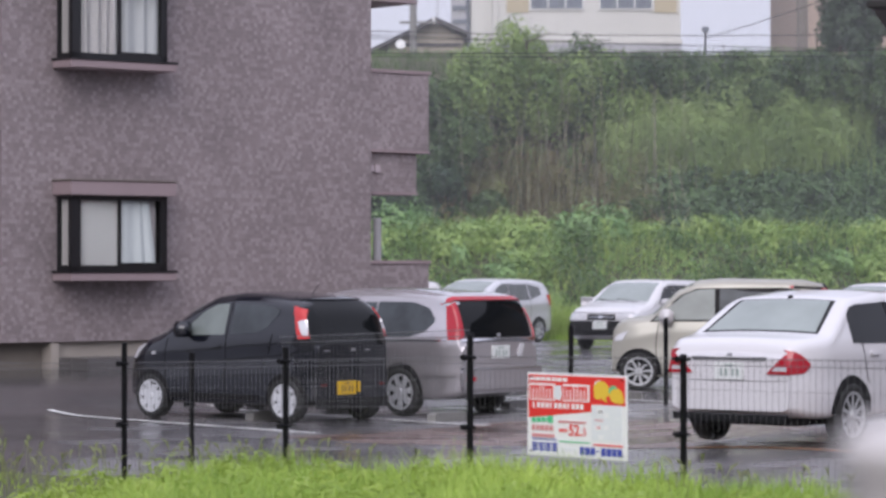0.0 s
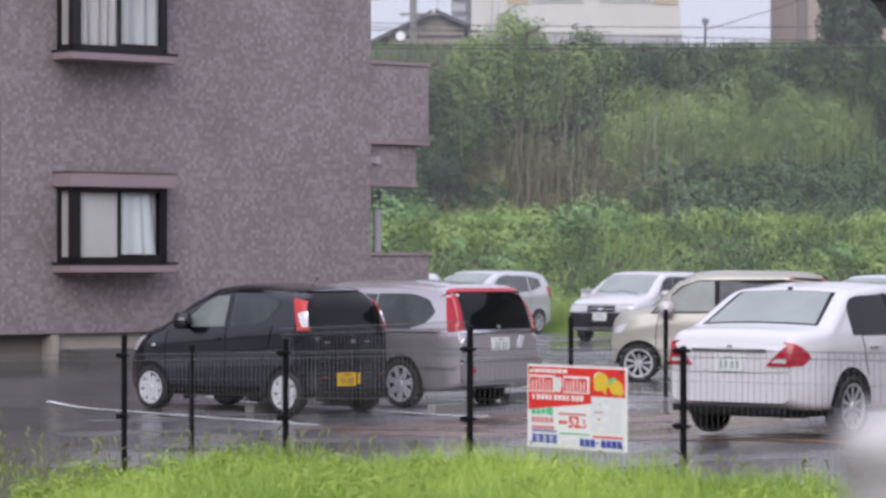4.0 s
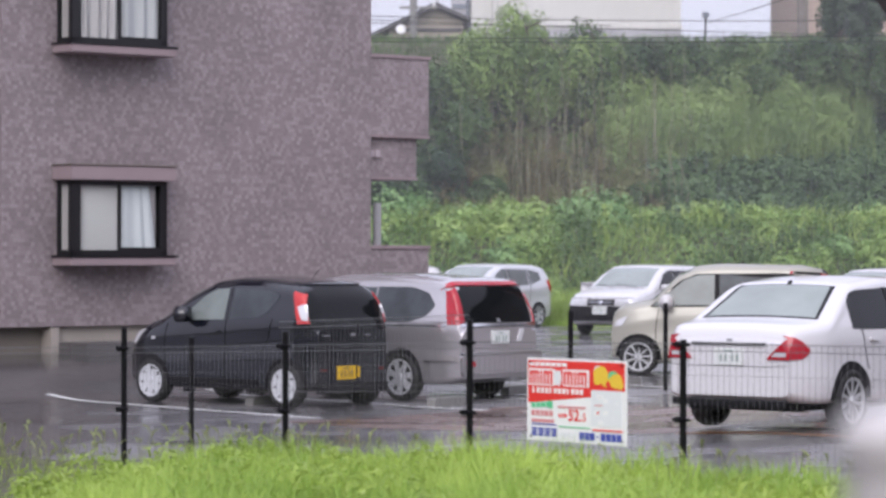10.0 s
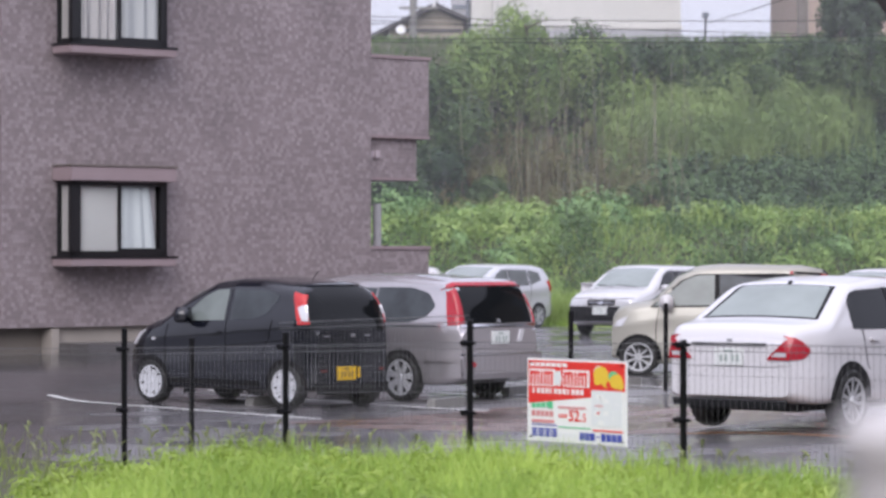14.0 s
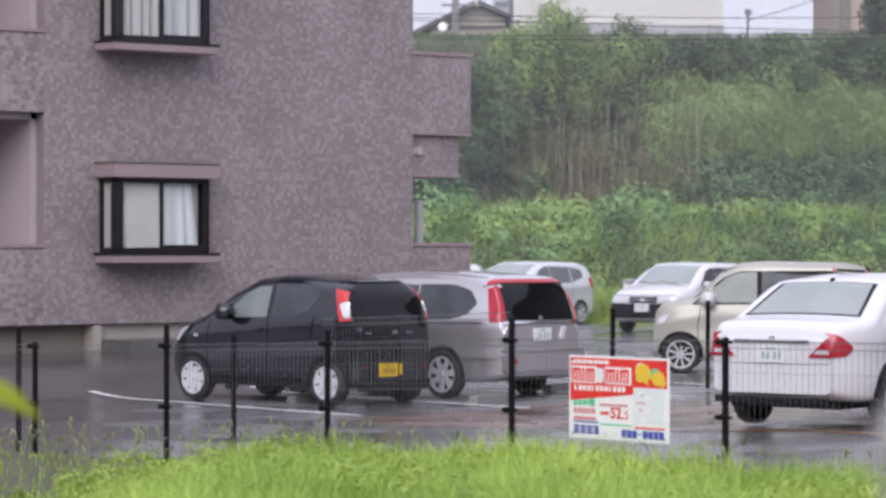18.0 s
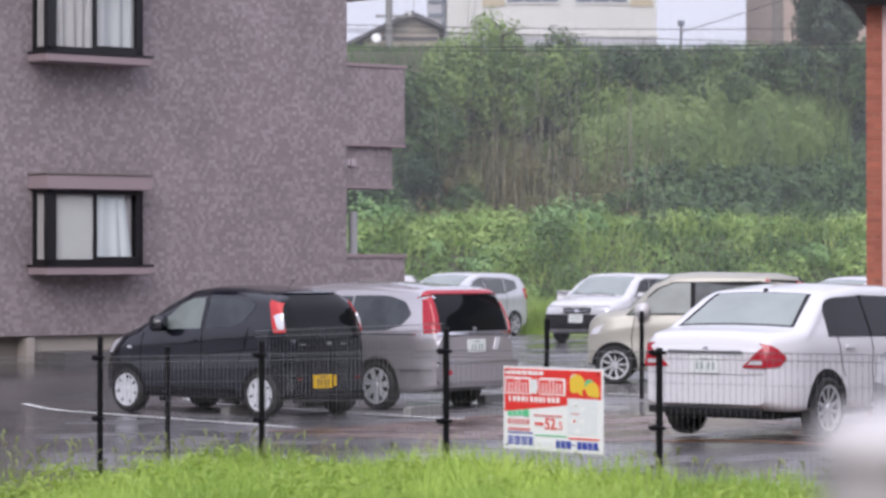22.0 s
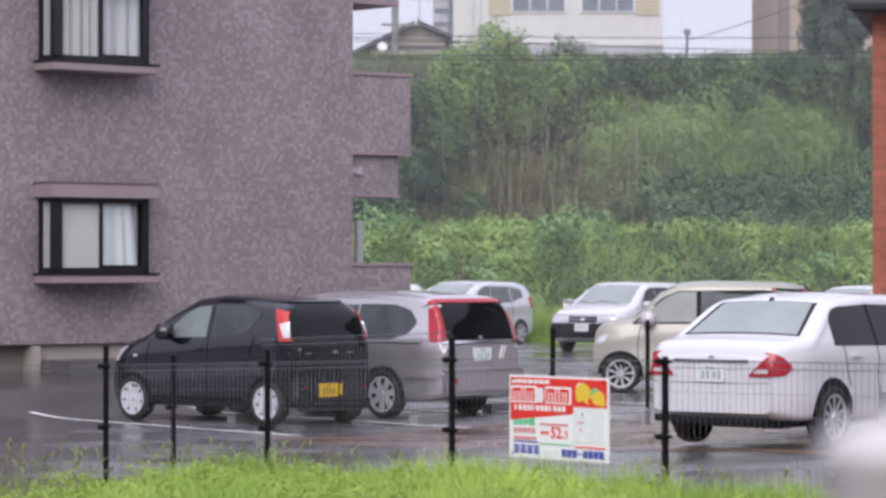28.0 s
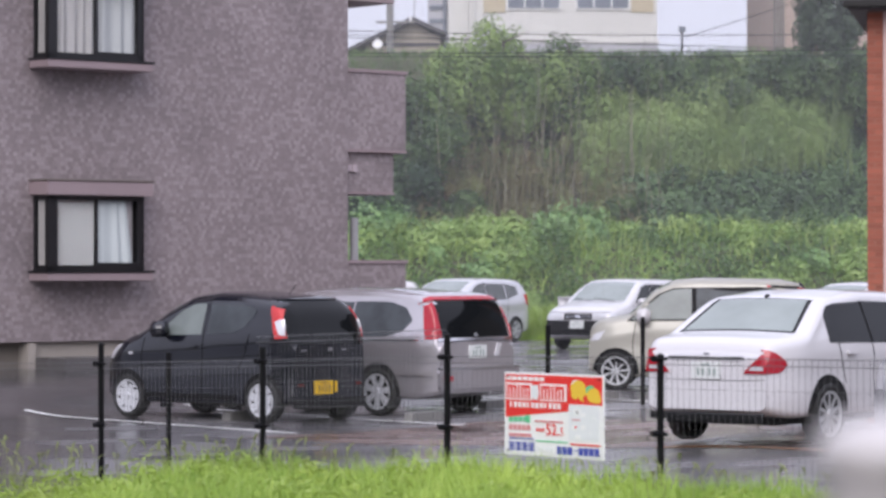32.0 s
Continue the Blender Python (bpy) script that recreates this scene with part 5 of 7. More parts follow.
# ---- leaves ----
def leaf_mesh(name, centres, normals, sizes, long=1.6, rng=None):
    """Many small folded leaves: two triangles pairs each, bent along the midrib."""
    rng = rng or np.random.default_rng(3)
    n = len(centres)
    c = np.asarray(centres, float)
    nn = np.asarray(normals, float) + rng.normal(0, 0.42, (n, 3))
    nn /= np.linalg.norm(nn, axis=1)[:, None]
    r = rng.normal(0, 1, (n, 3))
    d = np.cross(nn, r)
    d /= np.linalg.norm(d, axis=1)[:, None]
    e = np.cross(nn, d)
    s = np.asarray(sizes, float)[:, None]
    tip, base = c + d * s * long / 2 - nn * s * 0.15, c - d * s * long / 2
    l, rr = c + e * s / 2 + nn * s * 0.12, c - e * s / 2 + nn * s * 0.12
    verts = np.stack([base, l, tip, rr], 1).reshape(-1, 3)
    me = bpy.data.meshes.new(name)
    me.vertices.add(4 * n)
    me.vertices.foreach_set("co", verts.ravel())
    k = np.arange(n)[:, None] * 4
    tris = np.concatenate([k + [0, 1, 2], k + [0, 2, 3]], 1).reshape(-1)
    me.loops.add(6 * n)
    me.loops.foreach_set("vertex_index", tris.astype(np.int32))
    me.polygons.add(2 * n)
    me.polygons.foreach_set("loop_start", np.arange(0, 6 * n, 3, dtype=np.int32))
    me.update(calc_edges=True)
    return me


def blades(name, xy, zfun, heights, widths, lean, rng, segs=3):
    """Grass blades, each a bent tapering strip."""
    n = len(xy)
    a = rng.uniform(0, 6.283, n)
    d = np.stack([np.cos(a), np.sin(a)], 1)
    w = np.stack([-np.sin(a + rng.normal(0, .6, n)), np.cos(a)], 1)
    z0 = np.array([zfun(x, y) for x, y in xy])
    verts = []
    for k in range(segs + 1):
        f = k / segs
        out = (lean * heights * f * f)[:, None] * d
        z = z0 + heights * (f - 0.25 * f * f * lean)
        ww = (widths * (1 - f ** 1.5) + 0.0004)[:, None] * w
        for s in (-1, 1):
            verts.append(np.concatenate([xy + out + s * ww, z[:, None]], 1))
    m = len(verts)
    v = np.stack(verts, 1).reshape(-1, 3)
    faces = []
    me = bpy.data.meshes.new(name)
    me.vertices.add(len(v))
    me.vertices.foreach_set("co", v.ravel())
    k = np.arange(n)[:, None] * m
    quads = np.concatenate([k + [2 * i, 2 * i + 1, 2 * i + 3, 2 * i + 2] for i in range(segs)], 1).reshape(-1)
    me.loops.add(len(quads))
    me.loops.foreach_set("vertex_index", quads.astype(np.int32))
    me.polygons.add(len(quads) // 4)
    me.polygons.foreach_set("loop_start", np.arange(0, len(quads), 4, dtype=np.int32))
    me.update(calc_edges=True)
    return me


L_GRASS = leaf_mat("grass_blade", (0.215, 0.36, 0.06), (0.525, 0.68, 0.15), 0.4, 0.9, 0.35)
L_WEED = leaf_mat("weed_leaf", (0.22, 0.33, 0.05), (0.46, 0.58, 0.13), 0.35, 1.5)
L_SEED = leaf_mat("seed_head", (0.20, 0.24, 0.09), (0.37, 0.41, 0.18), 0.3, 2.0)
L_TREE = leaf_mat("tree_leaf", (0.04, 0.08, 0.03), (0.17, 0.26, 0.08), 0.3, 0.5, 0.25)
L_BAMBOO = leaf_mat("bamboo_leaf", (0.11, 0.19, 0.05), (0.39, 0.52, 0.16), 0.3, 0.5, 0.35)
L_DARK = leaf_mat("conifer_leaf", (0.03, 0.05, 0.03), (0.08, 0.12, 0.06), 0.2, 0.5)
M_STEM = mat("pale_stem", (0.19, 0.185, 0.12), 0.8, vary=0.5, island=0.8)
M_BARK = mat("bark", (0.10, 0.08, 0.06), 0.9, vary=0.3)


def build_grass():
    rng = np.random.default_rng(5)
    n = 110000
    t = rng.uniform(-13, 7, n)
    s = 0.05 + 6.5 * rng.random(n) ** 1.2
    thin = np.clip((0.743 * s - F0.x - FD.x * t - 1.7) / 1.7, 0, 1)
    xy = np.stack([F0.x + FD.x * t - 0.743 * s, F0.y + FD.y * t - 0.669 * s], 1)
    keep = (np.abs(xy[:, 0] / xy[:, 1]) < 0.2) & (xy[:, 1] > 11) & ((s > 5.2 * thin) | (rng.random(n) < 0.04))
    xy = xy[keep]
    patch = np.array([noise.noise((x * 0.8, y * 0.8, 0)) + 0.8 * noise.noise((x * 2.6, y * 2.6, 3)) for x, y in xy])
    h = (0.23 + 0.19 * patch) * (1 - 0.33 * np.clip((-0.8 - t[keep]) / 1.5, 0, 1)) * rng.uniform(0.4, 1.4, len(xy)) * (1 - 0.78 * thin[keep]) * (1 - 0.45 * np.clip((t[keep] + 1.2) / 2.2, 0, 1) * np.clip(1.6 - s[keep] / 2.5, 0, 1))
    me = blades("grass", xy, ground_z, np.maximum(h, 0.05), rng.uniform(0.0035, 0.008, len(xy)), rng.uniform(0.1, 0.75, len(xy)), rng, 4)
    tagged(put_mesh("grass", me, L_GRASS), "bright green uncut wet grass on the verge", "grass", kind="stuff")
    # soft leafy tufts
    pts, nrm = [], []
    for k in range(190):
        a, b = rng.uniform(-8, 3), rng.uniform(0.25, 3.8)
        if (a < -4 and (b < 2.6 or rng.random() < 0.6)) or (a > -0.6 and b < 1.0):
            continue
        x, y = F0.x + FD.x * a - 0.743 * b, F0.y + FD.y * a - 0.669 * b
        r = rng.uniform(0.07, 0.16)
        u = rng.normal(0, 1, (70, 3))
        u /= np.linalg.norm(u, axis=1)[:, None]
        low = 0.5 if a < -5 else 1.0
        pts.append(np.array([x, y, ground_z(x, y) + rng.uniform(0.06, 0.15) * low]) + u * r * rng.uniform(0.5, 1.0, (70, 1)) * np.array([1.2, 1.2, 1.0]))
        nrm.append(u)
    pts, nrm = np.concatenate(pts), np.concatenate(nrm)
    me = leaf_mesh("weeds", pts, nrm + [0, 0, 0.5], rng.uniform(0.5, 1.3, len(pts)) * 0.020, 5.0, rng)
    tagged(put_mesh("weeds", me, L_WEED), "soft leafy weeds among the grass", "plants", kind="stuff")
    # nodding seed heads over the grass
    n = 230
    more = 110
    t = np.concatenate([rng.uniform(-10, -3.5, n), rng.uniform(-4.5, -2.1, more // 2), rng.uniform(0.4, 4.0, more // 2)])
    s = np.concatenate([rng.uniform(0.2, 2.6, n), rng.uniform(0.15, 1.1, more)])
    verts, faces = [], []
    for a, b in zip(t, s):
        x, y = F0.x + FD.x * a - 0.743 * b, F0.y + FD.y * a - 0.669 * b
        z, h, d = ground_z(x, y), rng.uniform(0.24, 0.42) if a < -3.5 else rng.uniform(0.24, 0.38), rng.uniform(0, 6.283)
        bend = rng.uniform(0.04, 0.14)
        pts = [Vector((x + bend * f * f * math.cos(d), y + bend * f * f * math.sin(d), z + h * f - 0.05 * max(0, f - 0.8) * 5)) for f in (0, 0.35, 0.7, 0.82, 0.92, 1.0)]
        rad = (0.003, 0.003, 0.0028, 0.012, 0.014, 0.003)
        k = len(verts)
        for p, r in zip(pts, rad):
            verts += [p + Vector((r * math.cos(q), r * math.sin(q), 0)) for q in (0.3, 2.4, 4.5)]
        faces += [(k + 3 * i + j, k + 3 * i + (j + 1) % 3, k + 3 * i + 3 + (j + 1) % 3, k + 3 * i + 3 + j) for i in range(5) for j in range(3)]
    tagged(put_mesh("seed_heads", mesh_from("seed_heads", verts, faces, True), L_SEED), "pale green nodding grass seed heads", "grass", kind="stuff")


build_grass()


# ---- the green bank behind the lot ----
def clump_points(rng, n, centre, radii, lumps=7):
    """Points in the shell of a lumpy crown, with their outward ways."""
    u = rng.normal(0, 1, (n, 3))
    u /= np.linalg.norm(u, axis=1)[:, None]
    ph = rng.uniform(0, 6.28, (lumps, 3))
    fr = rng.uniform(1.5, 4.0, (lumps, 3))
    bump = np.zeros(n)
    for a, f in zip(ph, fr):
        bump += np.sin(u @ f * 1.6 + a[0]) / lumps
    rad = (0.80 + 0.45 * bump) * (1 - 0.5 * rng.random(n) ** 2.2)
    return centre + u * rad[:, None] * np.asarray(radii), u


def tree(x, y, height, radius, seed, leaf, label, size=0.13, n=3200, bare=0.35, name="tree"):
    rng = np.random.default_rng(seed)
    z = ground_z(x, y)
    t = empty(name, pose(x, y, z - 0.1), label, "tree", "trees on the bank")
    bm = bmesh.new()
    p = Vector((0, 0, 0))
    r = 0.035 * height ** 0.7
    limbs = []
    for k in range(5):
        q = p + Vector((rng.normal(0, 0.12), rng.normal(0, 0.12), height * 0.17))
        rod(bm, p, q, r, r * 0.8, 7)
        p, r = q, r * 0.8
        limbs.append(p)
    for q in limbs[1:]:
        for _ in range(2):
            d = Vector((rng.normal(0, 1), rng.normal(0, 1), 0.6)).normalized() * radius * 0.7
            rod(bm, q, q + d, r * 0.9, r * 0.3, 5)
    part("trunk", bm, M_BARK, t)
    pts, nrm = [], []
    for k in range(6):
        c = np.array([rng.normal(0, radius * 0.38), rng.normal(0, radius * 0.3), height * (bare + (1 - bare) * rng.uniform(0.25, 0.85))])
        a, b = clump_points(rng, n // 6, c, (radius * 0.62, radius * 0.55, height * (1 - bare) * 0.34))
        pts.append(a)
        nrm.append(b)
    pts, nrm = np.concatenate(pts), np.concatenate(nrm)
    me = leaf_mesh("crown", pts, nrm + [0, 0, 0.4], rng.uniform(0.6, 1.4, len(pts)) * size, 2.2, rng)
    put_mesh("crown", me, leaf, t)
    return t


def bank_z(x, y, k, thick):
    return ground_z(x, y) + max(0.12, thick * (0.35 + 0.45 * noise.noise((x * 0.38, y * 0.5, k)) + 0.5 * noise.noise((x * 0.95, y * 1.1, k + 5)) + 0.2 * noise.noise((x * 2.4, y * 2.4, k + 9))))


def creeper(name, n, y0, y1, x0, x1, thick, size, material, label, seed, drop=0.45, round_leaf=1.15):
    rng = np.random.default_rng(seed)
    x, y = rng.uniform(x0, x1, n), rng.uniform(y0, y1, n)
    e = 0.15
    z = np.array([bank_z(a, b, seed, thick) for a, b in zip(x, y)])
    gx = (np.array([bank_z(a + e, b, seed, thick) for a, b in zip(x, y)]) - z) / e
    gy = (np.array([bank_z(a, b + e, seed, thick) for a, b in zip(x, y)]) - z) / e
    nrm = np.stack([-gx, -gy, np.ones(n)], 1)
    nrm /= np.linalg.norm(nrm, axis=1)[:, None]
    c = np.stack([x, y, z], 1) - nrm * (drop * rng.random(n) ** 2)[:, None]
    me = leaf_mesh(name, c, nrm, rng.uniform(0.5, 1.5, n) * size, round_leaf, rng)
    return tagged(put_mesh(name, me, material), label, "plants", kind="stuff")


def reeds(name, n, x0, x1, y0, y1, low, high, width, material, label, seed, lean=(0.1, 0.6), keep=None, base=0.0):
    rng = np.random.default_rng(seed)
    xy = np.stack([rng.uniform(x0, x1, n), rng.uniform(y0, y1, n)], 1)
    if keep:
        xy = xy[[keep(x, y) for x, y in xy]]
    n = len(xy)
    me = blades(name, xy, lambda x, y: ground_z(x, y) + base, rng.uniform(low, high, n), rng.uniform(0.6, 1.3, n) * width, rng.uniform(*lean, n), rng, 3)
    return tagged(put_mesh(name, me, material), label, "plants", kind="stuff")


L_REED = leaf_mat("bamboo_grass", (0.16, 0.25, 0.08), (0.35, 0.46, 0.165), 0.35, 0.6, 0.25)
# dark creeper's green, also painting the shade at the upper bank's foot
L_SHADE = leaf_mat("dark_shaded_leaf", (0.025, 0.055, 0.03), (0.10, 0.17, 0.07), 0.25, 0.5, 0.25)
# darker copy of the creeper leaf: shade between the mounds, put into the colour
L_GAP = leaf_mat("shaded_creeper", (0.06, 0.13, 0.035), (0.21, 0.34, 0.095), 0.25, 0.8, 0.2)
L_DRY = leaf_mat("dry_grass", (0.14, 0.11, 0.055), (0.30, 0.23, 0.13), 0.2, 0.6)


L_BROAD = leaf_mat("broad_creeper_leaf", (0.18, 0.30, 0.08), (0.45, 0.59, 0.20), 0.3, 0.8, 0.25)
L_BLUE = leaf_mat("cool_creeper_leaf", (0.14, 0.27, 0.10), (0.34, 0.51, 0.21), 0.3, 1.1, 0.25)
# bush green taken darker to put shade into the hollows
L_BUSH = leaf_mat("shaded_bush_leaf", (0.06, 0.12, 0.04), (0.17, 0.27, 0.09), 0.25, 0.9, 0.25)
L_FEATHER = leaf_mat("feathery_grass", (0.22, 0.33, 0.07), (0.48, 0.60, 0.19), 0.35, 0.7, 0.4)
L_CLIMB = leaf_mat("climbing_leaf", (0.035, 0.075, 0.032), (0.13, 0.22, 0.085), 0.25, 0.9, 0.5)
L_SCRUB = leaf_mat("scrub_leaf", (0.18, 0.12, 0.07), (0.25, 0.29, 0.11), 0.3, 0.8, 0.5)
L_VINE = leaf_mat("hanging_vine", (0.07, 0.07, 0.035), (0.24, 0.22, 0.11), 0.25, 0.9, 0.6)


def build_mounds():
    """Creeper grown over bushes: rounded mounds of broad leaves, bushes darkened for the hollows between, and soft
    grass.
    """
    rng = np.random.default_rng(12)
    kinds = {"broad": ([], []), "cool": ([], []), "bush": ([], [])}

    def mound(x, y, r, top, kind):
        z = ground_z(x, y)
        p, q = clump_points(rng, int((1400 if kind != "bush" else 800) * r + 60), np.array([x, y, z + 0.05]), (r, r * 0.85, top))
        up = p[:, 2] > z - 0.1
        kinds[kind][0].append(p[up])
        kinds[kind][1].append(q[up])

    # bushes that stand out: x, y, radius, height, kind
    for x, y, r, top, kind in ((-1.5, 79.5, 1.0, 1.35, "cool"), (-0.7, 80.6, 0.9, 1.2, "cool"), (-2.0, 77.5, 0.8, 1.0, "cool"), (2.2, 77.2, 0.75, 1.15, "broad"), (2.7, 75.6, 0.7, 1.0, "broad"),
                               (1.7, 81.2, 1.0, 1.25, "broad"), (3.4, 77.4, 0.95, 1.35, "bush"), (3.95, 76.4, 0.75, 1.15, "bush"), (3.7, 78.6, 0.8, 1.2, "bush"), (4.0, 80.6, 0.9, 1.2, "cool"), (4.6, 81.2, 0.8, 1.1, "cool"),
                               (0.6, 76.0, 0.7, 0.9, "bush"), (6.8, 76.6, 0.95, 1.2, "bush"), (7.7, 77.4, 0.85, 1.1, "bush"), (6.2, 78.6, 0.6, 0.8, "bush"), (8.9, 76.4, 0.8, 1.15, "broad"), (9.7, 76.9, 0.8, 1.0, "broad"),
                               (10.6, 79.8, 0.8, 1.1, "bush"), (11.6, 77.2, 0.9, 1.1, "broad"), (12.4, 79.0, 0.9, 1.2, "broad"), (3.4, 74.6, 0.7, 0.85, "broad"), (0.9, 74.6, 0.6, 0.8, "broad")):
        mound(x, y, r, top, kind)
    for k in range(30):
        mound(-3.2 + 0.6 * k + rng.normal(0, 0.2), rng.uniform(80.9, 82.2), rng.uniform(0.45, 0.85), rng.uniform(0.6, 1.15), "cool" if k % 5 in (0, 4) else "broad")
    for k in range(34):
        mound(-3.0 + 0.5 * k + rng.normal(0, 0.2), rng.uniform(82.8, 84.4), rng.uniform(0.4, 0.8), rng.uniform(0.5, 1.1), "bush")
    for k in range(120):
        x, y = rng.uniform(-5, 16), 73.6 + 8.4 * rng.random() ** 0.85
        if 2.9 < x < 4.4 and y < 79 or 6.0 < x < 8.2 and y < 79.5:
            continue
        pick = rng.random()
        mound(x, y, rng.uniform(0.35, 0.85), rng.uniform(0.4, 0.85), "broad" if pick < 0.62 else "cool" if pick < 0.78 else "bush")
    for kind, name, material, size, label in (("broad", "creeper_mounds", L_BROAD, 0.078, "rounded mounds of bright broad-leaved creeper on the lower bank"),
                                              ("cool", "creeper_mounds", L_BLUE, 0.082, "mounds of cool green broad-leaved creeper on the lower bank"),
                                              ("bush", "bushes", L_BUSH, 0.075, "bushes between the creeper mounds, darkened to shade the hollows")):
        p, q = np.concatenate(kinds[kind][0]), np.concatenate(kinds[kind][1])
        me = leaf_mesh(name, p, q + [0, -0.1, 0.35], rng.uniform(0.5, 1.5, len(p)) * size, 1.15, rng)
        tagged(put_mesh(name, me, material), label, "plants", kind="stuff")
    # soft arching grass in drifts
    spots = [(rng.uniform(-2, 13), rng.uniform(75.0, 82.4)) for _ in range(70)] + [(4.7 + 0.3 * k, 75.6 + 0.3 * (k % 4)) for k in range(6)] + [(5.8 + 0.7 * k, 81.6 + 0.2 * (k % 3)) for k in range(9)]
    xy = np.concatenate([rng.normal(0, 0.45, (42, 2)) + s for s in spots])
    hs = rng.uniform(0.35, 0.85, len(xy)) + 0.25 * (rng.random(len(xy)) > 0.9)
    me = blades("feathery_grass", xy, lambda x, y: ground_z(x, y) + 0.12, hs, rng.uniform(0.006, 0.014, len(xy)), rng.uniform(0.3, 1.2, len(xy)), rng, 4)
    tagged(put_mesh("feathery_grass", me, L_FEATHER), "soft arching yellow-green grass on the lower bank", "grass", kind="stuff")


def build_bank():
    creeper("creeper", 120000, 72.8, 82.5, -6, 17, 0.5, 0.07, L_GAP, "broad-leaved creeper covering the lower bank, darkened for shade between the mounds", 11)
    build_mounds()
    creeper("undergrowth", 40000, 82.6, 85.2, -5, 12, 0.7, 0.08, L_SHADE, "undergrowth at the foot of the upper bank, darkened for shade", 39, 0.6, 1.4)
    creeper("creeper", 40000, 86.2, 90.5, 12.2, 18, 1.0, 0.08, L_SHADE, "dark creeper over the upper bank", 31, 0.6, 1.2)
    creeper("undergrowth", 75000, 83.0, 91.0, -6, 18, 0.7, 0.09, L_TREE, "dark mixed undergrowth on the upper bank", 23, 0.6, 1.8)
    creeper("creeper", 50000, 82.6, 87.0, 7.0, 18, 1.2, 0.085, L_SHADE, "creeper hanging over the foot of the upper bank, darkened for shade", 37, 0.6, 1.2)
    # fluffy bamboo grass: many soft tufts of narrow leaves
    rng = np.random.default_rng(41)
    pts, nrm = [], []
    for k in range(100):
        x, y = rng.uniform(5.0, 13.2), rng.uniform(86.3, 89.5)
        edge = min(1.0, (x - 4.4) / 1.8, (13.8 - x) / 1.8)
        if y < 86.4 + 0.32 * max(0.0, x - 7.5) + rng.normal(0, 0.35) or rng.random() > 0.35 + 0.65 * edge:
            continue
        r = rng.uniform(0.45, 1.15) * (0.6 + 0.4 * edge)
        p, q = clump_points(rng, int(1900 * r), np.array([x, y, ground_z(x, y) + r * 0.9 + rng.uniform(0, 0.4)]), (r, r * 0.8, r * 1.35))
        pts.append(p)
        nrm.append(q)
    pts, nrm = np.concatenate(pts), np.concatenate(nrm)
    me = leaf_mesh("bamboo_grass", pts, nrm + [0, -0.3, 0.3], rng.uniform(0.5, 1.3, len(pts)) * 0.034, 5.0, rng)
    tagged(put_mesh("bamboo_grass", me, L_REED), "fluffy light green bamboo grass on the upper bank", "plants", kind="stuff")
    reeds("bamboo_plumes", 1900, 5.0, 12.8, 86.6, 89.6, 0.9, 1.9, 0.008, L_REED, "upright plumes of light green bamboo grass", 61, (0.05, 0.45), base=0.9)
    pts, nrm = [], []
    for k in range(75):
        x, y, r = rng.uniform(-0.8, 6.5), rng.uniform(84.2, 87.4), rng.uniform(0.25, 0.6)
        p, q = clump_points(rng, 330, np.array([x, y, ground_z(x, y) + rng.uniform(0.1, 1.3)]), (r, r * 0.8, r * 1.3))
        pts.append(p)
        nrm.append(q)
    pts, nrm = np.concatenate(pts), np.concatenate(nrm)
    me = leaf_mesh("scrub", pts, nrm + [0, -0.2, 0.3], rng.uniform(0.5, 1.3, len(pts)) * 0.045, 2.6, rng)
    tagged(put_mesh("scrub", me, L_SCRUB), "olive and brown scrub between the bamboo stems", "plants", kind="stuff")
    reeds("hanging_vines", 420, 0.0, 6.0, 84.8, 87.6, 0.8, 2.4, 0.014, L_VINE, "thin withered vines hanging down the bank", 63, (0.02, 0.16), base=0.2)
    # broad creeper climbing the right of the upper bank
    pts, nrm = [], []
    for k in range(105):
        x = rng.uniform(6.2, 15.0)
        y = rng.uniform(83.6, 86.6) + 0.25 * max(0.0, x - 9.0)
        r = rng.uniform(0.35, 0.8)
        p, q = clump_points(rng, 400, np.array([x, y, ground_z(x, y) + rng.uniform(0.2, 1.0)]), (r, r * 0.8, r))
        pts.append(p)
        nrm.append(q)
    pts, nrm = np.concatenate(pts), np.concatenate(nrm)
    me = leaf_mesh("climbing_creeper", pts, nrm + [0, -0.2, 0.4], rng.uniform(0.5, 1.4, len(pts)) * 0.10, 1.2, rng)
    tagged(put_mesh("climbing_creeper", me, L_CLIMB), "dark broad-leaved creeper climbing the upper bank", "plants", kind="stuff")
    reeds("dry_grass", 900, 1.4, 4.8, 84.6, 88.2, 0.5, 1.5, 0.012, L_DRY, "withered brown grass on the bank", 43, (0.2, 1.3))
    rng = np.random.default_rng(8)
    bm = bmesh.new()
    for k in range(120):
        x, y = rng.uniform(-0.6, 7.6), rng.uniform(84.3, 87.4)
        z = ground_z(x, y)
        h = rng.uniform(1.2, 4.4)
        mid = Vector((x + rng.normal(0, 0.10), y, z + h * 0.5))
        rod(bm, (x, y, z - 0.1), mid, 0.012, 0.010, 5)
        rod(bm, mid, mid + Vector((rng.normal(0, 0.2), 0, h * 0.5)), 0.010, 0.005, 5)
    me = bpy.data.meshes.new("bamboo_stems")
    bm.to_mesh(me)
    bm.free()
    tagged(put_mesh("bamboo_stems", me, M_STEM), "thin pale bamboo stems on the bank", "bamboo", kind="stuff")
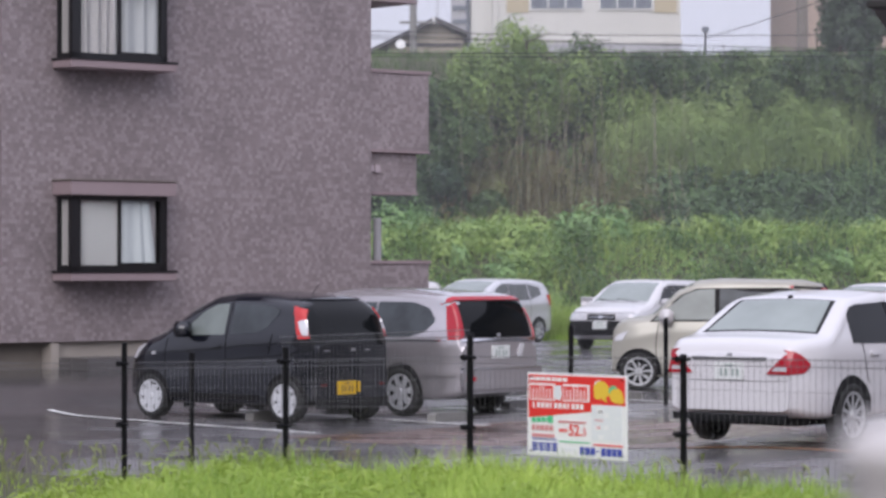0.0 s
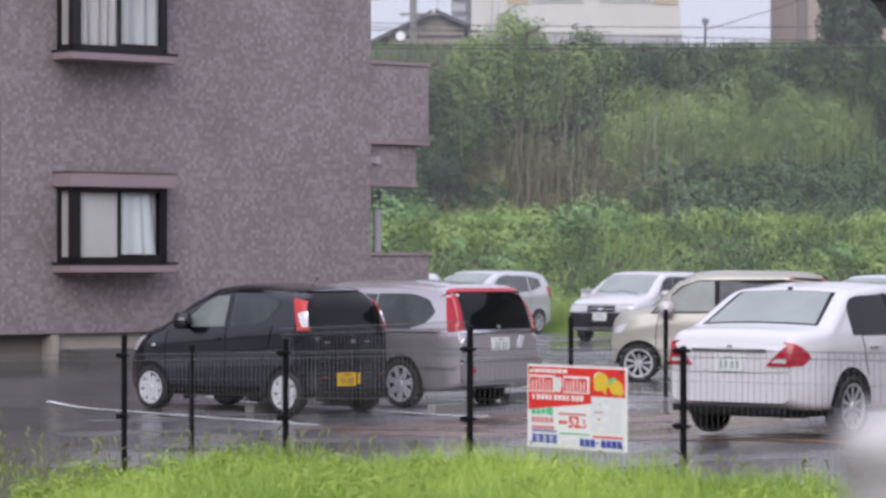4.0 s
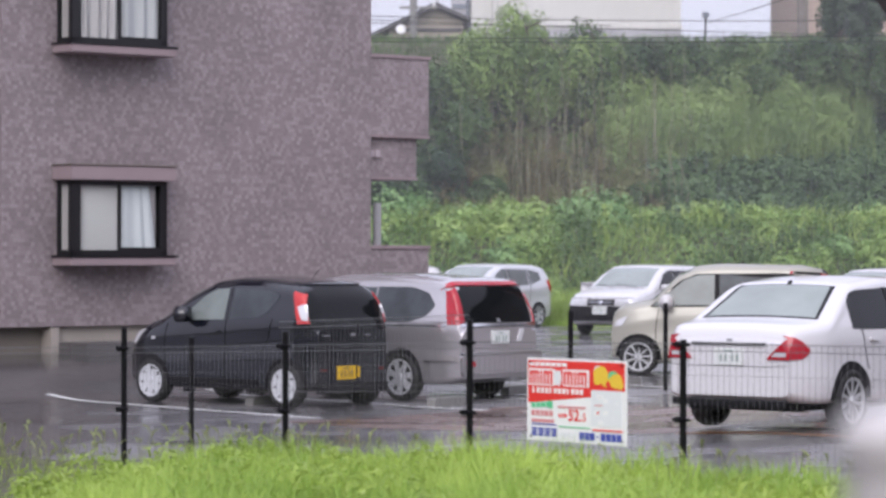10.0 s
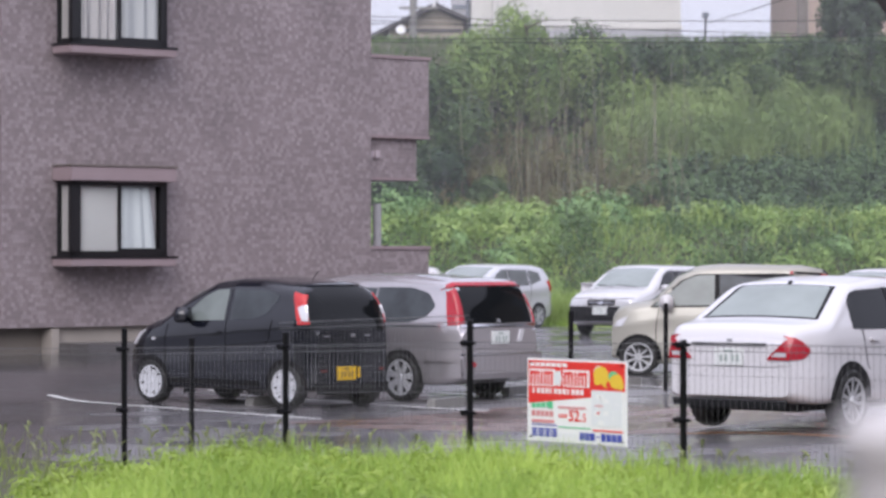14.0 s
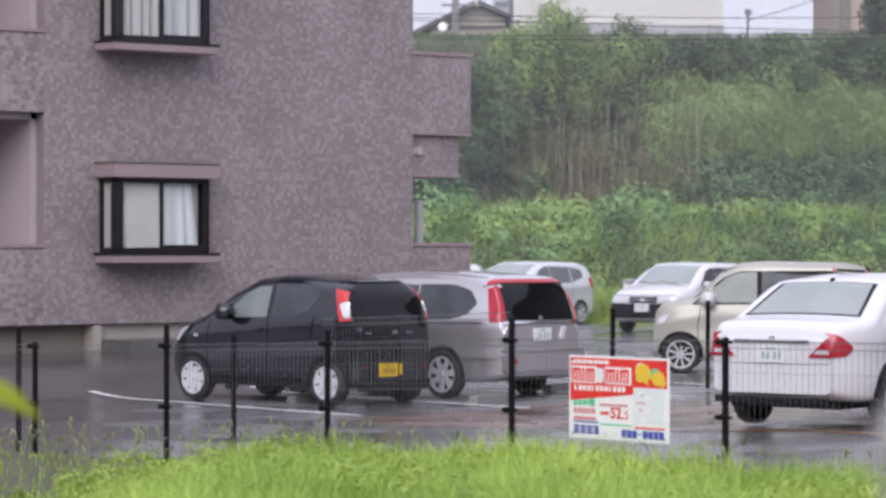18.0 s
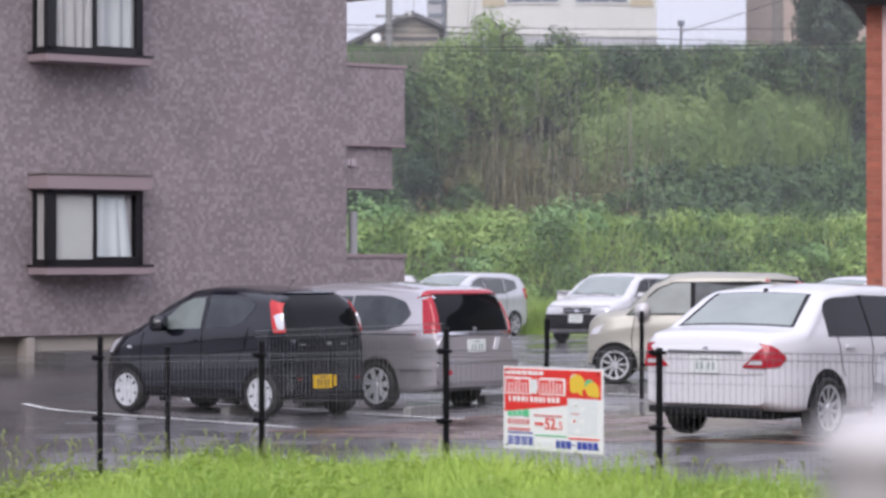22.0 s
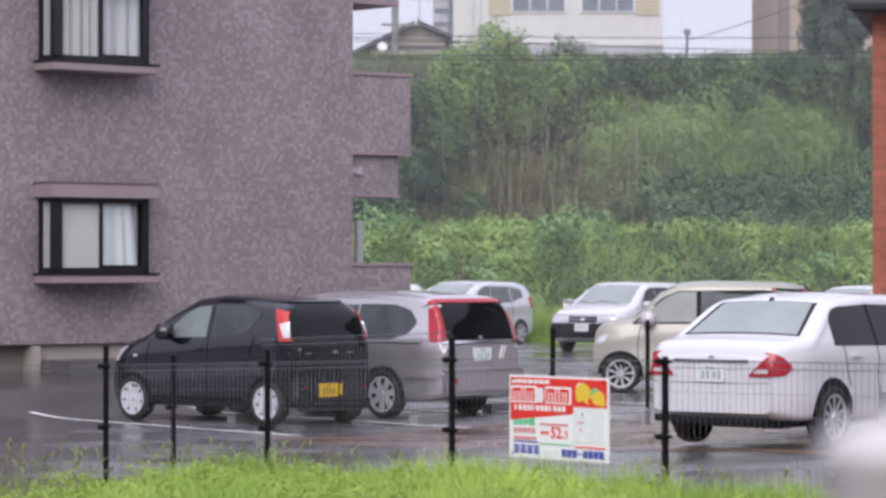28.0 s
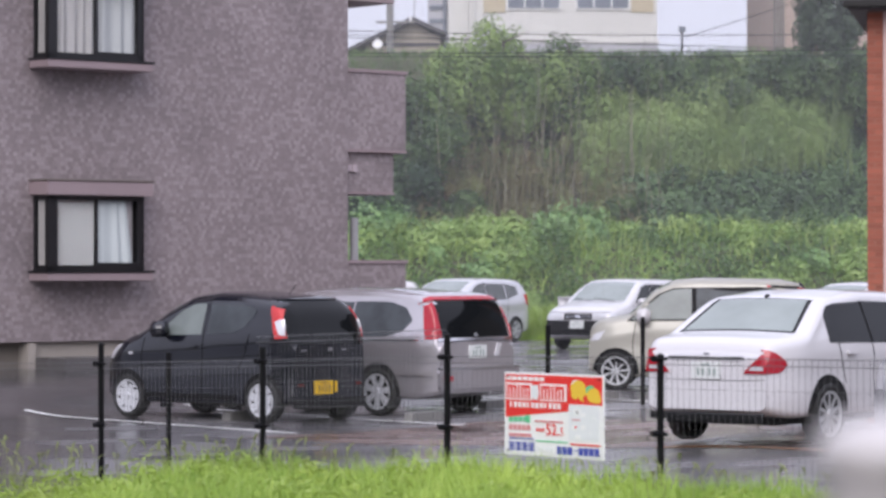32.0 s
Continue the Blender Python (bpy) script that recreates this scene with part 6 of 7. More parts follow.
    # x, y, height of the top over the lot, spread
    spots = [(-1.9, 87.0, 7.7, 1.3, L_BAMBOO), (-0.6, 86.8, 8.0, 1.4, L_TREE), (0.3, 87.6, 8.6, 1.2, L_BAMBOO), (1.2, 88.2, 9.6, 1.4, L_BAMBOO), (2.3, 88.6, 10.1, 1.2, L_BAMBOO), (3.2, 88.2, 9.35, 1.3, L_BAMBOO),
             (4.2, 88.6, 9.3, 1.3, L_TREE), (5.1, 88.4, 9.2, 1.2, L_BAMBOO), (6.2, 88.8, 9.0, 1.3, L_TREE), (7.3, 89.0, 8.9, 1.2, L_TREE), (8.3, 89.2, 8.8, 1.2, L_TREE), (9.4, 89.0, 9.0, 1.2, L_TREE),
             (10.4, 89.2, 8.85, 1.2, L_TREE), (11.5, 89.0, 8.7, 1.2, L_TREE), (12.6, 89.0, 8.9, 1.3, L_TREE), (13.8, 88.6, 9.0, 1.4, L_TREE), (15.2, 88.6, 9.1, 1.5, L_TREE),
             (-0.2, 86.2, 7.2, 1.3, L_TREE), (1.6, 88.4, 8.2, 1.2, L_TREE), (3.4, 88.6, 8.3, 1.2, L_TREE), (-1.6, 84.8, 5.0, 1.2, L_SHADE), (-0.1, 85.0, 5.2, 1.1, L_SHADE), (1.0, 84.8, 4.3, 0.9, L_TREE), (5.4, 85.0, 4.2, 0.9, L_TREE)]
    for k, (x, y, top, r, leaf) in enumerate(spots):
        h = (top - ground_z(x, y)) / 1.2
        tree(x, y, h, r, 100 + k, leaf, "bushy green bamboo clump on the bank" if leaf is L_BAMBOO else "dark green broadleaf tree on the bank", n=6500, size=0.065 if leaf is L_BAMBOO else 0.075, bare=0.25)
    for k, (x, y, h, r) in enumerate(((12.9, 94.5, 2.9, 0.8), (13.7, 94.0, 3.4, 1.0), (14.6, 94.5, 3.6, 1.1), (15.6, 94.0, 3.8, 1.2), (13.2, 92.5, 1.9, 0.8))):
        tree(x, y, h, r, 140 + k, L_DARK, "dark evergreen tree at the top of the bank", size=0.08, n=5000, bare=0.05)
    reeds("plateau_grass", 9000, -5, 18, 90.0, 95, 0.1, 0.35, 0.014, L_TREE, "rough green grass along the top of the bank", 53)
    reeds("tall_grass", 2600, 2.2, 4.0, 72.2, 74.0, 0.35, 1.05, 0.010, L_FEATHER, "light green tall grass at the foot of the bank", 57)
    reeds("short_grass", 9000, -1.0, 6.5, 71.9, 74.2, 0.08, 0.3, 0.008, L_GRASS, "short bright grass at the foot of the bank", 47)


build_bank()


# ---- buildings on the plateau ----
M_HOUSE = mat("house_render", (0.42, 0.37, 0.30), 0.8, vary=0.12)
M_ROOF = mat("dark_roof_tile", (0.06, 0.055, 0.06), 0.6, vary=0.25)
M_BLOCK = mat("white_render", (0.58, 0.575, 0.54), 0.7, vary=0.08, stain=0.6)
M_PANELB = mat("ochre_panel", (0.45, 0.39, 0.27), 0.7, vary=0.1)
M_GREYW = mat("grey_render", (0.40, 0.40, 0.42), 0.7, vary=0.12)
M_FARGLASS = mat("far_window_glass", (0.16, 0.18, 0.21), 0.1, vary=0.3, bump=0)
M_BROWN = mat("brown_render", (0.36, 0.28, 0.23), 0.8, vary=0.12)
M_CONC = mat("concrete", (0.20, 0.195, 0.185), 0.8, vary=0.25)
TOP = 8.9


def prism(bm, pts, y0, y1):
    """An upright slab: a polygon in xz, pushed along y."""
    a = [bm.verts.new((x, y0, z)) for x, z in pts]
    b = [bm.verts.new((x, y1, z)) for x, z in pts]
    bm.faces.new(a)
    bm.faces.new(list(reversed(b)))
    n = len(pts)
    for i in range(n):
        bm.faces.new((a[i], b[i], b[(i + 1) % n], a[(i + 1) % n]))
    bmesh.ops.recalc_face_normals(bm, faces=bm.faces)
    return bm


def build_plateau():
    h = empty("house", pose(0, 0, TOP), "small beige house with a dark tiled gable roof", "house")
    part("gable_wall", prism(bmesh.new(), [(-2.0, -0.6), (0.75, -0.6), (0.75, 1.35), (-0.29, 1.85), (-2.0, 1.05)], 108, 113), M_HOUSE, h)
    part("roof", prism(bmesh.new(), [(-2.75, 0.72), (-2.75, 0.84), (-0.29, 2.06), (0.95, 1.50), (0.95, 1.38), (-0.29, 1.88)], 107.5, 113.5), M_ROOF, h)
    part("wall_band", boxes((-1.75, 0.70, 107.93, 107.995, 1.0, 1.12)), M_ROOF, h)
    part("window", boxes((-1.5, 0.3, 107.93, 107.99, 0.15, 0.55)), M_FARGLASS, h)
    part("satellite_dish", rods([((-1.55, 107.4, 1.02), (-1.55, 107.34, 1.04), 0.18)], sides=20), M_WHITE, h, "white satellite dish")
    part("antenna", rods([((-0.2, 110, 1.9), (-0.2, 110, 3.2), 0.02), ((-0.6, 110, 3.0), (0.2, 110, 3.0), 0.015)]), M_GREYW, h)

    w = empty("apartment_building", pose(0, 0, TOP), "white three-storey apartment building with wide windows", "building")
    part("wall", boxes((2.0, 9.55, 118, 128, -0.6, 9.0)), M_BLOCK, w)
    part("base_band", boxes((2.0, 9.57, 117.94, 117.998, -0.6, 1.85)), M_GREYW, w)
    part("floor_ledge", boxes((1.95, 9.62, 117.9, 117.998, 1.86, 2.0)), M_BLOCK, w)
    part("wing", boxes((1.15, 1.995, 119, 128, -0.6, 9.0)), M_BLOCK, w)
    part("stair_tower", boxes((0.35, 1.14, 119.5, 128, -0.6, 9.0)), M_GREYW, w)
    for k in range(6):
        part("stair_slat", boxes((0.40, 1.10, 119.44, 119.498, 1.7 + 0.55 * k, 1.86 + 0.55 * k)), M_FARGLASS, w)
    part("drain_pipe", rods([((1.0, 119.3, -0.6), (1.0, 119.3, 8.0), 0.06)]), M_FARGLASS, w)
    for z in (3.2, 6.0):
        for x0, x1 in ((3.48, 5.68), (6.26, 8.45)):
            f = part("window", boxes((x0, x1, 117.93, 117.998, z, z + 1.3)), M_WHITE, w)
            for k in range(3):
                a = x0 + 0.06 + (x1 - x0 - 0.08) / 3 * k
                part("pane", boxes((a, a + (x1 - x0 - 0.08) / 3 - 0.06, 117.90, 117.929, z + 0.07, z + 1.23)), M_FARGLASS, f)
        for x0, x1 in ((2.55, 3.44), (8.49, 9.40)):
            part("wall_panel", boxes((x0, x1, 117.95, 117.998, z - 0.1, z + 1.4)), M_PANELB, w, "ochre wall panel")
    part("corner_pipe", rods([((2.2, 117.9, -0.6), (2.2, 117.9, 8.0), 0.05)]), M_BLOCK, w)

    k = empty("building", pose(0.85, 0, TOP), "brown rendered building at the top of the bank", "building")
    part("wall", boxes((12.75, 22, 112, 122, 0.4, 8)), M_BROWN, k)
    part("corner_pillar", boxes((12.68, 13.05, 111.9, 112.3, 0.4, 8)), M_FOUND, k)
    part("base", boxes((12.9, 22, 111.8, 122, -0.6, 0.38)), M_BLOCK, k, "white painted base")
    part("window", boxes((14.2, 15.4, 111.95, 111.998, 2.0, 3.2)), M_FARGLASS, k)
    g = empty("garden_wall", pose(0, 0, TOP), "low white wall at the top of the bank", "wall")
    part("wall", boxes((13.1, 14.4, 105.0, 105.15, -0.6, 0.38)), M_BLOCK, g)

    p = empty("utility_pole", pose(-1.08, 106.5, TOP), "grey concrete utility pole with a crossarm", "pole")
    part("pole", rods([((0, 0, -0.6), (0, 0, 6.5), 0.14, 0.11)], sides=12), M_CONC, p)
    part("crossarm", boxes((-0.5, 0.9, -0.05, 0.05, 1.72, 1.80)), M_CONC, p)
    part("insulator", rods([((0.75, 0, 1.8), (0.75, 0, 1.95), 0.05)]), M_WHITE, p)
    q = empty("lamp_post", pose(9.2, 103.0, TOP - 0.1), "thin dark lamp post with a square lantern", "lamp")
    part("pole", rods([((0, 0, 0), (0, 0, 1.25), 0.035)]), M_BLACKSTEEL, q)
    part("lantern", boxes((-0.12, 0.12, -0.12, 0.12, 1.22, 1.42), bevel=0.03), M_FARGLASS, q)
    part("plinth", boxes((-0.28, 0.28, -0.2, 0.2, -0.4, 0.22)), M_FOUND, q)
    for n, (a, b, sag) in enumerate((((-14, 100, 9.6), (24, 100, 9.15), 0.45), ((-14, 101, 10.35), (24, 101, 10.0), 0.4), ((-12, 99, 10.05), (24, 99, 9.0), 0.2), ((9.3, 104, 9.9), (14.5, 104, 11.6), 0.05), ((-3.2, 105, 10.0), (6, 105, 9.9), 0.05), ((-14, 83.5, 7.9), (24, 83.5, 7.95), 0.15), ((-14, 83.9, 8.0), (24, 83.9, 8.25), 0.2))):
        cu = bpy.data.curves.new("cable", "CURVE")
        cu.dimensions, cu.bevel_depth = "3D", 0.014
        sp = cu.splines.new("POLY")
        sp.points.add(24)
        for i in range(25):
            f = i / 24
            v = Vector(a).lerp(Vector(b), f)
            sp.points[i].co = (v.x, v.y, v.z - sag * 4 * f * (1 - f), 1)
        cu.materials.append(M_BLACKSTEEL)
        tagged(new("cable", cu), "thin dark overhead cable strung between poles", "cable", "overhead cables")


build_plateau()


# ---- brick building, pole and the pale stand-in at the near side ----
M_BRICK = mat("red_brick", (0.31, 0.09, 0.052), 0.7, vary=0.25, object_random=0.5)
M_MORTAR = mat("mortar", (0.30, 0.13, 0.09), 0.9, vary=0.2)
M_PINK = mat("pink_trim", (0.55, 0.40, 0.38), 0.6, vary=0.12)
M_POLE = mat("dark_wet_concrete", (0.022, 0.021, 0.020), 0.6, vary=0.25, spec=0.25)


def build_right():
    b = empty("brick_building", Matrix.Translation((6.09, 40.0, 0)) @ pose(0, 0, 0, 0, 0, -12) @ Matrix.Translation((-6.09, -40.0, 0)), "red brick building with a pale pink corner trim", "building")
    part("wall", boxes((6.105, 6.40, 39.993, 46, -0.1, 5.3)), M_MORTAR, b)
    part("front_wall", boxes((6.53, 14, 40.1, 46, -0.1, 5.3)), M_FOUND, b)
    part("corner_trim", boxes((6.32, 6.45, 39.965, 40.1, -0.1, 5.3), bevel=0.01), M_PINK, b, "pale pink corner trim")
    part("drain_pipe", rods([((6.49, 39.96, -0.1), (6.49, 39.96, 5.3), 0.035)]), M_CONC, b)
    part("roof", boxes((5.86, 14.3, 39.6, 46.3, 5.3, 5.48), bevel=0.02), M_ROOF, b)
    part("gutter", boxes((5.80, 14.3, 39.5, 39.6, 5.32, 5.42), bevel=0.02), M_POLE, b)
    for z in (0.5, 2.9):
        w = part("window", boxes((6.70, 8.6, 40.06, 40.098, z, z + 1.9)), M_ALU, b)
        part("pane", boxes((6.78, 7.6, 40.04, 40.059, z + 0.08, z + 1.82), (7.7, 8.52, 40.04, 40.059, z + 0.08, z + 1.82)), M_FARGLASS, w)
    bm = boxes((0, 0.205, 0, 0.05, 0, 0.066), bevel=0.006)
    me = bpy.data.meshes.new("brick")
    bm.to_mesh(me)
    bm.free()
    bm = boxes((0, 0.098, 0, 0.05, 0, 0.066), bevel=0.006)
    half = bpy.data.meshes.new("brick")
    bm.to_mesh(half)
    bm.free()
    me.materials.append(M_BRICK)
    half.materials.append(M_BRICK)
    for k in range(70):
        z = 0.0 + 0.0755 * k
        for d, x in ((me, 6.10),) if k % 2 else ((half, 6.10), (half, 6.208)):
            o = new("brick", d)
            o.parent = b
            o.location = (x, 39.985 + 0.004 * math.sin(k * 2.3 + x), z)

    p = empty("utility_pole", pose(3.51, 20.6, 0), "dark wet utility pole with two steel straps", "pole")
    part("pole", rods([((0, 0, 0.1), (0, 0, 9.0), 0.16, 0.135)], sides=28), M_POLE, p)
    for z in (1.72, 2.66):
        part("strap", rods([((0, 0, z - 0.02), (0, 0, z + 0.02), 0.166, 0.166)], sides=28), M_ALLOY, p)

    # stand-in for an unidentified pale thing near the lens, placed to fit the view
    g = empty("gatepost", pose(0.292, 1.8, 0.359), "slim pale post with a rounded cap, standing in for a blurred near object", "post")
    bm = boxes((-0.042, 0.042, -0.042, 0.042, -0.05, 1.365), bevel=0.01)
    part("shaft", bm, mat("grey_painted_post", (0.44, 0.42, 0.41), 0.5, vary=0.1), g)
    bm = bmesh.new()
    bmesh.ops.create_uvsphere(bm, u_segments=24, v_segments=12, radius=0.052)
    bmesh.ops.transform(bm, matrix=Matrix.Translation((0, 0, 1.375)) @ Matrix.Diagonal((1, 1, 0.5, 1)), verts=bm.verts)
    for f in bm.faces:
        f.smooth = True
    part("cap", bm, mat("white_gloss", (0.54, 0.515, 0.505), 0.4, vary=0.04), g)


build_right()


# ---- markings and wheel stops on the lot ----
M_BAND = mat("brown_reflection", (0.165, 0.11, 0.095), 0.24, vary=0.35, grain=30, stain=0.8, bump=0.25, rough_vary=0.2)
M_ORANGE = mat("faded_orange_paint", (0.36, 0.16, 0.07), 0.5, vary=0.3)


def ribbon(name, left, right, material, label, lift, n=40, m=6, category="marking"):
    lo, up = resample(left, n), resample(right, n)
    verts, faces = [], []
    for i in range(n):
        for j in range(m):
            f = j / (m - 1)
            x, y = lo[i][0] + (up[i][0] - lo[i][0]) * f, lo[i][1] + (up[i][1] - lo[i][1]) * f
            verts.append((x, y, ground_z(x, y) + lift))
    faces = [(i * m + j, i * m + j + 1, (i + 1) * m + j + 1, (i + 1) * m + j) for i in range(n - 1) for j in range(m - 1)]
    me = mesh_from(name, verts, faces, True)
    bm = bmesh.new()
    bm.from_mesh(me)
    bmesh.ops.recalc_face_normals(bm, faces=bm.faces)
    if sum(f.normal.z for f in bm.faces) < 0:
        bmesh.ops.reverse_faces(bm, faces=bm.faces)
    bm.to_mesh(me)
    bm.free()
    return tagged(put_mesh(name, me, material), label, category, kind="structure")


def build_markings():
    axis, across = Vector((-0.635, 0.7725)), Vector((0.7725, 0.635))
    start = Vector((-1.40, 33.4))
    for k in range(5):
        a = start + across * 2.5 * k
        b = a + axis * 5.8
        w = across * 0.055
        ribbon("bay_line", [tuple(a - w), tuple(b - w)], [tuple(a + w), tuple(b + w)], M_LINE, "worn white parking bay line on the asphalt", 0.006, 30, 2)
    # brown strip fitted to the view, its colour standing in for reflections
    ribbon("reflection_band", [(-1.9, 32.0), (-0.5, 30.2), (0.7, 30.1), (2.1, 29.4), (5.2, 27.6)], [(-1.9, 32.4), (-0.5, 34.0), (0.8, 35.6), (2.5, 34.8), (5.2, 30.0)], M_BAND, "reddish-brown strip over the wet asphalt, its colour standing in for reflections", 0.004)
    ribbon("orange_line", [(2.30, 29.10), (2.75, 28.72), (3.4, 28.05), (4.6, 27.0)], [(2.36, 29.22), (2.85, 28.84), (3.5, 28.17), (4.7, 27.12)], M_ORANGE, "faded orange line on the wet ground", 0.008, 20, 2)
    for x, y, rz in ((2.5, 40.4, 140), (-2.2, 36.5, 140), (0.05, 36.1, 140), (-2.3, 40.9, 140), (1.0, 38.6, 140)):
        bm = prism(bmesh.new(), [(-0.30, 0), (0.30, 0), (0.29, 0.09), (0.26, 0.11), (-0.26, 0.11), (-0.29, 0.09)], -0.07, 0.07)
        me = bpy.data.meshes.new("wheel_stop")
        bm.to_mesh(me)
        bm.free()
        o = put_mesh("wheel_stop", me, M_CONC)
        o.matrix_basis = pose(x, y, ground_z(x, y), 0, 0, rz - 90)
        tagged(o, "low concrete wheel stop on the asphalt", "wheel stop", "wheel stops")


build_markings()


# ---- the letting board on the fence ----
def build_sign():
    S_W, S_H = 0.945, 0.56
    # stands on the fence's face: x along the fence, z up, y into the fence
    m = Matrix.Translation((*(F0 + FD * -0.862 + Vector((-0.743, -0.669)) * 0.04), 0.845)) @ pose(0, 0, 0, 0, 0, math.degrees(math.atan2(FD.y, FD.x)))
    s = empty("advertising_board", m, "red and white letting board wired to the mesh fence", "sign")
    W, H = S_W / 2, S_H / 2
    mats = {k: mat("print_" + k, c, 0.45, vary=0.06, bump=0) for k, c in dict(white=(0.78, 0.78, 0.78), red=(0.72, 0.035, 0.03), blue=(0.05, 0.07, 0.36), green=(0.10, 0.50, 0.25), yellow=(0.75, 0.50, 0.05), pale=(0.70, 0.72, 0.74), pink=(0.62, 0.25, 0.26)).items()}
    part("board", boxes((-W, W, -0.006, 0.006, -H, H), bevel=0.003), mats["white"], s)

    def flat(name, pts, colour, lift, label=""):
        bm = prism(bmesh.new(), [((x - 0.5) * S_W, (0.5 - y) * S_H) for x, y in pts], -0.006 - lift, -0.0065)
        return part(name, bm, mats[colour], s, label)

    def bar(x0, x1, y0, y1, colour, lift=0.004, name="print_bar"):
        return flat(name, [(x0, y0), (x1, y0), (x1, y1), (x0, y1)], colour, lift)

    flat("red_field", [(0.015, 0.025), (0.985, 0.025), (0.985, 0.36), (0.66, 0.36), (0.66, 0.44), (0.015, 0.545)], "red", 0.002)
    for k in range(7):
        bar(0.03 + k * 0.056, 0.075 + k * 0.056, 0.05, 0.095, "white")
    # the maker's mark as plain shapes: two groups of upright strokes
    for x0 in (0.025, 0.37):
        bar(x0, x0 + 0.265, 0.125, 0.33, "white", 0.003, "mark_field")
        for k in range(7):
            a = x0 + 0.012 + k * 0.035
            bar(a, a + 0.02, 0.155 if k % 3 else 0.15, 0.315, "red", 0.005, "mark_stroke")
        bar(x0 + 0.015, x0 + 0.10, 0.15, 0.185, "red", 0.0055, "mark_stroke")
        bar(x0 + 0.155, x0 + 0.24, 0.15, 0.185, "red", 0.0055, "mark_stroke")
    flat("mark_field", [(0.29, 0.15), (0.345, 0.14), (0.36, 0.24), (0.34, 0.33), (0.295, 0.31), (0.285, 0.22)], "pale", 0.0045)
    for k in range(12):
        bar(0.06 + k * 0.044, 0.06 + k * 0.044 + (0.03 if k % 4 else 0.018), 0.355, 0.42, "white")
    for cx, cy, r, colour in ((0.75, 0.17, 0.075, "yellow"), (0.73, 0.13, 0.05, "pale"), (0.81, 0.24, 0.06, "yellow"), (0.90, 0.24, 0.065, "yellow"), (0.87, 0.18, 0.045, "green"), (0.94, 0.29, 0.035, "yellow"), (0.72, 0.24, 0.04, "yellow"), (0.83, 0.28, 0.03, "red")):
        flat("print_fruit", [(cx + r * math.cos(a * 0.524), cy + r * 1.35 * math.sin(a * 0.524)) for a in range(12)], colour, 0.003 + 0.0004 * (cx * 10 % 5))
    for k in range(4):
        bar(0.05 + k * 0.05, 0.09 + k * 0.05, 0.54 - 0.005 * k, 0.60 - 0.005 * k, "green")
    bar(0.22, 0.265, 0.51, 0.60, "green", 0.005)
    for k in range(5):
        bar(0.05 + k * 0.046, 0.085 + k * 0.046, 0.63, 0.695, "pink")
    bar(0.05, 0.28, 0.735, 0.775, "pink")
    bar(0.32, 0.60, 0.565, 0.59, "pink")
    for k in range(3):
        bar(0.33 + k * 0.03, 0.35 + k * 0.03, 0.66, 0.70, "red")
    bar(0.655, 0.955, 0.355, 0.775, "pale", 0.003, "map_field")
    rng = random.Random(4)
    for k in range(16):
        x, y = rng.uniform(0.67, 0.92), rng.uniform(0.38, 0.74)
        bar(x, x + rng.choice((0.006, 0.05)), y, y + rng.choice((0.006, 0.05)), "white", 0.004, "map_line")
    bar(0.69, 0.77, 0.53, 0.545, "pink", 0.005)
    bar(0.715, 0.735, 0.61, 0.635, "red", 0.005)
    bar(0.05, 0.305, 0.79, 0.805, "blue")
    bar(0.33, 0.64, 0.805, 0.82, "green")
    bar(0.67, 0.965, 0.82, 0.84, "red")
    for k in range(4):
        for j in range(3):
            bar(0.05 + k * 0.068, 0.108 + k * 0.068, 0.84 + j * 0.036, 0.86 + j * 0.036, "blue")
        bar(0.075 + k * 0.068, 0.085 + k * 0.068, 0.835, 0.945, "blue", 0.005)
    for k in range(4):
        bar(0.34 + k * 0.045, 0.365 + k * 0.045, 0.88, 0.93, "pale")
    for k in range(8):
        if k != 3:
            bar(0.54 + k * 0.053, 0.583 + k * 0.053, 0.865, 0.955, "blue")
    bar(0.70, 0.735, 0.90, 0.915, "blue")
    t = bpy.data.curves.new("price", "FONT")
    t.body, t.size, t.extrude, t.align_x = "52.", 0.105, 0.001, "LEFT"
    t.offset = 0.002
    o = new("price", t)
    o.parent = s
    o.matrix_basis = Matrix.Translation(((0.425 - 0.5) * S_W, -0.0085, (0.5 - 0.735) * S_H)) @ pose(0, 0, 0, 90)
    t.materials.append(mats["red"])
    t = bpy.data.curves.new("price", "FONT")
    t.body, t.size, t.extrude, t.align_x = "5", 0.078, 0.001, "LEFT"
    o = new("price", t)
    o.parent = s
    o.matrix_basis = Matrix.Translation(((0.565 - 0.5) * S_W, -0.0085, (0.5 - 0.735) * S_H)) @ pose(0, 0, 0, 90)
    t.materials.append(mats["red"])
    for x in (-W + 0.04, W - 0.04):
        for z in (-H + 0.03, H - 0.03):
            part("wire_tie", boxes((x - 0.012, x + 0.012, -0.012, 0.04, z - 0.004, z + 0.004)), M_BLACKSTEEL, s)


build_sign()


# ---- the shrub beside the camera, whose leaves sway ----
L_NEAR = leaf_mat("near_leaf", (0.24, 0.30, 0.01), (0.46, 0.50, 0.02), 0.45, 2.0)
L_YELLOW = leaf_mat("yellow_leaf", (0.34, 0.30, 0.01), (0.50, 0.43, 0.02), 0.45, 2.0)


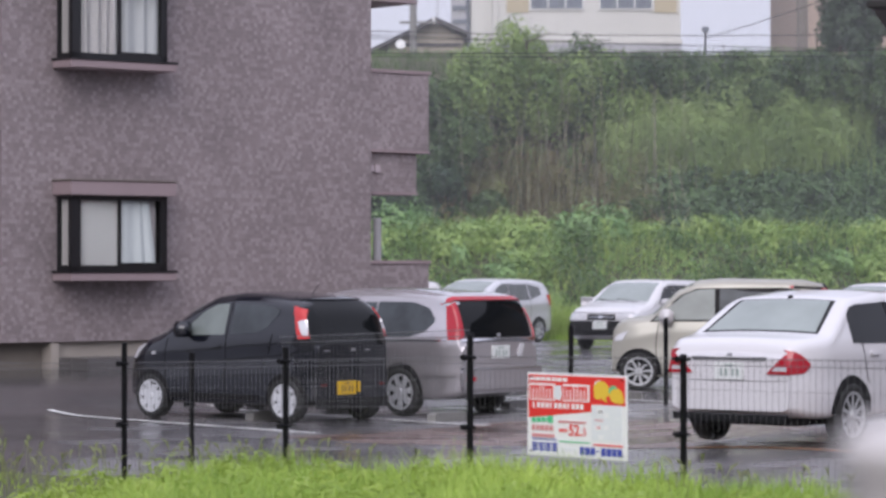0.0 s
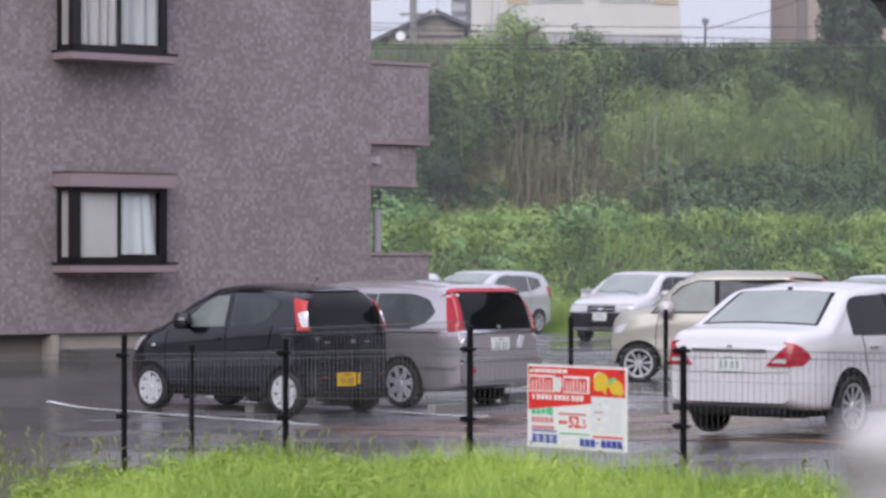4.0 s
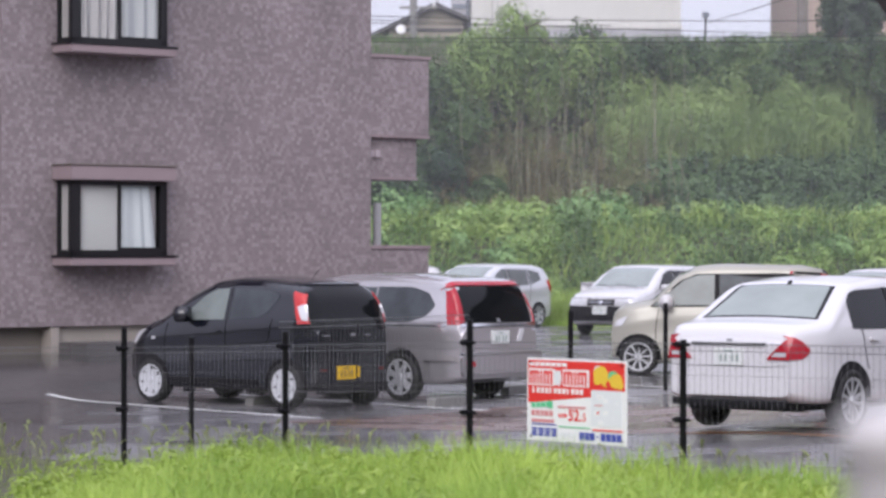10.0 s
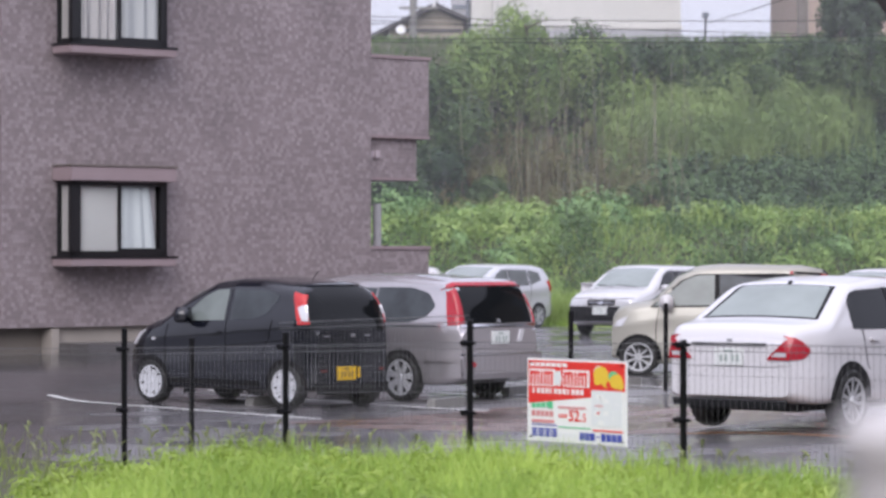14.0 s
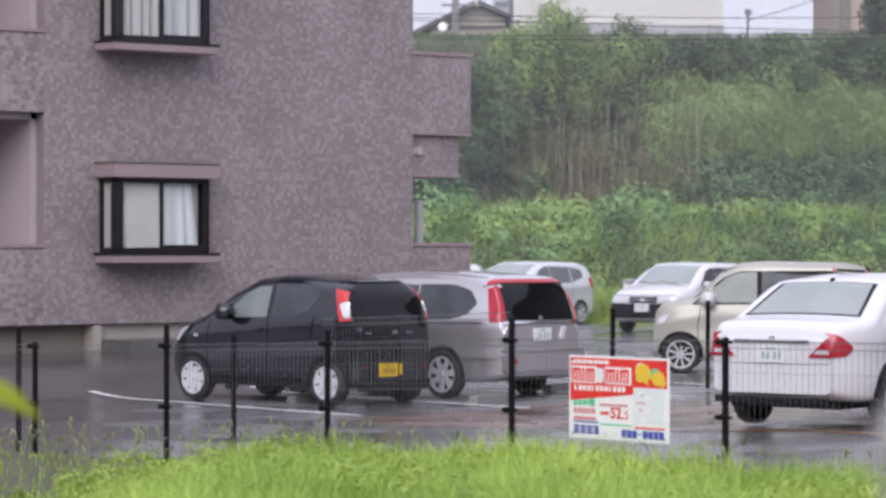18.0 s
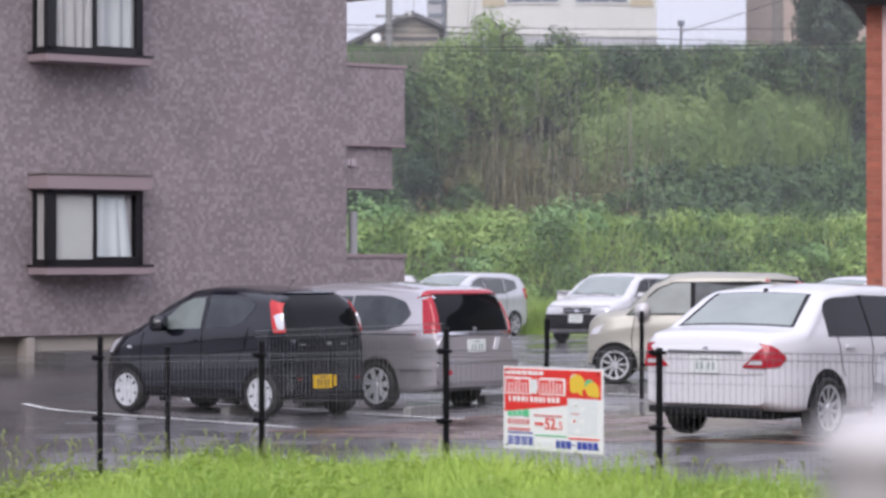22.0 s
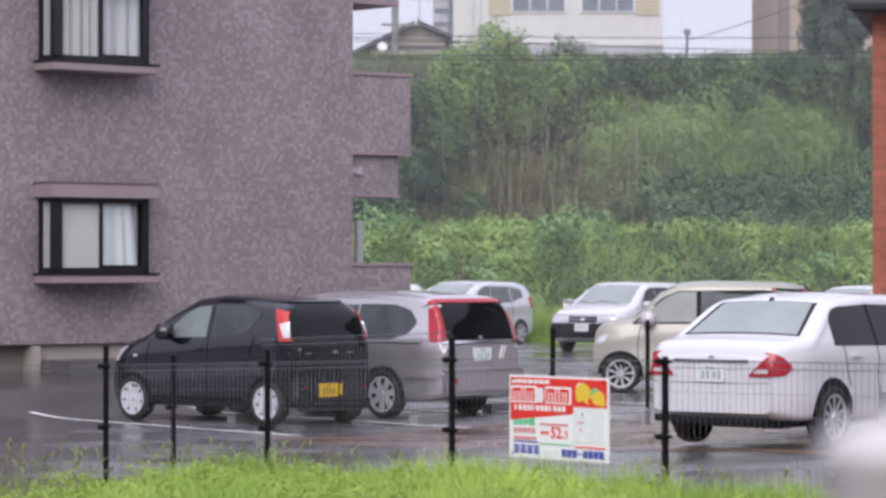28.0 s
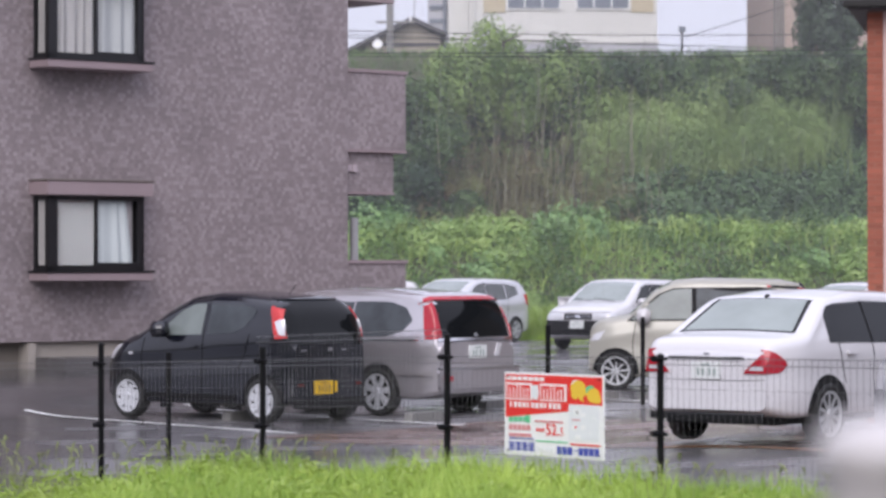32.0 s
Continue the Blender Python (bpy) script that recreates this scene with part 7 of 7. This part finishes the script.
def big_leaf(name, parent, material, length, width):
    n = 9
    verts, faces = [], []
    for i in range(n):
        f = i / (n - 1)
        w = width * math.sin(math.pi * min(0.999, f) ** 0.8) ** 0.9 / 2 + 0.001
        z = 0.02 * math.sin(f * 3.0) - 0.03 * f * f
        for s, up in ((-1, 0.012), (0, 0.0), (1, 0.012)):
            verts.append((f * length, s * w * 0.5, z + s * w * 0.8 * 0.9 + up * 0))
    faces = [(i * 3 + j, i * 3 + j + 1, (i + 1) * 3 + j + 1, (i + 1) * 3 + j) for i in range(n - 1) for j in range(2)]
    o = put_mesh(name, mesh_from(name, verts, faces, True), material, parent)
    o.modifiers.new("thickness", "SOLIDIFY").thickness = 0.0008
    return o


SHRUB = empty("shrub", pose(-1.31, 5.0, 0.375), "young shrub with large yellow-green leaves beside the camera", "shrub")
part("stem", rods([((0, 0, -0.05), (0.06, 0, 0.7), 0.012, 0.010), ((0.06, 0, 0.7), (0.10, 0.02, 1.35), 0.010, 0.008), ((0.10, 0.02, 1.35), (0.16, 0, 2.0), 0.008, 0.005),
      ((0.10, 0.02, 1.3), (0.40, 0, 1.23), 0.005, 0.003), ((0.16, 0, 2.0), (0.50, 0, 1.92), 0.005, 0.003)], sides=7), M_STEM, SHRUB)
LEAF_A = big_leaf("leaf", SHRUB, L_NEAR, 0.16, 0.055)
LEAF_B = big_leaf("leaf", SHRUB, L_YELLOW, 0.14, 0.09)
for k, (x, z, a) in enumerate(((0.08, 0.8, 200), (0.05, 1.1, 160), (0.1, 1.5, 190), (0.14, 1.8, 170))):
    o = big_leaf("leaf", SHRUB, L_NEAR, 0.15, 0.06)
    o.matrix_basis = pose(x, 0, z, 0, 10, a)


# ---- falling drizzle, and sheets for haze ----
def rain(name, n, x0, x1, y0, y1, top, long, wide, seed):
    """Thin streaks of falling drops, spread through a tall column that sinks past the camera."""
    rng = np.random.default_rng(seed)
    y = y0 + (y1 - y0) * rng.random(n)
    x = rng.uniform(-0.19, 0.19, n) * y if x0 is None else rng.uniform(x0, x1, n)
    z = rng.uniform(0, top, n)
    ln = rng.uniform(0.6, 1.3, n) * long
    w = rng.uniform(0.6, 1.3, n) * wide / 2
    lean = rng.normal(0.02, 0.012, n) * ln
    v = np.stack([np.stack([x - w, y, z], 1), np.stack([x + w, y, z], 1), np.stack([x + w + lean, y, z + ln], 1), np.stack([x - w + lean, y, z + ln], 1)], 1).reshape(-1, 3)
    me = bpy.data.meshes.new(name)
    me.vertices.add(4 * n)
    me.vertices.foreach_set("co", v.ravel())
    me.loops.add(4 * n)
    me.loops.foreach_set("vertex_index", np.arange(4 * n, dtype=np.int32))
    me.polygons.add(n)
    me.polygons.foreach_set("loop_start", np.arange(0, 4 * n, 4, dtype=np.int32))
    me.update(calc_edges=True)
    return tagged(put_mesh(name, me, M_RAIN), "fine drizzle falling in thin pale streaks", "rain", kind="stuff")


M_RAIN = veil_mat("rain_drop", 0.10)
RAIN = rain("rain", 16000, None, None, 45, 85, 112, 0.55, 0.012, 71)
# pale see-through sheets across the view, added to give the bank its haze
M_HAZE = veil_mat("haze_veil", 0.034)
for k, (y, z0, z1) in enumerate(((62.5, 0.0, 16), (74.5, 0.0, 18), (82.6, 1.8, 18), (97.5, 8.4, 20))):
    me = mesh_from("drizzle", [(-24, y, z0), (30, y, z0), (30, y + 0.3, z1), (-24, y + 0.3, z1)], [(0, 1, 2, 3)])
    tagged(put_mesh("drizzle", me, M_HAZE), "thin pale see-through sheet that stands in for haze", "rain", kind="stuff")


def motions():
    # the drizzle sinks at three metres a second
    walk(RAIN, [(0, pose(0, 0, 0)), (32.0, pose(0, 0, -96))])
    # the leaf at the edge of the verge nods in the rain
    nods = [(0, 0), (5, -8), (10, 6), (15.5, 34), (17.5, 0), (17.7, 6), (17.9, 8), (18.2, -4), (18.4, 14), (18.6, 34), (18.8, -20), (19.0, -16), (19.2, 4), (19.4, -24), (19.8, 6), (21, -6), (24, 8), (28, -8), (32, 0)]
    walk(LEAF_A, [(t, pose(0.40, 0, 1.23 - 0.00096 * d, 0, 6 + d * 0.25, 0)) for t, d in nods])
    # the yellow leaf above swings in and out
    sways = [(0, 1.0), (4.5, 1.0), (5.5, 0.0), (5.8, 0.9), (6.0, 0.45), (6.2, 0.9), (6.5, 1.0), (7.0, 0.12), (7.5, 0.8), (8.0, 0.55), (8.5, 1.0), (15, 1.0), (20, 1.0), (22, 0.9), (22.5, 0.5), (23, 0.3), (23.5, 0.6), (24, 1.0), (32, 1.0)]
    walk(LEAF_B, [(t, pose(0.50, 0, 1.915, 0, -75 * k + 22, 0)) for t, k in sways])


motions()
